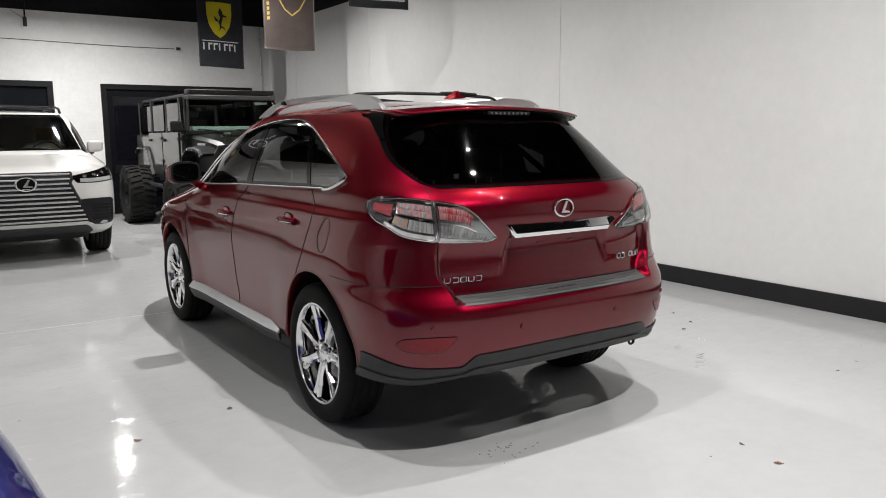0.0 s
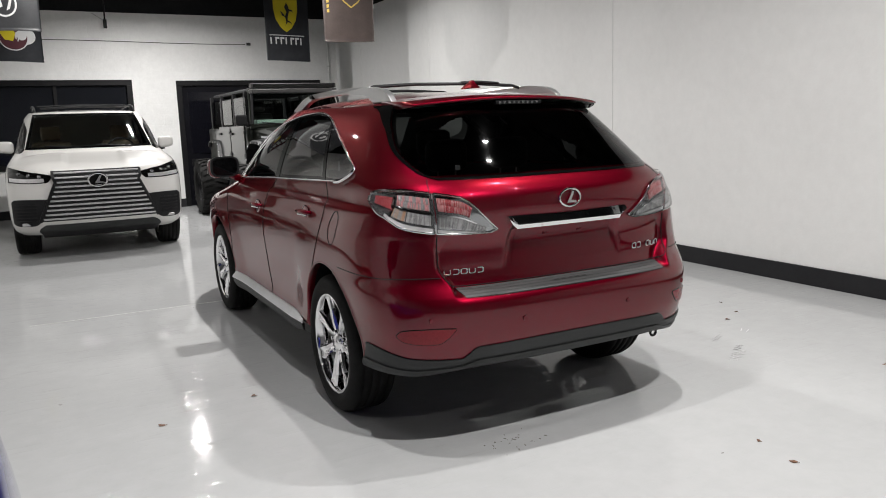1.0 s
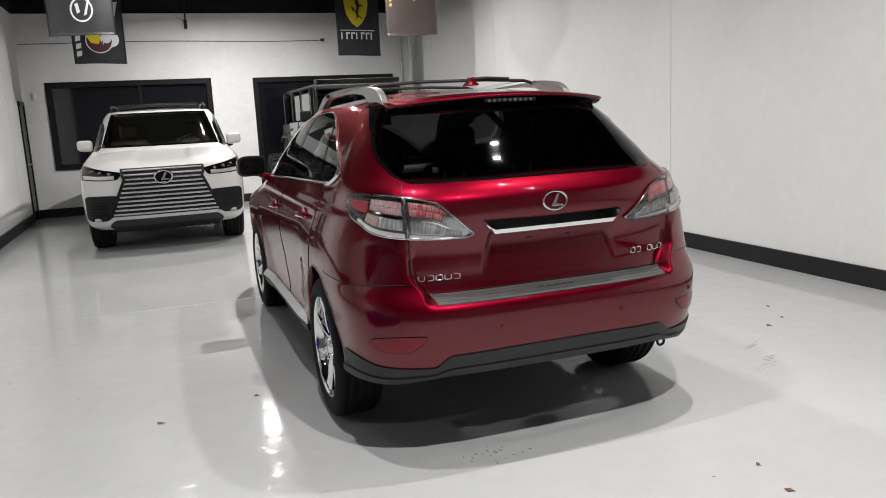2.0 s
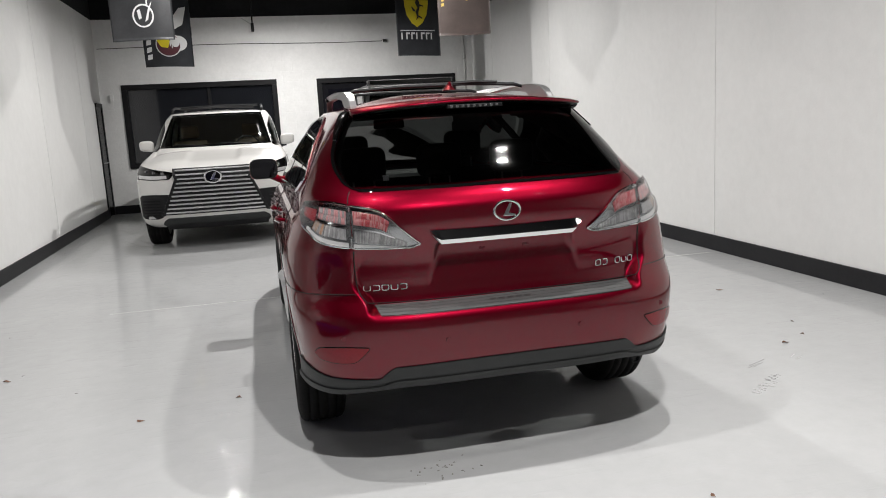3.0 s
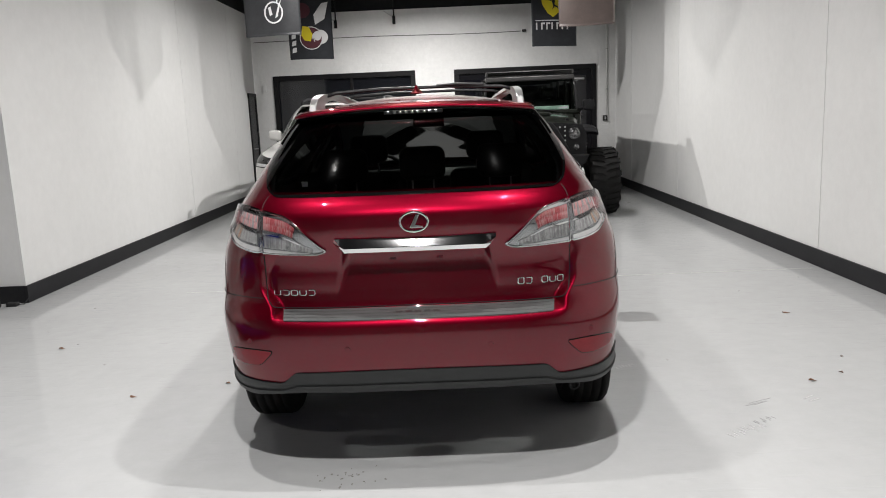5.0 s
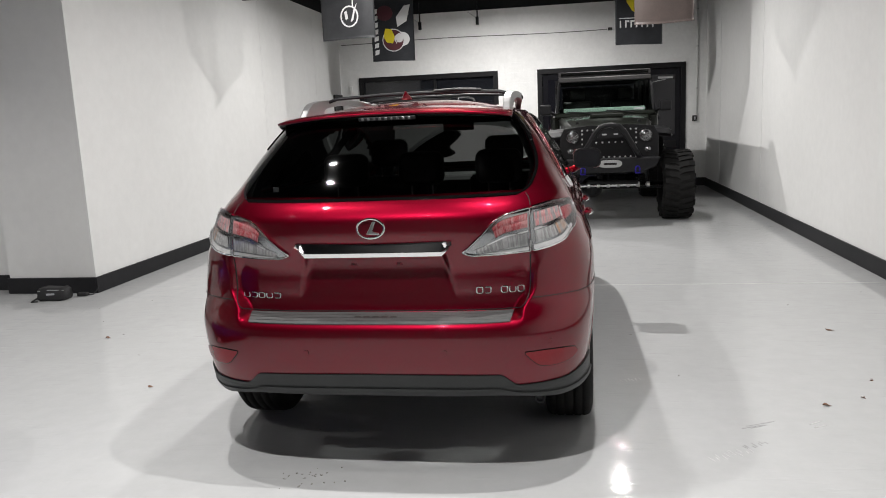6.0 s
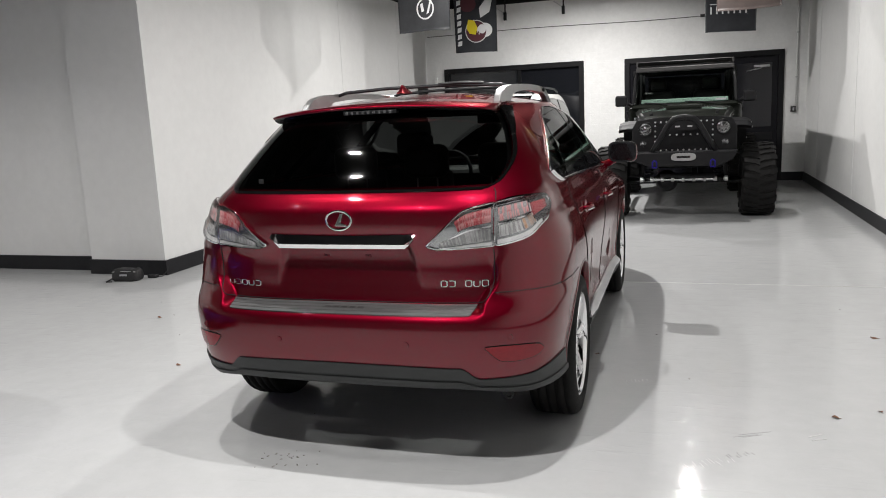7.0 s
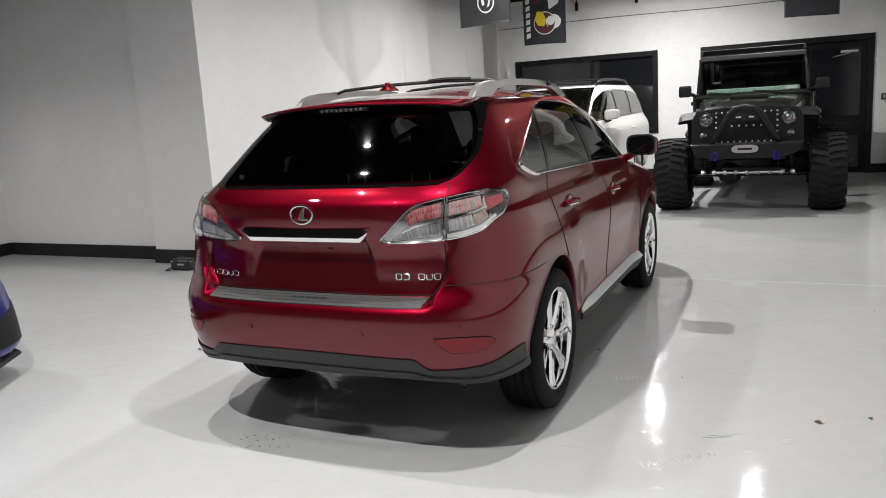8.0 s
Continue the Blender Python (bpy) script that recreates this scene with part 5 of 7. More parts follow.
    for side in (1, -1):
        for name, y0, y1, parent in (("front_door_window", -1.62, -0.32, made["front_door", side]), ("rear_door_window", -2.62, -1.68, made["rear_door", side]), ("quarter_window", -3.70, -2.70, car)):
            G = band(lambda u, z: np.stack([WHITE.side_x(u, z), u, z], -1), np.linspace(y0, y1, 30), low, top, 14)
            sheet(name, G, M_GLASS if name.startswith("front") else M_PRIVACY, parent, 0.004, 0.012, side, rim=1, rim_material=M_FRIT)
        for hy in (wf, wr):
            wheel(car, (side * 0.835, hy, hubz), side, 0.39, 0.27, 0.285, 6, M_SATIN, label="silver spoked wheel with a wide black tyre")
            lin = bmesh.new()
            prev = None
            for aa in np.linspace(-0.2, math.pi + 0.2, 40):
                now = [lin.verts.new((side * xx, hy + (arch + 0.003) * math.cos(aa), hubz + (arch + 0.003) * math.sin(aa))) for xx in (0.955, 0.62)] + [lin.verts.new((side * 0.62, hy, hubz))]
                if prev:
                    lin.faces.new((prev[0], prev[1], now[1], now[0]))
                    lin.faces.new((prev[1], prev[2], now[1]))
                prev = now
            part("wheel_liner", lin, M_TRIM, car)
        # head lamp
        def front_pt(u, z):
            return np.stack([u, WHITE.front_y(u, z), z], -1)
        us = np.linspace(0.485, 0.945, 28)
        lo = smooth_curve((0.485, 0.990), (0.545, 0.930), (0.70, 0.927), (0.945, 0.945))
        hi = smooth_curve((0.485, 1.012), (0.60, 1.035), (0.70, 1.052), (0.945, 1.110))
        base = sheet("head_lamp", band(front_pt, us[::-1], lo, hi, 8), M_FRIT, car, 0.006, 0.012, side, "slim dark head lamp with clear lenses")
        for c in (0.62, 0.73, 0.83):
            zc = float(lo(c) * 0.3 + hi(c) * 0.7)
            part("lamp_unit", lathe([(0.0, 0.022), (0.010, 0.020), (0.008, 0.001)], "y", 16, (side * c, float(WHITE.front_y(c, zc)) + 0.006, zc)), M_DIMREF, base, smooth=True)
        sheet("running_lamp", band(front_pt, np.linspace(0.925, 0.57, 16), lambda u: lo(u) + 0.010, lambda u: lo(u) + 0.052, 4), M_CLEARREF, base, 0.012, 0.008, side, "clear lower strip of the head lamp")
        # side intake with its black frame
        us = np.linspace(0.535, 0.935, 26)
        lo2 = smooth_curve((0.535, 0.715), (0.60, 0.585), (0.665, 0.450), (0.72, 0.428), (0.82, 0.425), (0.90, 0.435), (0.935, 0.470))
        hi2 = smooth_curve((0.535, 0.735), (0.62, 0.742), (0.80, 0.745), (0.90, 0.742), (0.935, 0.715))
        intake = sheet("side_intake", band(front_pt, us[::-1], lo2, hi2, 10), M_TRIM, made["front_bumper", 0], 0.006, 0.02, side, "black side intake with horizontal slats")
        for k in range(6):
            zz = 0.49 + k * 0.038
            pts = [(side * u, float(WHITE.front_y(u, zz)) + 0.014, zz) for u in np.linspace(0.69, 0.90, 8)]
            part("intake_slat", tube(pts, 0.006, 6), M_FRAME, intake)
        # edge of the grille
        pts = [(side * x, float(WHITE.front_y(x, z)) + 0.010, z) for x, z in ((0.475, 1.052), (0.475, 0.985), (0.455, 0.925), (0.545, 0.72), (0.655, 0.47))]
        part("grille_edge", tube(pts, 0.030, 8, flat=0.5), M_TRIM, car)
        # mirror
        mh = box(-0.5, 0.5, -0.5, 0.5, -0.5, 0.5, 0.28, 5)
        for v in mh.verts:
            v.co = Vector((side * (1.01 + v.co.x * 0.205), -0.78 + v.co.y * 0.13 - 0.05 * v.co.x, 1.335 + v.co.z * (0.155 - 0.02 * v.co.x) + 0.012 * v.co.x))
        bmesh.ops.recalc_face_normals(mh, faces=mh.faces[:])
        mir = part("door_mirror", mh, M_WHITE, car, "white door mirror", True)
        part("mirror_foot", tube([(side * 0.88, -0.78, 1.235), (side * 0.99, -0.78, 1.265)], 0.030, 8), M_TRIM, mir)
        part("mirror_face", box(side * 1.01 - 0.09, side * 1.01 + 0.09, -0.862, -0.85, 1.275, 1.395, 0.006), M_MIRROR, mir)
        # roof rail
        rail = [(side * 0.66, y, z) for y, z in ((-1.25, 1.80), (-1.38, 1.855), (-1.7, 1.885), (-2.5, 1.90), (-3.2, 1.885), (-3.45, 1.83))]
        part("roof_rail", tube(rail, 0.018, 8), M_TRIM, car, "black roof rail", True)
        part("fog_lamp", box(side * 0.78 - 0.07, side * 0.78 + 0.07, float(WHITE.front_y(0.80, 0.44)) - 0.01, float(WHITE.front_y(0.78, 0.44)) + 0.012, 0.43, 0.468, 0.008), M_CLEARREF, intake)
        for hy in (-1.45, -2.45):
            xx = float(WHITE.side_x(hy, 1.08))
            part("door_handle", tube([(side * (xx - 0.005), hy - 0.1, 1.08), (side * (xx + 0.03), hy, 1.08), (side * (xx - 0.005), hy + 0.1, 1.08)], 0.012, 8), M_WHITE, car)
    part("wind_deflector", tube([(-0.55, -1.32, 1.845), (0, -1.28, 1.872), (0.55, -1.32, 1.845)], 0.016, 8), M_TRIM, car)
    part("roof_bar", tube([(-0.60, -1.9, 1.89), (0, -1.9, 1.905), (0.60, -1.9, 1.89)], 0.016, 8), M_TRIM, car)
    # grille: dark backing, bright slats
    us = np.linspace(0, 1, 25)
    rows = []
    for z in np.linspace(0.475, 1.06, 14):
        w = float(np.interp(z, (0.475, 0.925, 0.99, 1.06), (0.645, 0.455, 0.475, 0.47)))
        xs = np.linspace(w, -w, 31)
        rows.append(np.stack([xs, WHITE.front_y(xs, z + 0 * xs), z + 0 * xs], -1))
    grille = sheet("grille", np.array(rows), M_TRIM, car, 0.005, 0.02, 1, "tall grille of chrome slats over black mesh")
    for i, z in enumerate(np.linspace(0.50, 1.035, 11)):
        w = float(np.interp(z, (0.475, 0.925, 0.99, 1.06), (0.630, 0.440, 0.462, 0.465)))
        sb = bmesh.new()
        prev = None
        for x in np.linspace(-w, w, 21):
            y = float(WHITE.front_y(x, z))
            now = [sb.verts.new((x, y + dy, z + dz)) for dy, dz in ((0.004, 0.013), (0.030, 0.010), (0.036, 0.003), (0.024, -0.009), (0.004, -0.012))]
            if prev:
                for k in range(4):
                    sb.faces.new((prev[k], prev[k + 1], now[k + 1], now[k]))
            prev = now
        bmesh.ops.recalc_face_normals(sb, faces=sb.faces[:])
        part("grille_slat", sb, M_SLAT, grille)
    by = float(WHITE.front_y(0, 0.93)) + 0.045
    badge = part("badge_plate", lathe([(0.0, 0.001), (0.0, 0.098), (-0.03, 0.10)], "y", 40, (0, by - 0.008, 0.94)), M_FRIT, grille)
    for v in badge.data.vertices:
        v.co.z = 0.94 + (v.co.z - 0.94) * 0.74
    part("badge_ring", tube([(0.103 * math.cos(t), by, 0.94 + 0.076 * math.sin(t)) for t in np.linspace(0, 2 * math.pi, 40, endpoint=False)], 0.011, 8, True), M_CHROME, badge, smooth=True)
    part("badge_stroke", slab([(-0.02, 0.99), (-0.045, 0.99), (-0.01, 0.918), (-0.065, 0.914), (-0.07, 0.900), (0.035, 0.900)], 0.01, "y", by - 0.004, 0.002), M_CHROME, badge)
    # lower lip
    def lip(z0, z1, w0, w1):
        rows = []
        for q in np.linspace(0, 1, 6):
            z, w = z0 + (z1 - z0) * q, w0 + (w1 - w0) * q ** 2
            xs = np.linspace(w, -w, 31)
            rows.append(np.stack([xs, WHITE.front_y(xs, max(z, 0.30) + 0 * xs) - 2.0 * max(0.0, 0.30 - z), z + 0 * xs], -1))
        return np.array(rows)
    skid = sheet("skid_plate", lip(0.355, 0.432, 0.68, 0.60), M_VALANCE, car, 0.014, 0.03, 1, "dark grey skid plate under the grille")
    sheet("skid_edge", lip(0.265, 0.352, 0.64, 0.68), M_TRIM, skid, 0.008, 0.03, 1)
    part("underbody", box(-0.62, 0.62, -3.9, 0.70, 0.29, 0.36, 0.02), M_TRIM, car)
    for x in (-0.46, 0.46):
        s = part("front_seat", box(x - 0.26, x + 0.26, -1.62, -1.42, 0.7, 1.38, 0.06, 3), M_TAN, car)
        part("headrest", box(x - 0.13, x + 0.13, -1.62, -1.52, 1.40, 1.60, 0.04, 3), M_TAN, s)
    part("dashboard", box(-0.78, 0.78, -0.75, -0.25, 0.9, 1.26, 0.06, 3), M_TAN, car)
    part("steering_wheel", tube([(-0.42 + 0.18 * math.cos(q), -0.85 - 0.07 * math.sin(q), 1.25 + 0.16 * math.sin(q)) for q in np.linspace(0, 2 * math.pi, 24, endpoint=False)], 0.013, 8, True), M_TRIM, car)
    part("cabin_floor", box(-0.82, 0.82, -3.7, -0.2, 0.45, 0.5), M_TAN, car)


white_car()

# ---------------------------------------------------------------- the black lifted off-roader
def mud_tyre(parent, at, side, radius=0.49, width=0.42):
    w = thing("wheel", "huge mud tyre on a black rim", "wheel")
    del w["category"], w["label"]
    w.parent = parent
    w.matrix_local = pose(*at) @ pose(0, 0, 0, 0, 0, 0 if side > 0 else 180)
    h, r0 = width / 2, radius - 0.022
    prof = [(-h * 0.75, 0.235), (-h * 0.95, 0.26), (-h, 0.36), (-h * 0.97, r0 - 0.03), (-h * 0.86, r0), (0, r0 + 0.004), (h * 0.86, r0), (h * 0.97, r0 - 0.03), (h, 0.36), (h * 0.95, 0.26), (h * 0.75, 0.235)]
    tyre = part("tyre", lathe(prof, "x", 56), M_RUBBER, w, smooth=True)
    n = 30
    blocks = {}
    for kind in range(2):
        for s in (-1, 1):
            bm = bmesh.new()
            lug = [(-0.01, 0.050), (0.30, 0.026), (0.45, 0.040), (0.62, 0.030), (1.02, 0.044)]
            top, bot = [], []
            outline = [(x, d) for x, d in lug] + [(x, -d * 0.9) for x, d in lug[::-1]]
            if kind:
                outline = [(x * 0.86, d * 0.8) for x, d in outline]
            for x, d in outline:
                sk = d + 0.05 * x
                ang = sk / radius
                rr = radius - (0.03 if x > 0.9 else 0)
                top.append(bm.verts.new((s * x * h, rr * math.sin(ang), rr * math.cos(ang))))
                bot.append(bm.verts.new((s * x * h, (r0 - 0.035) * math.sin(ang * 1.12), (r0 - 0.035) * math.cos(ang * 1.12))))
            bm.faces.new(top)
            for k in range(len(top)):
                j = (k + 1) % len(top)
                bm.faces.new((top[k], bot[k], bot[j], top[j]))
            bmesh.ops.recalc_face_normals(bm, faces=bm.faces[:])
            blocks[kind, s] = mesh_of("tread_block", bm, M_RUBBER)
    for i in range(n):
        for s in (-1, 1):
            b = part("tread_block", blocks[i % 2, s], None, tyre)
            b.matrix_local = pose(0, 0, 0, 360 * (i + (0.5 if s > 0 else 0)) / n, 0, 0)
    rim = part("rim", lathe([(h * 0.8, 0.245), (h * 0.88, 0.238), (h * 0.8, 0.225), (h * 0.3, 0.20), (-h * 0.8, 0.22)], "x", 48), M_FRAME, w, smooth=True)
    for i in range(8):
        a = 2 * math.pi * i / 8
        part("spoke", tube([(h * 0.35, 0.04 * math.cos(a), 0.04 * math.sin(a)), (h * 0.45, 0.13 * math.cos(a), 0.13 * math.sin(a)), (h * 0.6, 0.225 * math.cos(a), 0.225 * math.sin(a))], 0.022, 8), M_FRAME, rim)
    part("hub", lathe([(h * 0.2, 0.07), (h * 0.5, 0.06), (h * 0.52, 0.001)], "x", 24), M_FRAME, rim)
    return w


def black_car():
    car = thing("black_off_roader", "lifted black off-road vehicle on huge mud tyres", "car", pose(4.18, 10.97, 0, 0, 0, 180))
    for side in (1, -1):
        for y in (0.0, -2.95):
            mud_tyre(car, (side * 0.945, y, 0.49), side)
    # body tub, doors, hard top
    body = bmesh.new()
    box(-0.78, 0.78, -3.55, -0.62, 0.80, 1.50, 0.04, 2, body)
    tub = part("body_tub", body, M_JET, car)
    top = part("hard_top", box(-0.66, 0.66, -3.52, -0.86, 2.02, 2.09, 0.03, 3), M_TRIM, car, "black hard top")
    for sx in (-1, 1):
        for y0, y1 in ((-3.52, -3.40), (-2.66, -2.56), (-1.74, -1.64), (-0.98, -0.88)):
            part("top_pillar", slab([(y0, 1.49), (y1, 1.49), (y1 - 0.02, 2.04), (y0, 2.04)], 0.05, "x", sx * 0.70 - 0.025, 0.006), M_TRIM, top)
    part("rear_frame", box(-0.68, 0.68, -3.53, -3.48, 1.49, 1.62, 0.01), M_TRIM, top)
    part("rear_window", box(-0.62, 0.62, -3.515, -3.505, 1.62, 2.0, 0.003), M_PRIVACY, top)
    bon = bmesh.new()
    rows = []
    for y, w, z in ((-0.72, 0.70, 1.50), (-0.45, 0.67, 1.475), (0.0, 0.61, 1.43), (0.36, 0.555, 1.375), (0.45, 0.545, 1.34)):
        rows.append([bon.verts.new(p) for p in ((-w, y, z - 0.28), (-w, y, z - 0.05), (-w + 0.05, y, z - 0.005), (-w * 0.5, y, z + 0.018), (0, y, z + 0.026), (w * 0.5, y, z + 0.018), (w - 0.05, y, z - 0.005), (w, y, z - 0.05), (w, y, z - 0.28))])
    for a, b in zip(rows, rows[1:]):
        for k in range(8):
            bon.faces.new((a[k], a[k + 1], b[k + 1], b[k]))
    bon.faces.new(rows[-1])
    bmesh.ops.recalc_face_normals(bon, faces=bon.faces[:])
    bonnet = part("bonnet", bon, M_JET, car, smooth=False)
    part("bonnet_scoop", box(-0.24, 0.24, -0.45, -0.05, 1.44, 1.515, 0.03), M_JET, bonnet)
    for x in (-0.42, 0.42):
        part("bonnet_latch", box(x - 0.02, x + 0.02, 0.22, 0.32, 1.375, 1.42, 0.008), M_TRIM, bonnet)
    # face: slab with round lamps, rivets, mesh
    grille = part("grille", slab([(-0.66, 0.88), (0.66, 0.88), (0.66, 1.22), (0.60, 1.335), (0.3, 1.362), (-0.3, 1.362), (-0.60, 1.335), (-0.66, 1.22)], 0.07, "y", 0.42, 0.012), M_TRIM, car, "black riveted grille panel")
    part("grille_mesh", box(-0.36, 0.36, 0.488, 0.496, 0.93, 1.30, 0.004), M_FRAME, grille)
    rivet = lathe([(0.0, 0.013), (0.006, 0.011), (0.009, 0.001)], "y", 8)
    rivet_me = mesh_of("rivet", rivet, M_SATIN)
    spots = [(x, z) for x in np.linspace(-0.36, 0.36, 11) for z in (0.93, 1.30)] + [(x, z) for x in (-0.36, 0.36) for z in np.linspace(0.98, 1.25, 5)] + [(x, 1.13) for x in np.linspace(-0.26, 0.26, 7)]
    for x, z in spots:
        r = part("rivet", rivet_me, None, grille)
        r.location = (x, 0.496, z)
    for x in (-0.485, 0.485):
        lamp = part("head_lamp", lathe([(-0.02, 0.098), (0.012, 0.100), (0.016, 0.092), (0.004, 0.088), (-0.02, 0.06)], "y", 36, (x, 0.50, 1.215)), M_TRIM, car, "round projector head lamp", True)
        part("reflector", lathe([(0.0, 0.088), (-0.004, 0.055), (0.006, 0.050), (0.016, 0.03), (0.018, 0.001)], "y", 30, (x, 0.495, 1.215)), M_DIMREF, lamp, smooth=True)
        part("lens", lathe([(0.012, 0.09), (0.024, 0.06), (0.03, 0.001)], "y", 30, (x, 0.50, 1.215)), M_LENS, lamp, smooth=True)
        part("marker_lamp", lathe([(0.0, 0.042), (0.012, 0.040), (0.016, 0.001)], "y", 20, (x + 0.03 * (1 if x > 0 else -1), 0.49, 1.02)), M_DIMREF, car, smooth=True)
    # screen frame, screen, wipers, light bar
    fr = bmesh.new()
    tube([(-0.72, -0.60, 1.50), (-0.66, -0.86, 2.02), (0.66, -0.86, 2.02), (0.72, -0.60, 1.50)], 0.045, 8, True, fr)
    part("screen_frame", fr, M_JET, car)
    scr = bmesh.new()
    v = [scr.verts.new(p) for p in ((-0.69, -0.585, 1.50), (0.69, -0.585, 1.50), (0.63, -0.845, 2.02), (-0.63, -0.845, 2.02))]
    scr.faces.new(v)
    r = bmesh.ops.extrude_face_region(scr, geom=scr.faces[:])
    for e in r["geom"]:
        if isinstance(e, bmesh.types.BMVert):
            e.co += Vector((0, -0.006, -0.003))
    part("windscreen", scr, M_GLASS, car)
    for x in (-0.42, 0.16):
        part("wiper", tube([(x, -0.55, 1.515), (x + 0.2, -0.56, 1.545), (x + 0.40, -0.575, 1.56)], 0.009, 6), M_TRIM, car)
    bar = part("light_bar", box(-0.67, 0.67, -0.78, -0.64, 2.075, 2.145, 0.012), M_PLASTIC, car, "long black roof light bar")
    part("bar_lens", box(-0.64, 0.64, -0.644, -0.632, 2.085, 2.135, 0.004), M_FRIT, bar)
    for x in (-0.64, 0.64):
        part("bar_bracket", tube([(x, -0.72, 2.06), (x * 1.06, -0.62, 1.9), (x * 1.10, -0.56, 1.55)], 0.02, 6), M_TRIM, bar)
    part("visor", box(-0.67, 0.67, -0.86, -0.60, 1.995, 2.062, 0.012), M_PLASTIC, car)
    # flanks: doors with glass, fenders, mirrors, steps
    for side in (1, -1):
        for y0, y1, nm in ((-1.68, -0.76, "front_door"), (-2.55, -1.72, "rear_door")):
            d = part(nm, box(side * 0.785 - 0.012, side * 0.785 + 0.012, y0, y1, 0.86, 1.52, 0.01), M_JET, car)
            x = side * 0.715
            part("door_window", box(x - 0.008, x + 0.008, y0 + 0.05, y1 - 0.10, 1.54, 1.96, 0.006), M_PRIVACY, d)
            part("door_handle", box(side * 0.80 - 0.012, side * 0.80 + 0.02, y0 + 0.05, y0 + 0.20, 1.38, 1.42, 0.008), M_TRIM, d)
            for hz in (1.05, 1.40):
                part("hinge", box(side * 0.80 - 0.01, side * 0.80 + 0.015, y1 - 0.03, y1 + 0.07, hz, hz + 0.05, 0.006), M_TRIM, d)
        x = side * 0.715
        part("quarter_window", box(x - 0.008, x + 0.008, -3.40, -2.66, 1.54, 1.96, 0.006), M_PRIVACY, car)
        for hy, nm in ((0.0, "front_fender"), (-2.95, "rear_fender")):
            f = bmesh.new()
            prof = [(0.40, 1.205), (0.30, 1.265), (0.12, 1.295), (-0.28, 1.295), (-0.48, 1.20), (-0.60, 0.94)]
            if hy < -1:
                prof = [(0.66, 0.84), (0.40, 1.22), (0.30, 1.285), (-0.34, 1.285), (-0.48, 1.20)]
            prev = None
            for y, z in prof:
                now = [f.verts.new((side * xx, hy + y, z + dz)) for xx, dz in ((0.60, 0.03), (0.80, 0.012), (0.84, -0.006), (0.84, -0.036), (0.60, -0.01))]
                if prev:
                    for k in range(5):
                        f.faces.new((prev[k], prev[(k + 1) % 5], now[(k + 1) % 5], now[k]))
                prev = now
            bmesh.ops.recalc_face_normals(f, faces=f.faces[:])
            fen = part(nm, f, M_TRIM, car, "flat black riveted fender flare")
            for y, z in ((0.58, 0.97), (0.47, 1.13), (0.36, 1.255), (0.2, 1.29), (0.0, 1.29), (-0.25, 1.29)) if hy < -1 else ((0.38, 1.225), (0.24, 1.285), (0.06, 1.300), (-0.2, 1.300), (-0.40, 1.245), (-0.54, 1.05)):
                b = part("rivet", rivet_me, None, fen)
                b.matrix_local = pose(side * 0.842, hy + y, z - 0.03, 0, 0, -90 * side)
        part("inner_fender", box(side * 0.60 - 0.03, side * 0.60 + 0.03, -0.72, 0.38, 0.95, 1.24, 0.03), M_TRIM, car)
        part("side_step", tube([(side * 0.86, -2.3, 0.72), (side * 0.90, -2.1, 0.70), (side * 0.90, -0.9, 0.70), (side * 0.86, -0.7, 0.72)], 0.035, 10), M_TRIM, car)
        m = part("door_mirror", box(side * 0.875 - 0.085, side * 0.875 + 0.085, -0.60, -0.50, 1.52, 1.68, 0.03, 3), M_TRIM, car, "square black door mirror")
        part("mirror_arm", tube([(side * 0.72, -0.62, 1.52), (side * 0.82, -0.56, 1.57)], 0.025, 8), M_TRIM, m)
        # recovery hook in blue
        part("recovery_hook", tube([(side * 0.36 + 0.028 * math.cos(a), 0.72, 0.77 + 0.04 * math.sin(a)) for a in np.linspace(-0.4, math.pi + 0.4, 14)] + [(side * 0.36 - 0.03, 0.72, 0.72), (side * 0.36 + 0.03, 0.72, 0.72)], 0.010, 8, True), M_HOOK, car, "blue anodised recovery shackle", True)
        # coil, damper
        coil = [(side * 0.46 + 0.06 * math.cos(a), 0.06 * math.sin(a), 0.55 + 0.32 * a / (12 * math.pi)) for a in np.linspace(0, 12 * math.pi, 120)]
        part("coil_spring", tube(coil, 0.011, 6), M_FRAME, car)
        part("damper", tube([(side * 0.56, 0.1, 0.50), (side * 0.50, 0.14, 1.0)], 0.03, 8), M_FRAME, car)
        part("frame_rail", box(side * 0.42 - 0.04, side * 0.42 + 0.04, -3.4, 0.55, 0.70, 0.82, 0.01), M_TRIM, car)
    # bumper with hoop and winch opening
    bump = part("front_bumper", slab([(-0.66, 0.92), (-0.60, 0.80), (-0.42, 0.73), (0.42, 0.73), (0.60, 0.80), (0.66, 0.92)], 0.24, "y", 0.48, 0.015), M_TRIM, car, "black steel bumper with a stinger hoop")
    part("stinger_hoop", tube([(-0.40, 0.66, 0.91), (-0.30, 0.72, 1.08), (-0.19, 0.76, 1.27), (-0.12, 0.77, 1.345), (0.0, 0.775, 1.37), (0.12, 0.77, 1.345), (0.19, 0.76, 1.27), (0.30, 0.72, 1.08), (0.40, 0.66, 0.91)], 0.036, 10), M_TRIM, bump, smooth=True)
    part("hoop_plate", slab([(-0.17, 1.20), (0.17, 1.20), (0.13, 1.32), (-0.13, 1.32)], 0.02, "y", 0.745), M_TRIM, bump)
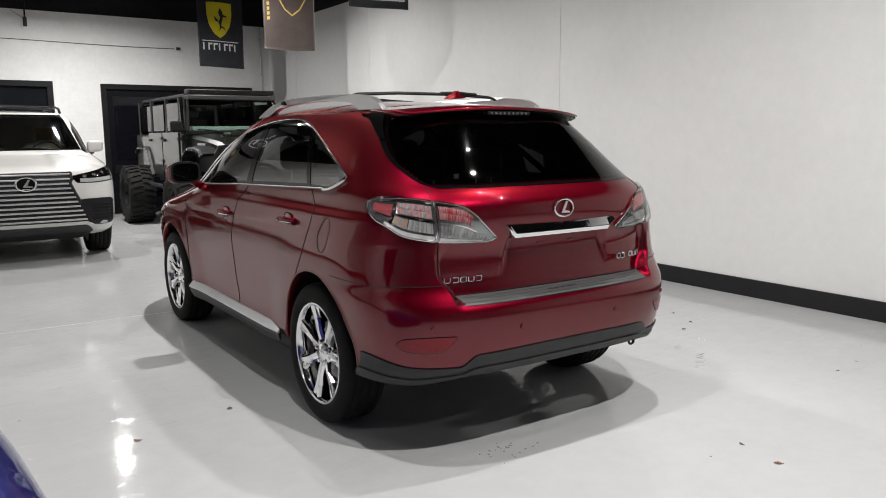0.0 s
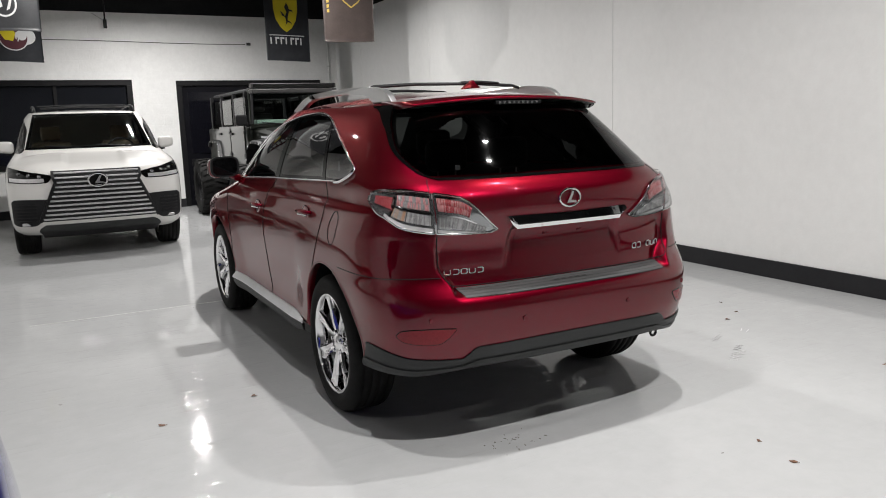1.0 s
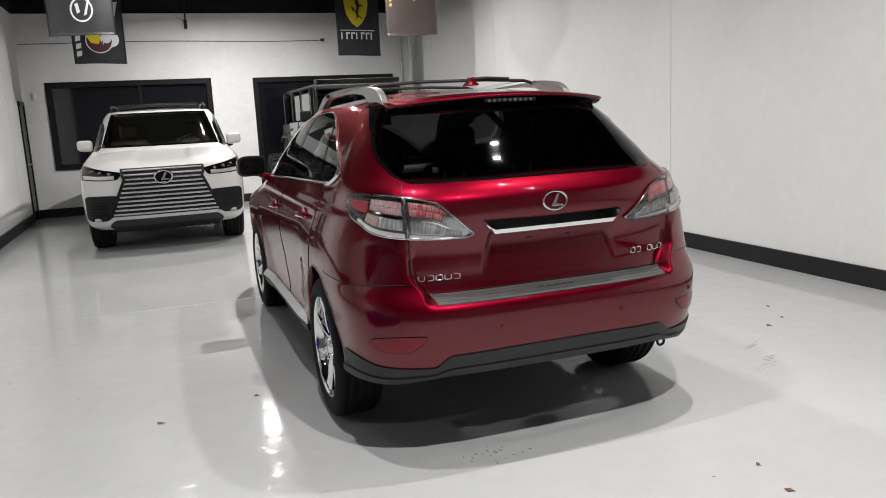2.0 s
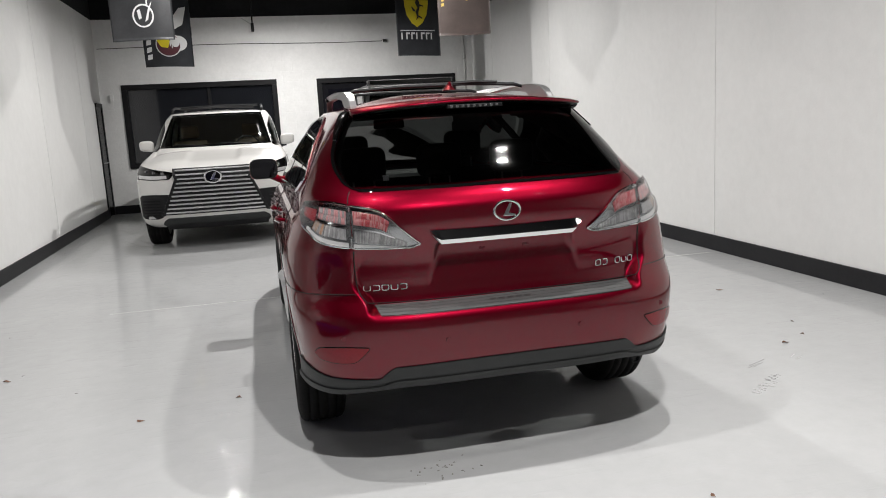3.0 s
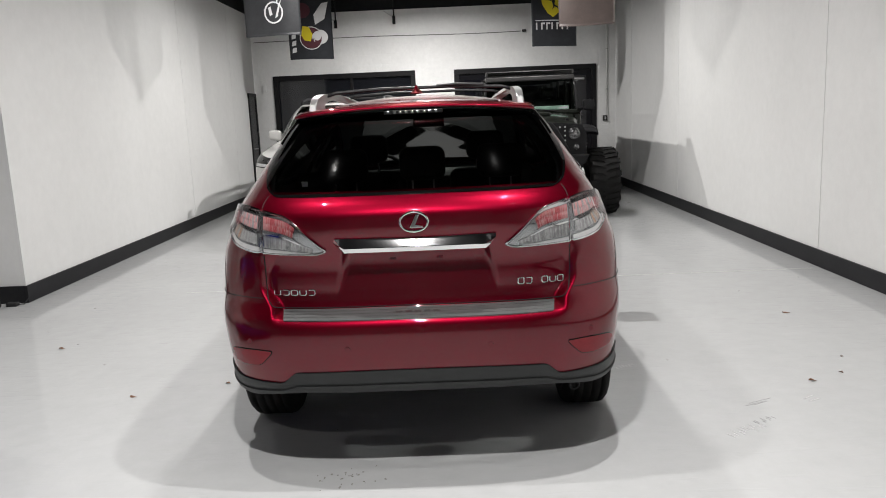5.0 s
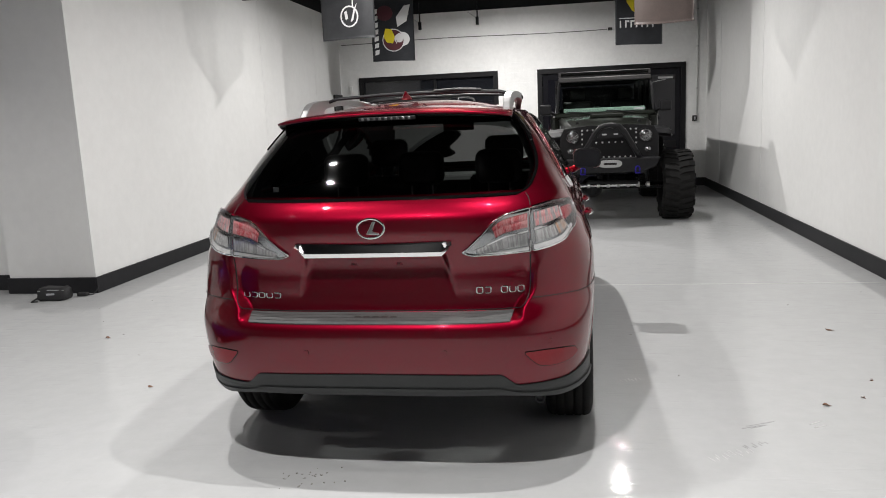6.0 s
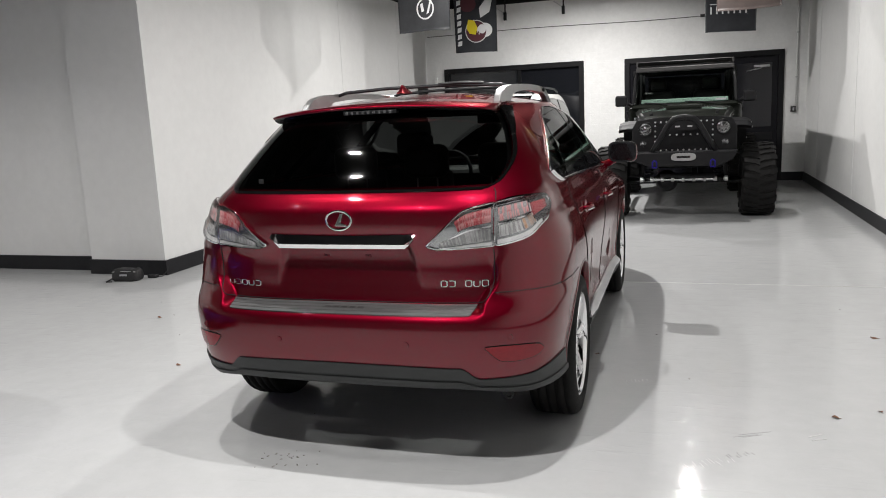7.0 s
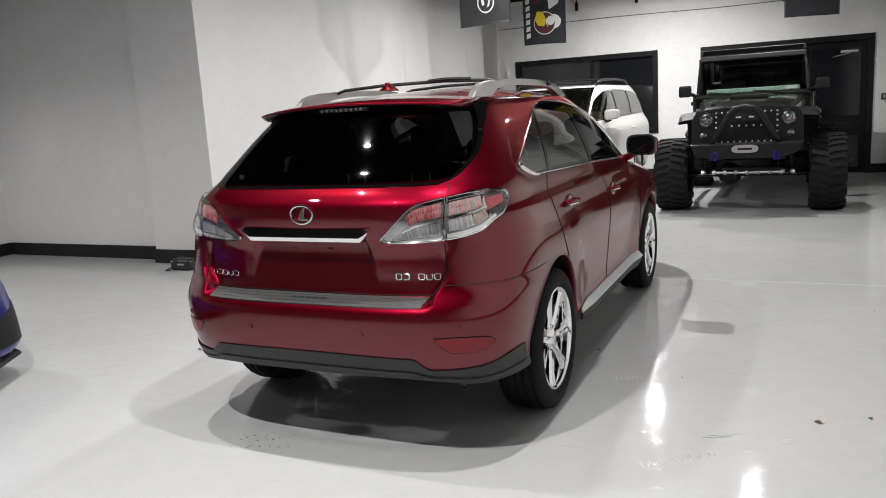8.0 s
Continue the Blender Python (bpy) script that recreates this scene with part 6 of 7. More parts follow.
    for x in (-0.075, 0.075):
        part("hoop_lamp", box(x - 0.03, x + 0.03, 0.763, 0.775, 1.235, 1.255, 0.004), M_SLAT, bump, "small bright lamp on the hoop")
    for x in np.linspace(-0.55, 0.55, 9):
        part("axle_clamp", lathe([(-0.02, 0.02), (-0.02, 0.036), (0.02, 0.036), (0.02, 0.02)], "x", 12, (float(x), 0.22, 0.52)), M_SATIN, car)
    fl = [(0.155 * math.copysign(abs(math.cos(t)) ** 0.6, math.cos(t)), 0.852 + 0.05 * math.copysign(abs(math.sin(t)) ** 0.7, math.sin(t))) for t in np.linspace(0, 2 * math.pi, 32, endpoint=False)]
    fair = part("winch_fairlead", slab(fl, 0.03, "y", 0.72, 0.008), M_SATIN, bump, "bare aluminium winch fairlead")
    part("fairlead_slot", box(-0.085, 0.085, 0.748, 0.753, 0.838, 0.866, 0.004), M_GAP, fair)
    # front axle, track rods, diff
    part("front_axle", tube([(-0.80, 0, 0.49), (-0.15, 0, 0.49), (0.80, 0, 0.49)], 0.05, 10), M_FRAME, car)
    part("differential", lathe([(-0.14, 0.02), (-0.10, 0.12), (0.06, 0.15), (0.14, 0.08), (0.16, 0.001)], "y", 24, (0.22, 0.05, 0.49)), M_FRAME, car, smooth=True)
    part("track_rod", tube([(-0.74, 0.22, 0.52), (0.74, 0.22, 0.52)], 0.026, 8), M_CHROME, car, "bare steel track rod", True)
    part("steering_damper", tube([(-0.40, 0.30, 0.56), (0.30, 0.30, 0.58)], 0.03, 8), M_FRAME, car)
    part("rear_axle", tube([(-0.80, -2.95, 0.49), (0.80, -2.95, 0.49)], 0.055, 10), M_FRAME, car)
    part("skid_plate", box(-0.35, 0.35, -2.2, -0.4, 0.62, 0.66, 0.01), M_TRIM, car)
    for x in (-0.38, 0.38):
        s = part("seat", box(x - 0.24, x + 0.24, -1.62, -1.45, 1.1, 1.72, 0.05, 3), M_SEAT, car)
        part("headrest", box(x - 0.12, x + 0.12, -1.60, -1.50, 1.74, 1.90, 0.04, 3), M_SEAT, s)
    part("dashboard", box(-0.66, 0.66, -1.0, -0.66, 1.25, 1.50, 0.04), M_SEAT, car)
    part("dash_mat", box(-0.60, 0.60, -0.90, -0.70, 1.545, 1.605, 0.008), M_DASHMAT, car, "pale teal dashboard mat")
    part("screen_sticker", box(-0.57, -0.43, -0.60, -0.594, 1.56, 1.585), M_STICKER, car)
    # lettering on the bonnet flank as a plain bar
    part("bonnet_mark", box(0.652, 0.658, -0.30, 0.05, 1.33, 1.36, 0.002), M_STICKER, bonnet)


M_DASHMAT = mat("pale_teal_mat", (0.62, 0.78, 0.74), 0.5)
M_HOOK = mat("blue_anodised", (0.03, 0.02, 0.30), 0.3, 0.8)
black_car()

# ---------------------------------------------------------------- fittings of the end wall
def opening_glass(name, x0, x1, z0, z1, frame, posts, label, category, sill):
    t = thing(name, label, category, pose(0, BACK, 0), kind="structure")
    for a, b, c, d, nm in ((x0, x1, z1 - frame, z1, "head"), (x0, x0 + frame, z0, z1 - frame, "jamb"), (x1 - frame, x1, z0, z1 - frame, "jamb")) + (((x0 + frame, x1 - frame, z0, z0 + frame, "sill"),) if sill else ()):
        part(nm, box(a, b, -0.025, 0.10, c, d, 0.006), M_FRAME, t)
    return t


win = opening_glass("window_1", WX0, WX1, WZ0, WZ1, 0.10, 2, "wide dark office window in a black frame", "window", True)
for a, b in ((WX0 + 0.10, 0.93), (0.99, WX1 - 0.10)):
    part("pane", box(a, b, 0.05, 0.058, WZ0 + 0.10, WZ1 - 0.10), M_OFFICE, win, "dark glass pane")
part("mullion", box(0.93, 0.99, 0.02, 0.09, WZ0 + 0.10, WZ1 - 0.10, 0.005), M_FRAME, win)
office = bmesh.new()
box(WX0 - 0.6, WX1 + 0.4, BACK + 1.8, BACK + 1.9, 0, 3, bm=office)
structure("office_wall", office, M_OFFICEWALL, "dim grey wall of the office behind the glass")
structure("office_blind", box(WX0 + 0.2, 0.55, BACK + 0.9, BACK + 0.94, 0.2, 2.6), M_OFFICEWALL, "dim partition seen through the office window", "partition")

door = opening_glass("door_1", DX0, DX1, 0, DZ1, 0.10, 1, "wide black double door in a black frame", "door", False)
for a, b, nm in ((DX0 + 0.10, 4.44, "door_leaf"), (4.45, DX1 - 0.10, "door_leaf")):
    leaf = part(nm, box(a, b, 0.03, 0.075, 0.01, DZ1 - 0.10, 0.004), M_DOOR, door, "glossy black door leaf")
    part("leaf_rail", box(a + 0.08, b - 0.08, 0.018, 0.03, 0.78, 0.92, 0.004), M_FRAME, leaf)
    part("leaf_panel", box(a + 0.10, b - 0.10, 0.020, 0.030, 1.02, DZ1 - 0.22, 0.006), M_DARKGLASS, leaf)
    part("kick_panel", box(a + 0.10, b - 0.10, 0.020, 0.030, 0.10, 0.68, 0.006), M_DARKGLASS, leaf)
part("door_closer", box(5.42, 5.70, -0.05, 0.01, 2.12, 2.17, 0.01), M_SATIN, door, "grey door closer with its arm")
part("closer_arm", tube([(5.56, -0.06, 2.11), (5.34, -0.16, 2.07), (5.30, -0.02, 2.06)], 0.010, 6), M_SATIN, door)

# side door close to the end wall
sd = thing("door_2", "narrow black door in the side wall beside the window", "door", pose(LEFT, 0, 0), kind="structure")
part("frame_post", box(-0.02, 0.025, 14.98, 15.05, 0, 2.12, 0.005), M_FRAME, sd)
part("frame_post", box(-0.02, 0.025, 15.50, 15.57, 0, 2.12, 0.005), M_FRAME, sd)
part("frame_head", box(-0.02, 0.025, 15.05, 15.50, 2.05, 2.12, 0.005), M_FRAME, sd)
part("door_leaf", box(-0.02, 0.012, 15.05, 15.50, 0.01, 2.05, 0.003), M_DOOR, sd)
part("door_handle", tube([(0.012, 15.12, 1.02), (0.06, 15.12, 1.02), (0.06, 15.24, 1.02)], 0.009, 8), M_SATIN, sd)

# conduit, switch, cable, clips
cond = thing("conduit", "thin white conduit down the end wall", "conduit", pose(6.16, BACK, 0))
part("pipe", tube([(0, -0.016, 1.37), (0, -0.016, TOP)], 0.013, 8), M_PIPE, cond, smooth=True)
for z in (1.9, 2.7, 3.4):
    part("pipe_clip", box(-0.022, 0.022, -0.034, 0.0, z, z + 0.02, 0.003), M_SATIN, cond)
sw = thing("light_switch", "grey surface-mounted light switch box", "light switch", pose(6.12, BACK, 1.33))
part("switch_box", box(-0.045, 0.045, -0.04, 0, -0.055, 0.055, 0.006), M_PLASTIC, sw)
part("rocker", box(-0.014, 0.014, -0.048, -0.04, -0.03, 0.03, 0.003), M_STICKER, sw)
cable = thing("wall_cable", "thin grey cable along the white end wall", "cable", pose(0, BACK, 3.14))
part("cable", tube([(x, -0.008, 0.014 * math.sin(x * 1.3) + 0.01 * (2.0 - x) * 0.2) for x in np.linspace(LEFT + 0.05, 4.46, 40)], 0.0065, 6), M_PLASTIC, cable, smooth=True)
jb = thing("junction_box", "small white junction box on the cable", "junction box", pose(4.50, BACK, 3.13))
part("box_body", box(-0.05, 0.05, -0.05, 0, -0.035, 0.035, 0.006), M_PIPE, jb)
part("box_lid", box(-0.042, 0.042, -0.056, -0.05, -0.028, 0.028, 0.003), M_PLASTIC, jb)
sensor = thing("wall_sensor", "small white box beside the side door", "sensor", pose(-0.82, BACK, 2.22))
part("sensor_body", box(-0.03, 0.03, -0.04, 0, -0.07, 0.07, 0.006), M_PIPE, sensor)

for x, y, z in ((0.73, 15.47, 3.33), (1.90, 15.47, 3.36)):
    h = thing("ceiling_hanger", "black threaded hanger with a clamp under the ceiling", "hanger", pose(x, y, z), "ceiling hangers")
    part("rod", tube([(0, 0, 0.08), (0.02, 0, HIGH - z)], 0.014, 8), M_FRAME, h)
    part("clamp", box(-0.03, 0.03, -0.03, 0.03, 0.0, 0.16, 0.008), M_FRAME, h)
    part("clamp_pin", tube([(-0.02, 0, 0.14), (-0.20, 0.08, 0.27)], 0.008, 6), M_SATIN, h)

# joints of the side walls
for nm, x, y in (("wall_joint_1", RIGHT, 6.76), ("wall_joint_2", RIGHT, 11.25), ("wall_joint_3", RIGHT, 14.2), ("wall_joint_4", LEFT, 11.3), ("wall_joint_5", LEFT, 13.9), ("wall_joint_6", RIGHT, 2.2)):
    s = -1 if x == RIGHT else 1
    structure(nm, box(min(x, x + s * 0.006), max(x, x + s * 0.006), y, y + 0.035, 0.171, TOP - 0.001, 0.002), M_WALL, "slim painted joint strip on the side wall", "joint strip")

# beams under the ceiling
for i, y in enumerate((-2.0, 4.2, 9.6, 13.3)):
    structure("beam_%d" % (i + 1), box(LEFT + 0.002, RIGHT - 0.002, y - 0.09, y + 0.09, HIGH - 0.28, HIGH), M_BLACK, "black painted ceiling beam", "beam")


# ---------------------------------------------------------------- banners
def banner(x, y, z, cloth, label, draw, width=0.84, drop=1.62, seed=0, shift=0.0):
    """A cloth banner that hangs from a rod: x of its left edge, z of its hem."""
    rnd = random.Random(seed)
    t = thing("banner", label, "banner", pose(x, y, z), "banners")
    top = drop
    ph, amp = rnd.uniform(0, 6), rnd.uniform(0.006, 0.010)

    def surf(u, v, off=0.0):
        w = 1 - 0.03 * (1 - v)
        return ((u - 0.5) * width * w + width / 2 + shift * (1 - v), amp * math.sin(u * 7 + ph + v * 1.5) * (1.2 - v) + 0.012 * (1 - v) * math.sin(3 * u + ph) + off, v * top + 0.012 * math.sin(u * 3.1 + ph) * (1 - v))
    def patch(name, outline, material, off, parent):
        """A flat print on the cloth: an outline of (across, up) in metres from the lower left corner."""
        bm = bmesh.new()
        fine = []
        for (a, b), (c, d) in zip(outline, outline[1:] + outline[:1]):
            k = max(1, int(math.hypot(c - a, d - b) / 0.05))
            fine += [(a + (c - a) * q / k, b + (d - b) * q / k) for q in range(k)]
        outline = fine
        for o in (off, off + math.copysign(0.003, off)):
            vs = [bm.verts.new(surf(a / width, b / top, o)) for a, b in outline]
            bm.faces.new(vs)
        n = len(outline)
        bm.verts.ensure_lookup_table()
        for i in range(n):
            j = (i + 1) % n
            bm.faces.new((bm.verts[i], bm.verts[j], bm.verts[n + j], bm.verts[n + i]))
        bmesh.ops.recalc_face_normals(bm, faces=bm.faces[:])
        bmesh.ops.triangulate(bm, faces=bm.faces[:])
        return part(name, bm, material, parent)
    bm = bmesh.new()
    n, m = 28, 36
    sheets = []
    for off in (-0.002, 0.002):
        sheets.append([[bm.verts.new(surf(i / n, j / m, off)) for i in range(n + 1)] for j in range(m + 1)])
    for k, g in enumerate(sheets):
        for j in range(m):
            for i in range(n):
                q = (g[j][i], g[j][i + 1], g[j + 1][i + 1], g[j + 1][i])
                bm.faces.new(q if k == 0 else q[::-1])
    for j in range(m):
        for i in (0, n):
            bm.faces.new((sheets[0][j][i], sheets[0][j + 1][i], sheets[1][j + 1][i], sheets[1][j][i]))
    for i in range(n):
        for j in (0, m):
            bm.faces.new((sheets[0][j][i], sheets[0][j][i + 1], sheets[1][j][i + 1], sheets[1][j][i]))
    c = part("cloth", bm, cloth, t, smooth=True)
    part("rod", tube([(-0.04, 0, top), (width + 0.04, 0, top)], 0.012, 8), M_FRAME, t)
    for xx in (0.08, width - 0.08):
        part("cord", tube([(xx, 0, top), (xx, 0, HIGH - z)], 0.004, 6), M_FRAME, t)
    draw(lambda nm, o, mm, off=-0.006: patch(nm, o, mm, off, c))
    return t


def oval(cx, cz, rx, rz, n=24, a0=0, a1=2 * math.pi):
    return [(cx + rx * math.cos(t), cz + rz * math.sin(t)) for t in np.linspace(a0, a1, n, endpoint=a1 - a0 < 6.2)]


def shield(cx, z0, z1, w):
    return [(cx, z0), (cx + w * 0.22, z0 + (z1 - z0) * 0.12), (cx + w * 0.42, z0 + (z1 - z0) * 0.36), (cx + w * 0.5, z0 + (z1 - z0) * 0.66), (cx + w * 0.5, z1), (cx + w * 0.2, z1 + 0.01), (cx - w * 0.2, z1 + 0.01), (cx - w * 0.5, z1), (cx - w * 0.5, z0 + (z1 - z0) * 0.66), (cx - w * 0.42, z0 + (z1 - z0) * 0.36), (cx - w * 0.22, z0 + (z1 - z0) * 0.12)]


def strip_loop(outline, w):
    """The outline as a closed band of width w."""
    n = len(outline)
    cx, cz = sum(p[0] for p in outline) / n, sum(p[1] for p in outline) / n
    for i in range(n):
        j = (i + 1) % n
        (a, b), (c, d) = outline[i], outline[j]
        k = 1 - w / max(0.02, math.hypot(a - cx, b - cz))
        q = 1 - w / max(0.02, math.hypot(c - cx, d - cz))
        yield [(a, b), (c, d), (cx + (c - cx) * q, cz + (d - cz) * q), (cx + (a - cx) * k, cz + (b - cz) * k)]


def yellow_shield(p):
    p("shield", shield(0.40, 0.52, 1.14, 0.46), M_YELLOW)
    # plain dark emblem
    p("emblem", [(0.38, 0.64), (0.41, 0.72), (0.38, 0.80), (0.42, 0.88), (0.38, 0.97), (0.42, 1.06), (0.46, 0.98), (0.47, 0.90), (0.44, 0.80), (0.43, 0.70)], M_INK, -0.010)
    p("emblem_limb", [(0.46, 0.94), (0.53, 0.92), (0.54, 0.88), (0.52, 0.90), (0.46, 0.90)], M_INK, -0.010)
    p("emblem_limb", [(0.40, 0.76), (0.50, 0.70), (0.51, 0.66), (0.48, 0.69), (0.40, 0.72)], M_INK, -0.010)
    p("emblem_tail", [(0.38, 0.80), (0.33, 0.82), (0.30, 0.90), (0.33, 0.88), (0.37, 0.84)], M_INK, -0.010)
    p("line", [(0.07, 0.455), (0.74, 0.455), (0.74, 0.47), (0.07, 0.47)], M_CLOTHWHITE)
    for i in range(7):
        x = 0.08 + i * 0.096
        p("word_bar", [(x, 0.30), (x + 0.026, 0.30), (x + 0.026, 0.425), (x, 0.425)], M_CLOTHWHITE)
        if i % 3:
            p("word_bar", [(x + 0.026, 0.395), (x + 0.075, 0.395), (x + 0.075, 0.425), (x + 0.026, 0.425)], M_CLOTHWHITE)


def gold_shield(p):
    for q in strip_loop(shield(0.47, 0.50, 1.25, 0.58), 0.022):
        p("shield_edge", q, M_GOLD)
    p("emblem", oval(0.47, 0.88, 0.10, 0.11), M_GOLD)
    for i in range(6):
        z = 0.42 + i * 0.07
        p("word_bar", [(0.06, z), (0.10, z + 0.01), (0.10, z + 0.055), (0.06, z + 0.045)], M_GOLD)


def ring_mark(p):
    for q in strip_loop(oval(0.44, 0.33, 0.145, 0.16, 20), 0.022):
        p("mark_edge", q, M_CLOTHWHITE)
    p("mark_stroke", [(0.36, 0.40), (0.40, 0.42), (0.42, 0.30), (0.38, 0.28)], M_CLOTHWHITE)
    p("mark_stroke", [(0.46, 0.25), (0.50, 0.27), (0.54, 0.42), (0.57, 0.52), (0.52, 0.44)], M_CLOTHWHITE)
    p("mark_top", [(0.49, 0.46), (0.51, 0.46), (0.52, 0.75), (0.50, 0.75)], M_CLOTHWHITE)


def patch_marks(p):
    """Plain shapes in the colours of the print."""
    p("white_shape", oval(0.60, 0.40, 0.15, 0.13), M_CLOTHWHITE)
    p("dark_shape", oval(0.43, 0.38, 0.20, 0.19), M_MAROON, -0.0075)
    p("yellow_shape", [(0.24, 0.44), (0.30, 0.34), (0.42, 0.32), (0.46, 0.44), (0.40, 0.58), (0.28, 0.60)], M_YELLOW, -0.011)
    p("white_spot", oval(0.55, 0.42, 0.075, 0.085), M_CLOTHWHITE, -0.011)
    p("white_wing", [(0.52, 0.62), (0.70, 0.72), (0.78, 1.02), (0.66, 1.0), (0.50, 0.80)], M_CLOTHWHITE)
    p("maroon_shape", oval(0.28, 0.88, 0.16, 0.14), M_MAROON)
    for q in strip_loop(oval(0.43, 0.38, 0.22, 0.21, 22), 0.016):
        p("outline", q, M_CLOTHWHITE, -0.0095)
    for i in range(7):
        z = 0.12 + i * 0.125
        p("word_bar", [(0.05, z), (0.13, z + 0.015), (0.14, z + 0.10), (0.06, z + 0.085)], M_CLOTHWHITE)


def framed_word(p):
    for q in ([(0.09, 0.09), (0.78, 0.09), (0.78, 0.105), (0.09, 0.105)], [(0.09, 0.105), (0.105, 0.105), (0.105, 0.6), (0.09, 0.6)], [(0.765, 0.105), (0.78, 0.105), (0.78, 0.6), (0.765, 0.6)]):
        p("frame_line", q, M_CLOTHWHITE)
    for i in range(4):
        p("word_bar", [(0.20 + i * 0.13, 0.16), (0.29 + i * 0.13, 0.16), (0.29 + i * 0.13, 0.26), (0.20 + i * 0.13, 0.26)], M_CLOTHWHITE)


def plain_mark(p):
    p("mark", oval(0.42, 0.9, 0.2, 0.2), M_CLOTHWHITE)


banner(0.0, 14.28, 2.655, M_CLOTH, "black banner with yellow, white and maroon printed shapes", patch_marks, seed=1)
banner(-0.03, 11.33, 2.79, M_CLOTHGREY, "charcoal banner with a white ring-shaped mark", ring_mark, seed=2)
banner(-0.02, 8.30, 2.96, M_CLOTHTAUPE, "grey-beige banner hanging near the side wall", plain_mark, seed=3)
banner(4.51, 14.28, 2.70, M_CLOTH, "black banner with a yellow shield and white bars", yellow_shield, seed=4)
banner(4.58, 11.29, 2.745, M_CLOTHTAUPE, "brown-grey satin banner with a gold shield outline", gold_shield, seed=5)
banner(4.45, 8.30, 2.94, M_CLOTH, "black banner with a white frame line", framed_word, seed=6)


# ---------------------------------------------------------------- bag by the wall end
bag = thing("tool_bag", "small black zipped bag on the floor by the wall", "bag", pose(-1.30, 6.26, 0, 0, 0, 8))
bm = box(-0.5, 0.5, -0.5, 0.5, 0, 1, 0.22, 4)
for v in bm.verts:
    k = v.co.z
    v.co = Vector((v.co.x * (0.30 - 0.02 * k), v.co.y * 0.18 * (1 - 0.15 * k), k * 0.125 + 0.006 * math.sin(v.co.x * 40)))
part("bag_body", bm, M_BAG, bag, smooth=True)
part("zip", tube([(-0.13, -0.07, 0.10), (0, -0.075, 0.108), (0.13, -0.07, 0.10)], 0.004, 6), M_SATIN, bag)
part("strap", tube([(-0.12, -0.10, 0.006), (-0.17, -0.12, 0.008), (-0.14, -0.06, 0.03)], 0.008, 6), M_BAG, bag)
part("tag", box(-0.04, 0.04, -0.088, -0.082, 0.06, 0.078, 0.002), M_STICKER, bag)
plug = thing("power_adapter", "black power adapter with a short cable", "power adapter", pose(-1.10, 6.40, 0))
part("adapter_body", box(-0.05, 0.05, -0.03, 0.03, 0, 0.035, 0.008), M_BAG, plug)
part("cable", tube([(0.05, 0, 0.015), (0.09, 0.03, 0.01), (0.10, 0.10, 0.05), (0.08, 0.16, 0.10)], 0.005, 6), M_BAG, plug)

# ---------------------------------------------------------------- the blue coupe beside the walk
BLUE = Shell(
    smooth_curve((0.16, 0.86), (0.24, 0.92), (0.45, 0.94), (0.62, 0.93), (0.74, 0.88), (0.82, 0.80), (0.92, 0.70), (1.05, 0.62), (1.20, 0.50)),
    smooth_curve((0.16, -4.35), (0.60, -4.42), (0.82, -4.36), (1.0, -3.6), (1.20, -2.6)),
    smooth_curve((0.16, -0.02), (0.22, 0.03), (0.32, 0.02), (0.48, 0.0), (0.58, -0.02), (0.66, -0.09), (0.74, -0.30), (0.82, -0.95), (0.92, -1.40), (1.05, -1.75), (1.20, -2.2)),
    smooth_curve((0.16, 0.5), (1.2, 0.5)), smooth_curve((0.16, 0.50), (0.6, 0.60), (1.2, 0.6)),
    smooth_curve((0.16, 3.5), (1.2, 3.0)), smooth_curve((0.16, 3.6), (0.6, 3.2), (1.2, 2.6)))


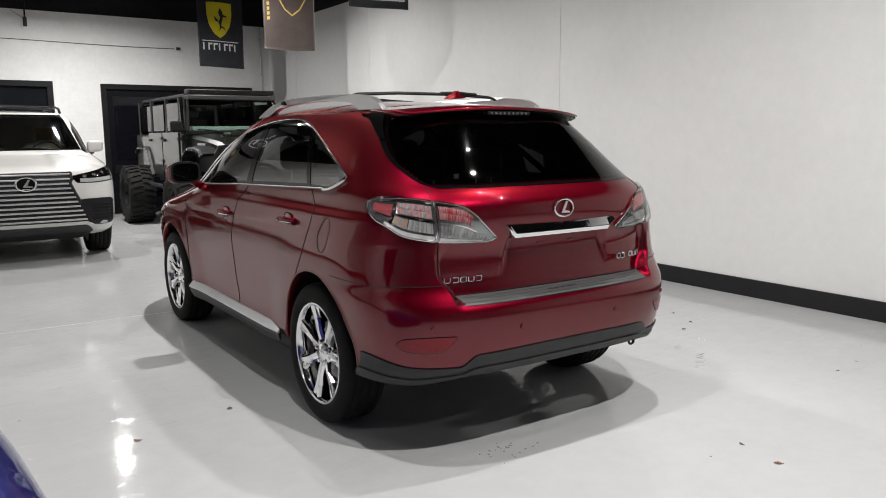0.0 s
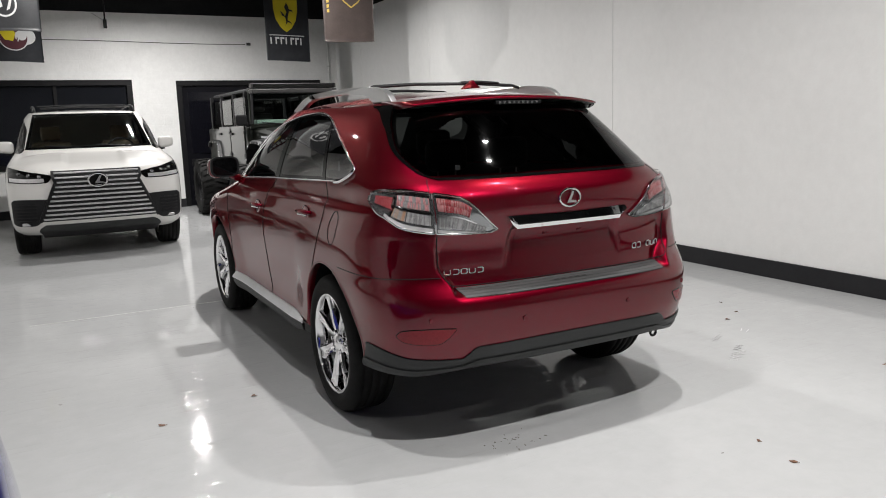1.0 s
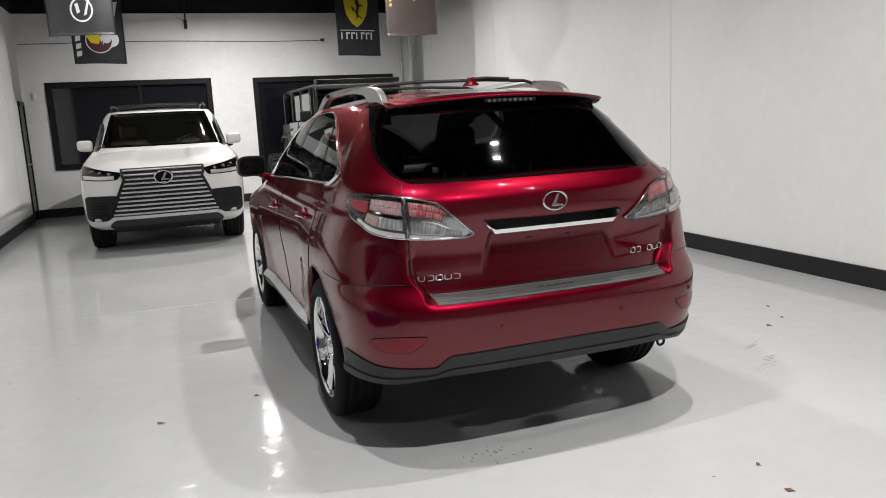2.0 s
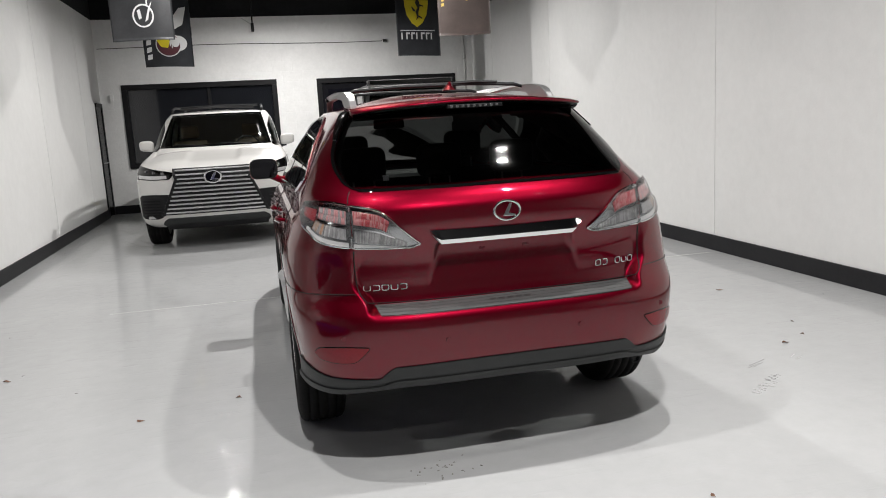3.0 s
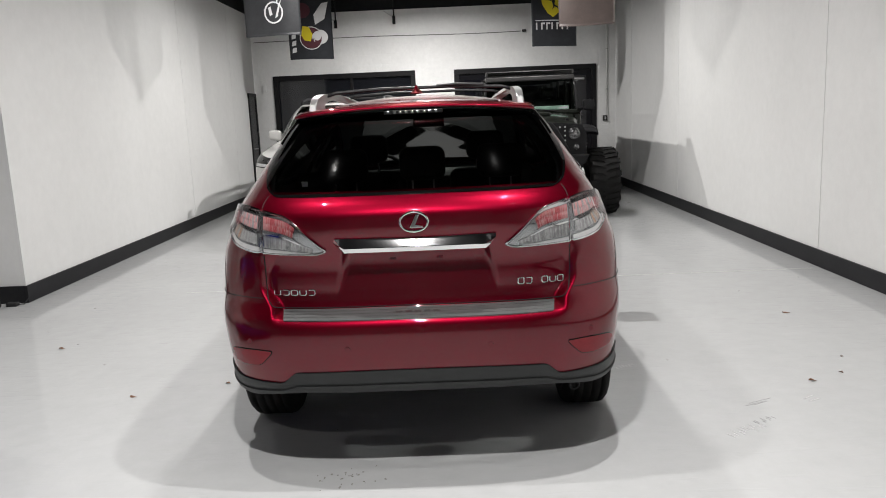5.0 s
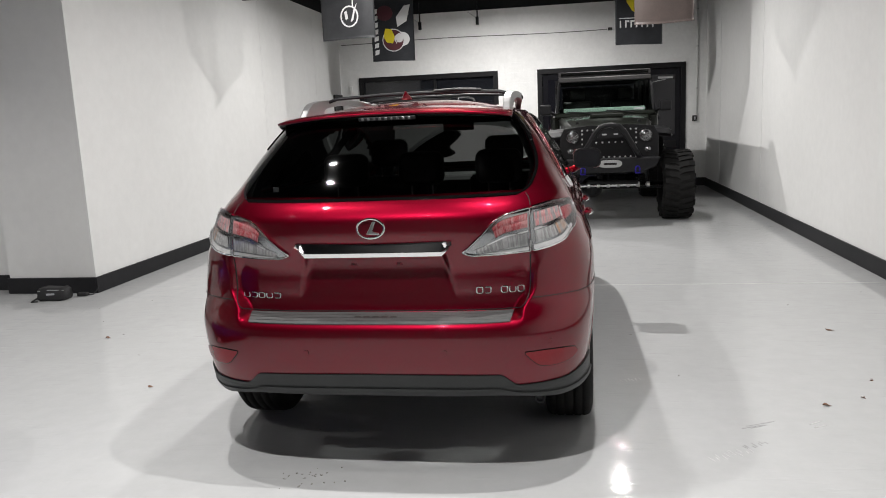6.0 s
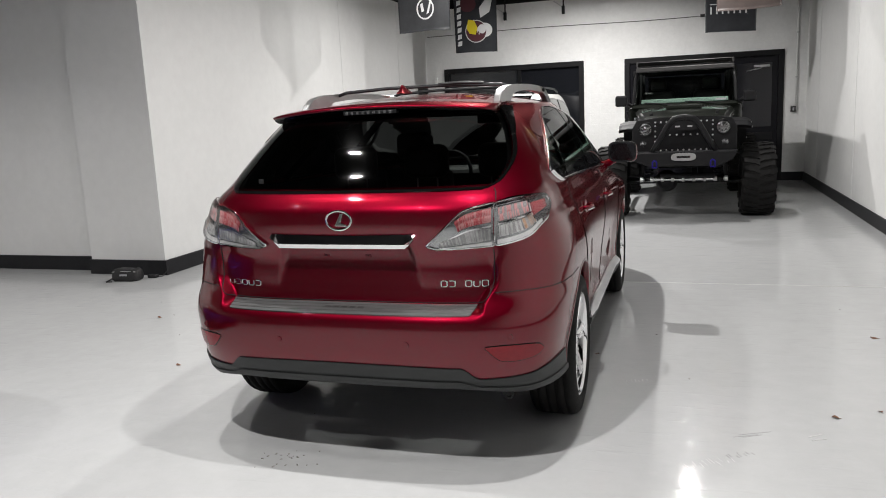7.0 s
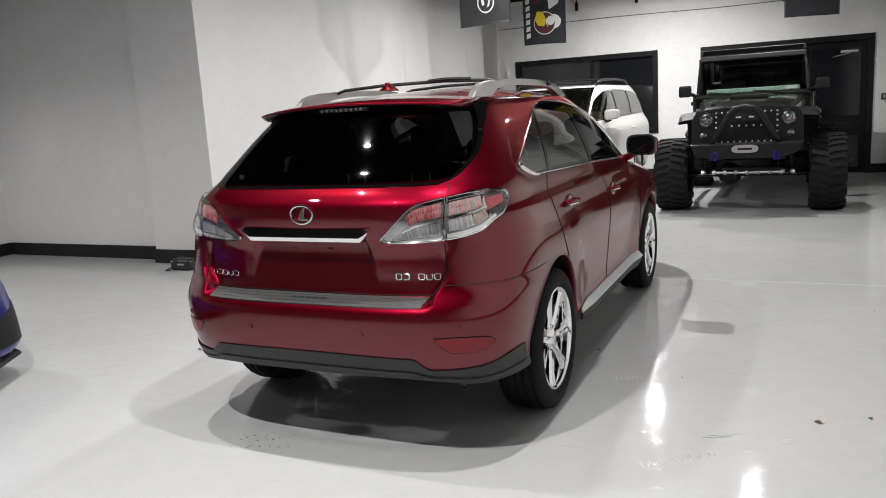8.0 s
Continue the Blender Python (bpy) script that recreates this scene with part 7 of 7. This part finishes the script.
def blue_car():
    car = thing("blue_coupe", "glossy deep blue low coupe parked across the room", "car", pose(0.465, 2.20, 0, 0, 0, -85) @ Matrix.Diagonal((1.20, 1.20, 1.10, 1)))
    zs = np.unique(np.concatenate([np.linspace(0.16, 0.62, 24), np.linspace(0.63, 1.20, 40)]))
    P = BLUE.grid(zs, 24, 90, 60)
    C = (P[:-1, :-1] + P[1:, :-1] + P[:-1, 1:] + P[1:, 1:]) / 4
    X, Y, Z = C[..., 0], C[..., 1], C[..., 2]
    label = np.full(C.shape[:2], "body_shell", dtype=object)
    label[(Y > -0.75) & (Z < 0.60)] = "front_bumper"
    label[(Z > 0.84) & (Z < 1.17)] = "glasshouse"
    for hy in (-0.95, -3.55):
        label[(np.hypot(Y - hy, Z - 0.33) < 0.37) & (X > 0.6)] = ""
    for (lab, side), (vs, fs, ns) in pieces_of_grid(P, grid_normals(P), label).items():
        part(lab, mesh_from(lab, vs, fs, ns, M_FRIT if lab == "glasshouse" else M_BLUE), None, car)
    R = []
    for k in range(9):
        q = 1 - k / 8
        r = P[-1].copy()
        r[:, 0] *= q
        r[:, 1] = -2.4 + (r[:, 1] + 2.4) * q
        r[:, 2] = 1.20 + 0.03 * (1 - q * q)
        R.append(r)
    R = np.array(R)
    for (lab, side), (vs, fs, ns) in pieces_of_grid(R, grid_normals(R), np.full((8, R.shape[1] - 1), "roof", dtype=object)).items():
        part(lab, mesh_from(lab, vs, fs, ns, M_BLUE), None, car)
    def fpt(u, z):
        return np.stack([u, BLUE.front_y(u, z), z], -1)
    for side in (1, -1):
        us = np.linspace(0.90, 0.60, 16)
        intake = sheet("side_intake", band(fpt, us, lambda u: 0.24 + 0 * u, lambda u: 0.46 - 0.08 * (0.9 - u) / 0.3, 8), M_TRIM, car, 0.004, 0.02, side, "black intake in the blue bumper")
        sheet("head_lamp", band(fpt, np.linspace(0.88, 0.58, 14), lambda u: 0.60 + 0 * u, lambda u: 0.665 + 0 * u, 6), M_SMOKE, car, 0.005, 0.01, side, "smoked head lamp")
        part("splitter_blade", tube([(side * 0.93, -0.50, 0.17), (side * 0.80, -0.12, 0.16), (side * 0.5, 0.02, 0.155)], 0.02, 8, flat=0.5), M_TRIM, car)
        for hy in (-0.95, -3.55):
            wheel(car, (side * 0.80, hy, 0.33), side, 0.33, 0.245, 0.245, 5, M_FRAME, label="black spoked wheel")
            part("wheel_liner", lathe([(side * 0.62, 0.37), (side * 0.90, 0.372)], "x", 40, (0, hy, 0.33)), M_TRIM, car)
    part("splitter", tube([(-0.5, 0.02, 0.155), (0, 0.05, 0.155), (0.5, 0.02, 0.155)], 0.02, 8, flat=0.5), M_TRIM, car)
    part("underbody", box(-0.6, 0.6, -4.2, -0.1, 0.14, 0.2, 0.02), M_TRIM, car)


blue_car()


# ---------------------------------------------------------------- leaves and scuffs on the floor
def leaf(x, y, size, turn, seed):
    rnd = random.Random(seed)
    ob = bmesh.new()
    n = 9
    rows = []
    for i in range(n):
        t = i / (n - 1)
        w = size * 0.42 * math.sin(math.pi * min(1, t * 0.92 + 0.06)) * (1 + rnd.uniform(-0.2, 0.2))
        lift = size * (0.10 + 0.22 * math.sin(t * 3 + seed))
        rows.append([(w * k, size * (t - 0.5), max(0.002, lift * (0.4 + 0.6 * abs(k)))) for k in (-1, -0.45, 0, 0.45, 1)])
    low = [[ob.verts.new(p) for p in r] for r in rows]
    high = [[ob.verts.new((p[0], p[1], p[2] + 0.0012)) for p in r] for r in rows]
    for g in (low, high):
        for a, b in zip(g, g[1:]):
            for k in range(4):
                ob.faces.new((a[k], a[k + 1], b[k + 1], b[k]))
    t = thing("dry_leaf", "small curled brown dry leaf on the grey floor", "leaf", pose(x, y, 0, 0, 0, turn), "leaves on the floor")
    bl = part("blade", ob, M_LEAF, t)
    part("stalk", tube([(0, -size * 0.5, 0.004), (size * 0.04, -size * 0.75, 0.003)], 0.0012, 5), M_LEAF, t)
    return bl


LEAVES = [(3.33, 2.01, 0.034, 30), (1.02, 3.93, 0.034, 70), (3.38, 2.23, 0.020, 10), (4.90, 3.78, 0.034, 80), (5.12, 3.90, 0.026, 20), (4.85, 2.58, 0.020, 50),
          (5.14, 2.62, 0.016, 0), (5.36, 5.19, 0.042, 65), (5.26, 4.17, 0.022, 130), (0.07, 4.97, 0.036, 85), (1.53, 4.10, 0.028, 75), (3.67, 4.59, 0.026, 85)]
for i, (x, y, size, turn) in enumerate(LEAVES):
    leaf(x, y, size, turn, i + 3)


def flake(x, y, size, turn, seed):
    rnd = random.Random(seed)
    n = 7
    t = thing("paint_flake", "tiny dark scuff flake lying on the floor", "flake", pose(x, y, 0.0, 0, 0, turn), "flakes on the floor")
    part("flake", slab([(size * rnd.uniform(0.3, 0.6) * math.cos(a), size * rnd.uniform(0.15, 0.35) * math.sin(a)) for a in np.linspace(0, 2 * math.pi, n, endpoint=False)], 0.002, "z", 0.0), M_STAIN, t)


def tread_print(x, y, turn, ticks, pitch, length, material, seed):
    """Short parallel rubber ticks left by a tyre."""
    rnd = random.Random(seed)
    t = thing("tread_print", "faint grey tyre print on the floor" if material is M_SCUFF else "faint pale tyre print on the floor", "tyre print", pose(x, y, 0.0, 0, 0, turn), "tyre prints on the floor")
    for k in range(ticks):
        a, n, w = (k - ticks / 2) * pitch + rnd.uniform(-0.2, 0.2) * pitch, length * rnd.uniform(0.5, 1.0), rnd.uniform(0.0014, 0.003)
        o, lean = rnd.uniform(-0.3, 0.3) * length, rnd.uniform(-0.1, 0.1) * length
        part("tick", slab([(a - w, o - n / 2), (a + w * 0.6, o - n * 0.45), (a + lean + w, o + n / 2), (a + lean - w * 0.4, o + n * 0.42)], 0.0014, "z", 0.0), material, t)


rnd = random.Random(11)
for i in range(26):
    flake(2.40 + rnd.gauss(0, 0.06), 2.80 + rnd.gauss(0, 0.07), rnd.uniform(0.006, 0.018), rnd.uniform(0, 180), i)
for i in range(40):
    flake(rnd.uniform(-0.8, 6.1), rnd.uniform(1.2, 9.0), rnd.uniform(0.008, 0.02), rnd.uniform(0, 180), 100 + i)
tread_print(4.31, 3.17, 30, 11, 0.021, 0.055, M_PALE, 301)
tread_print(4.44, 3.28, 30, 7, 0.020, 0.045, M_SCUFF, 302)
tread_print(4.48, 3.49, -60, 3, 0.012, 0.16, M_SCUFF, 303)
tread_print(4.80, 3.52, -58, 2, 0.030, 0.11, M_PALE, 304)
tread_print(3.95, 4.15, 20, 6, 0.022, 0.05, M_PALE, 305)
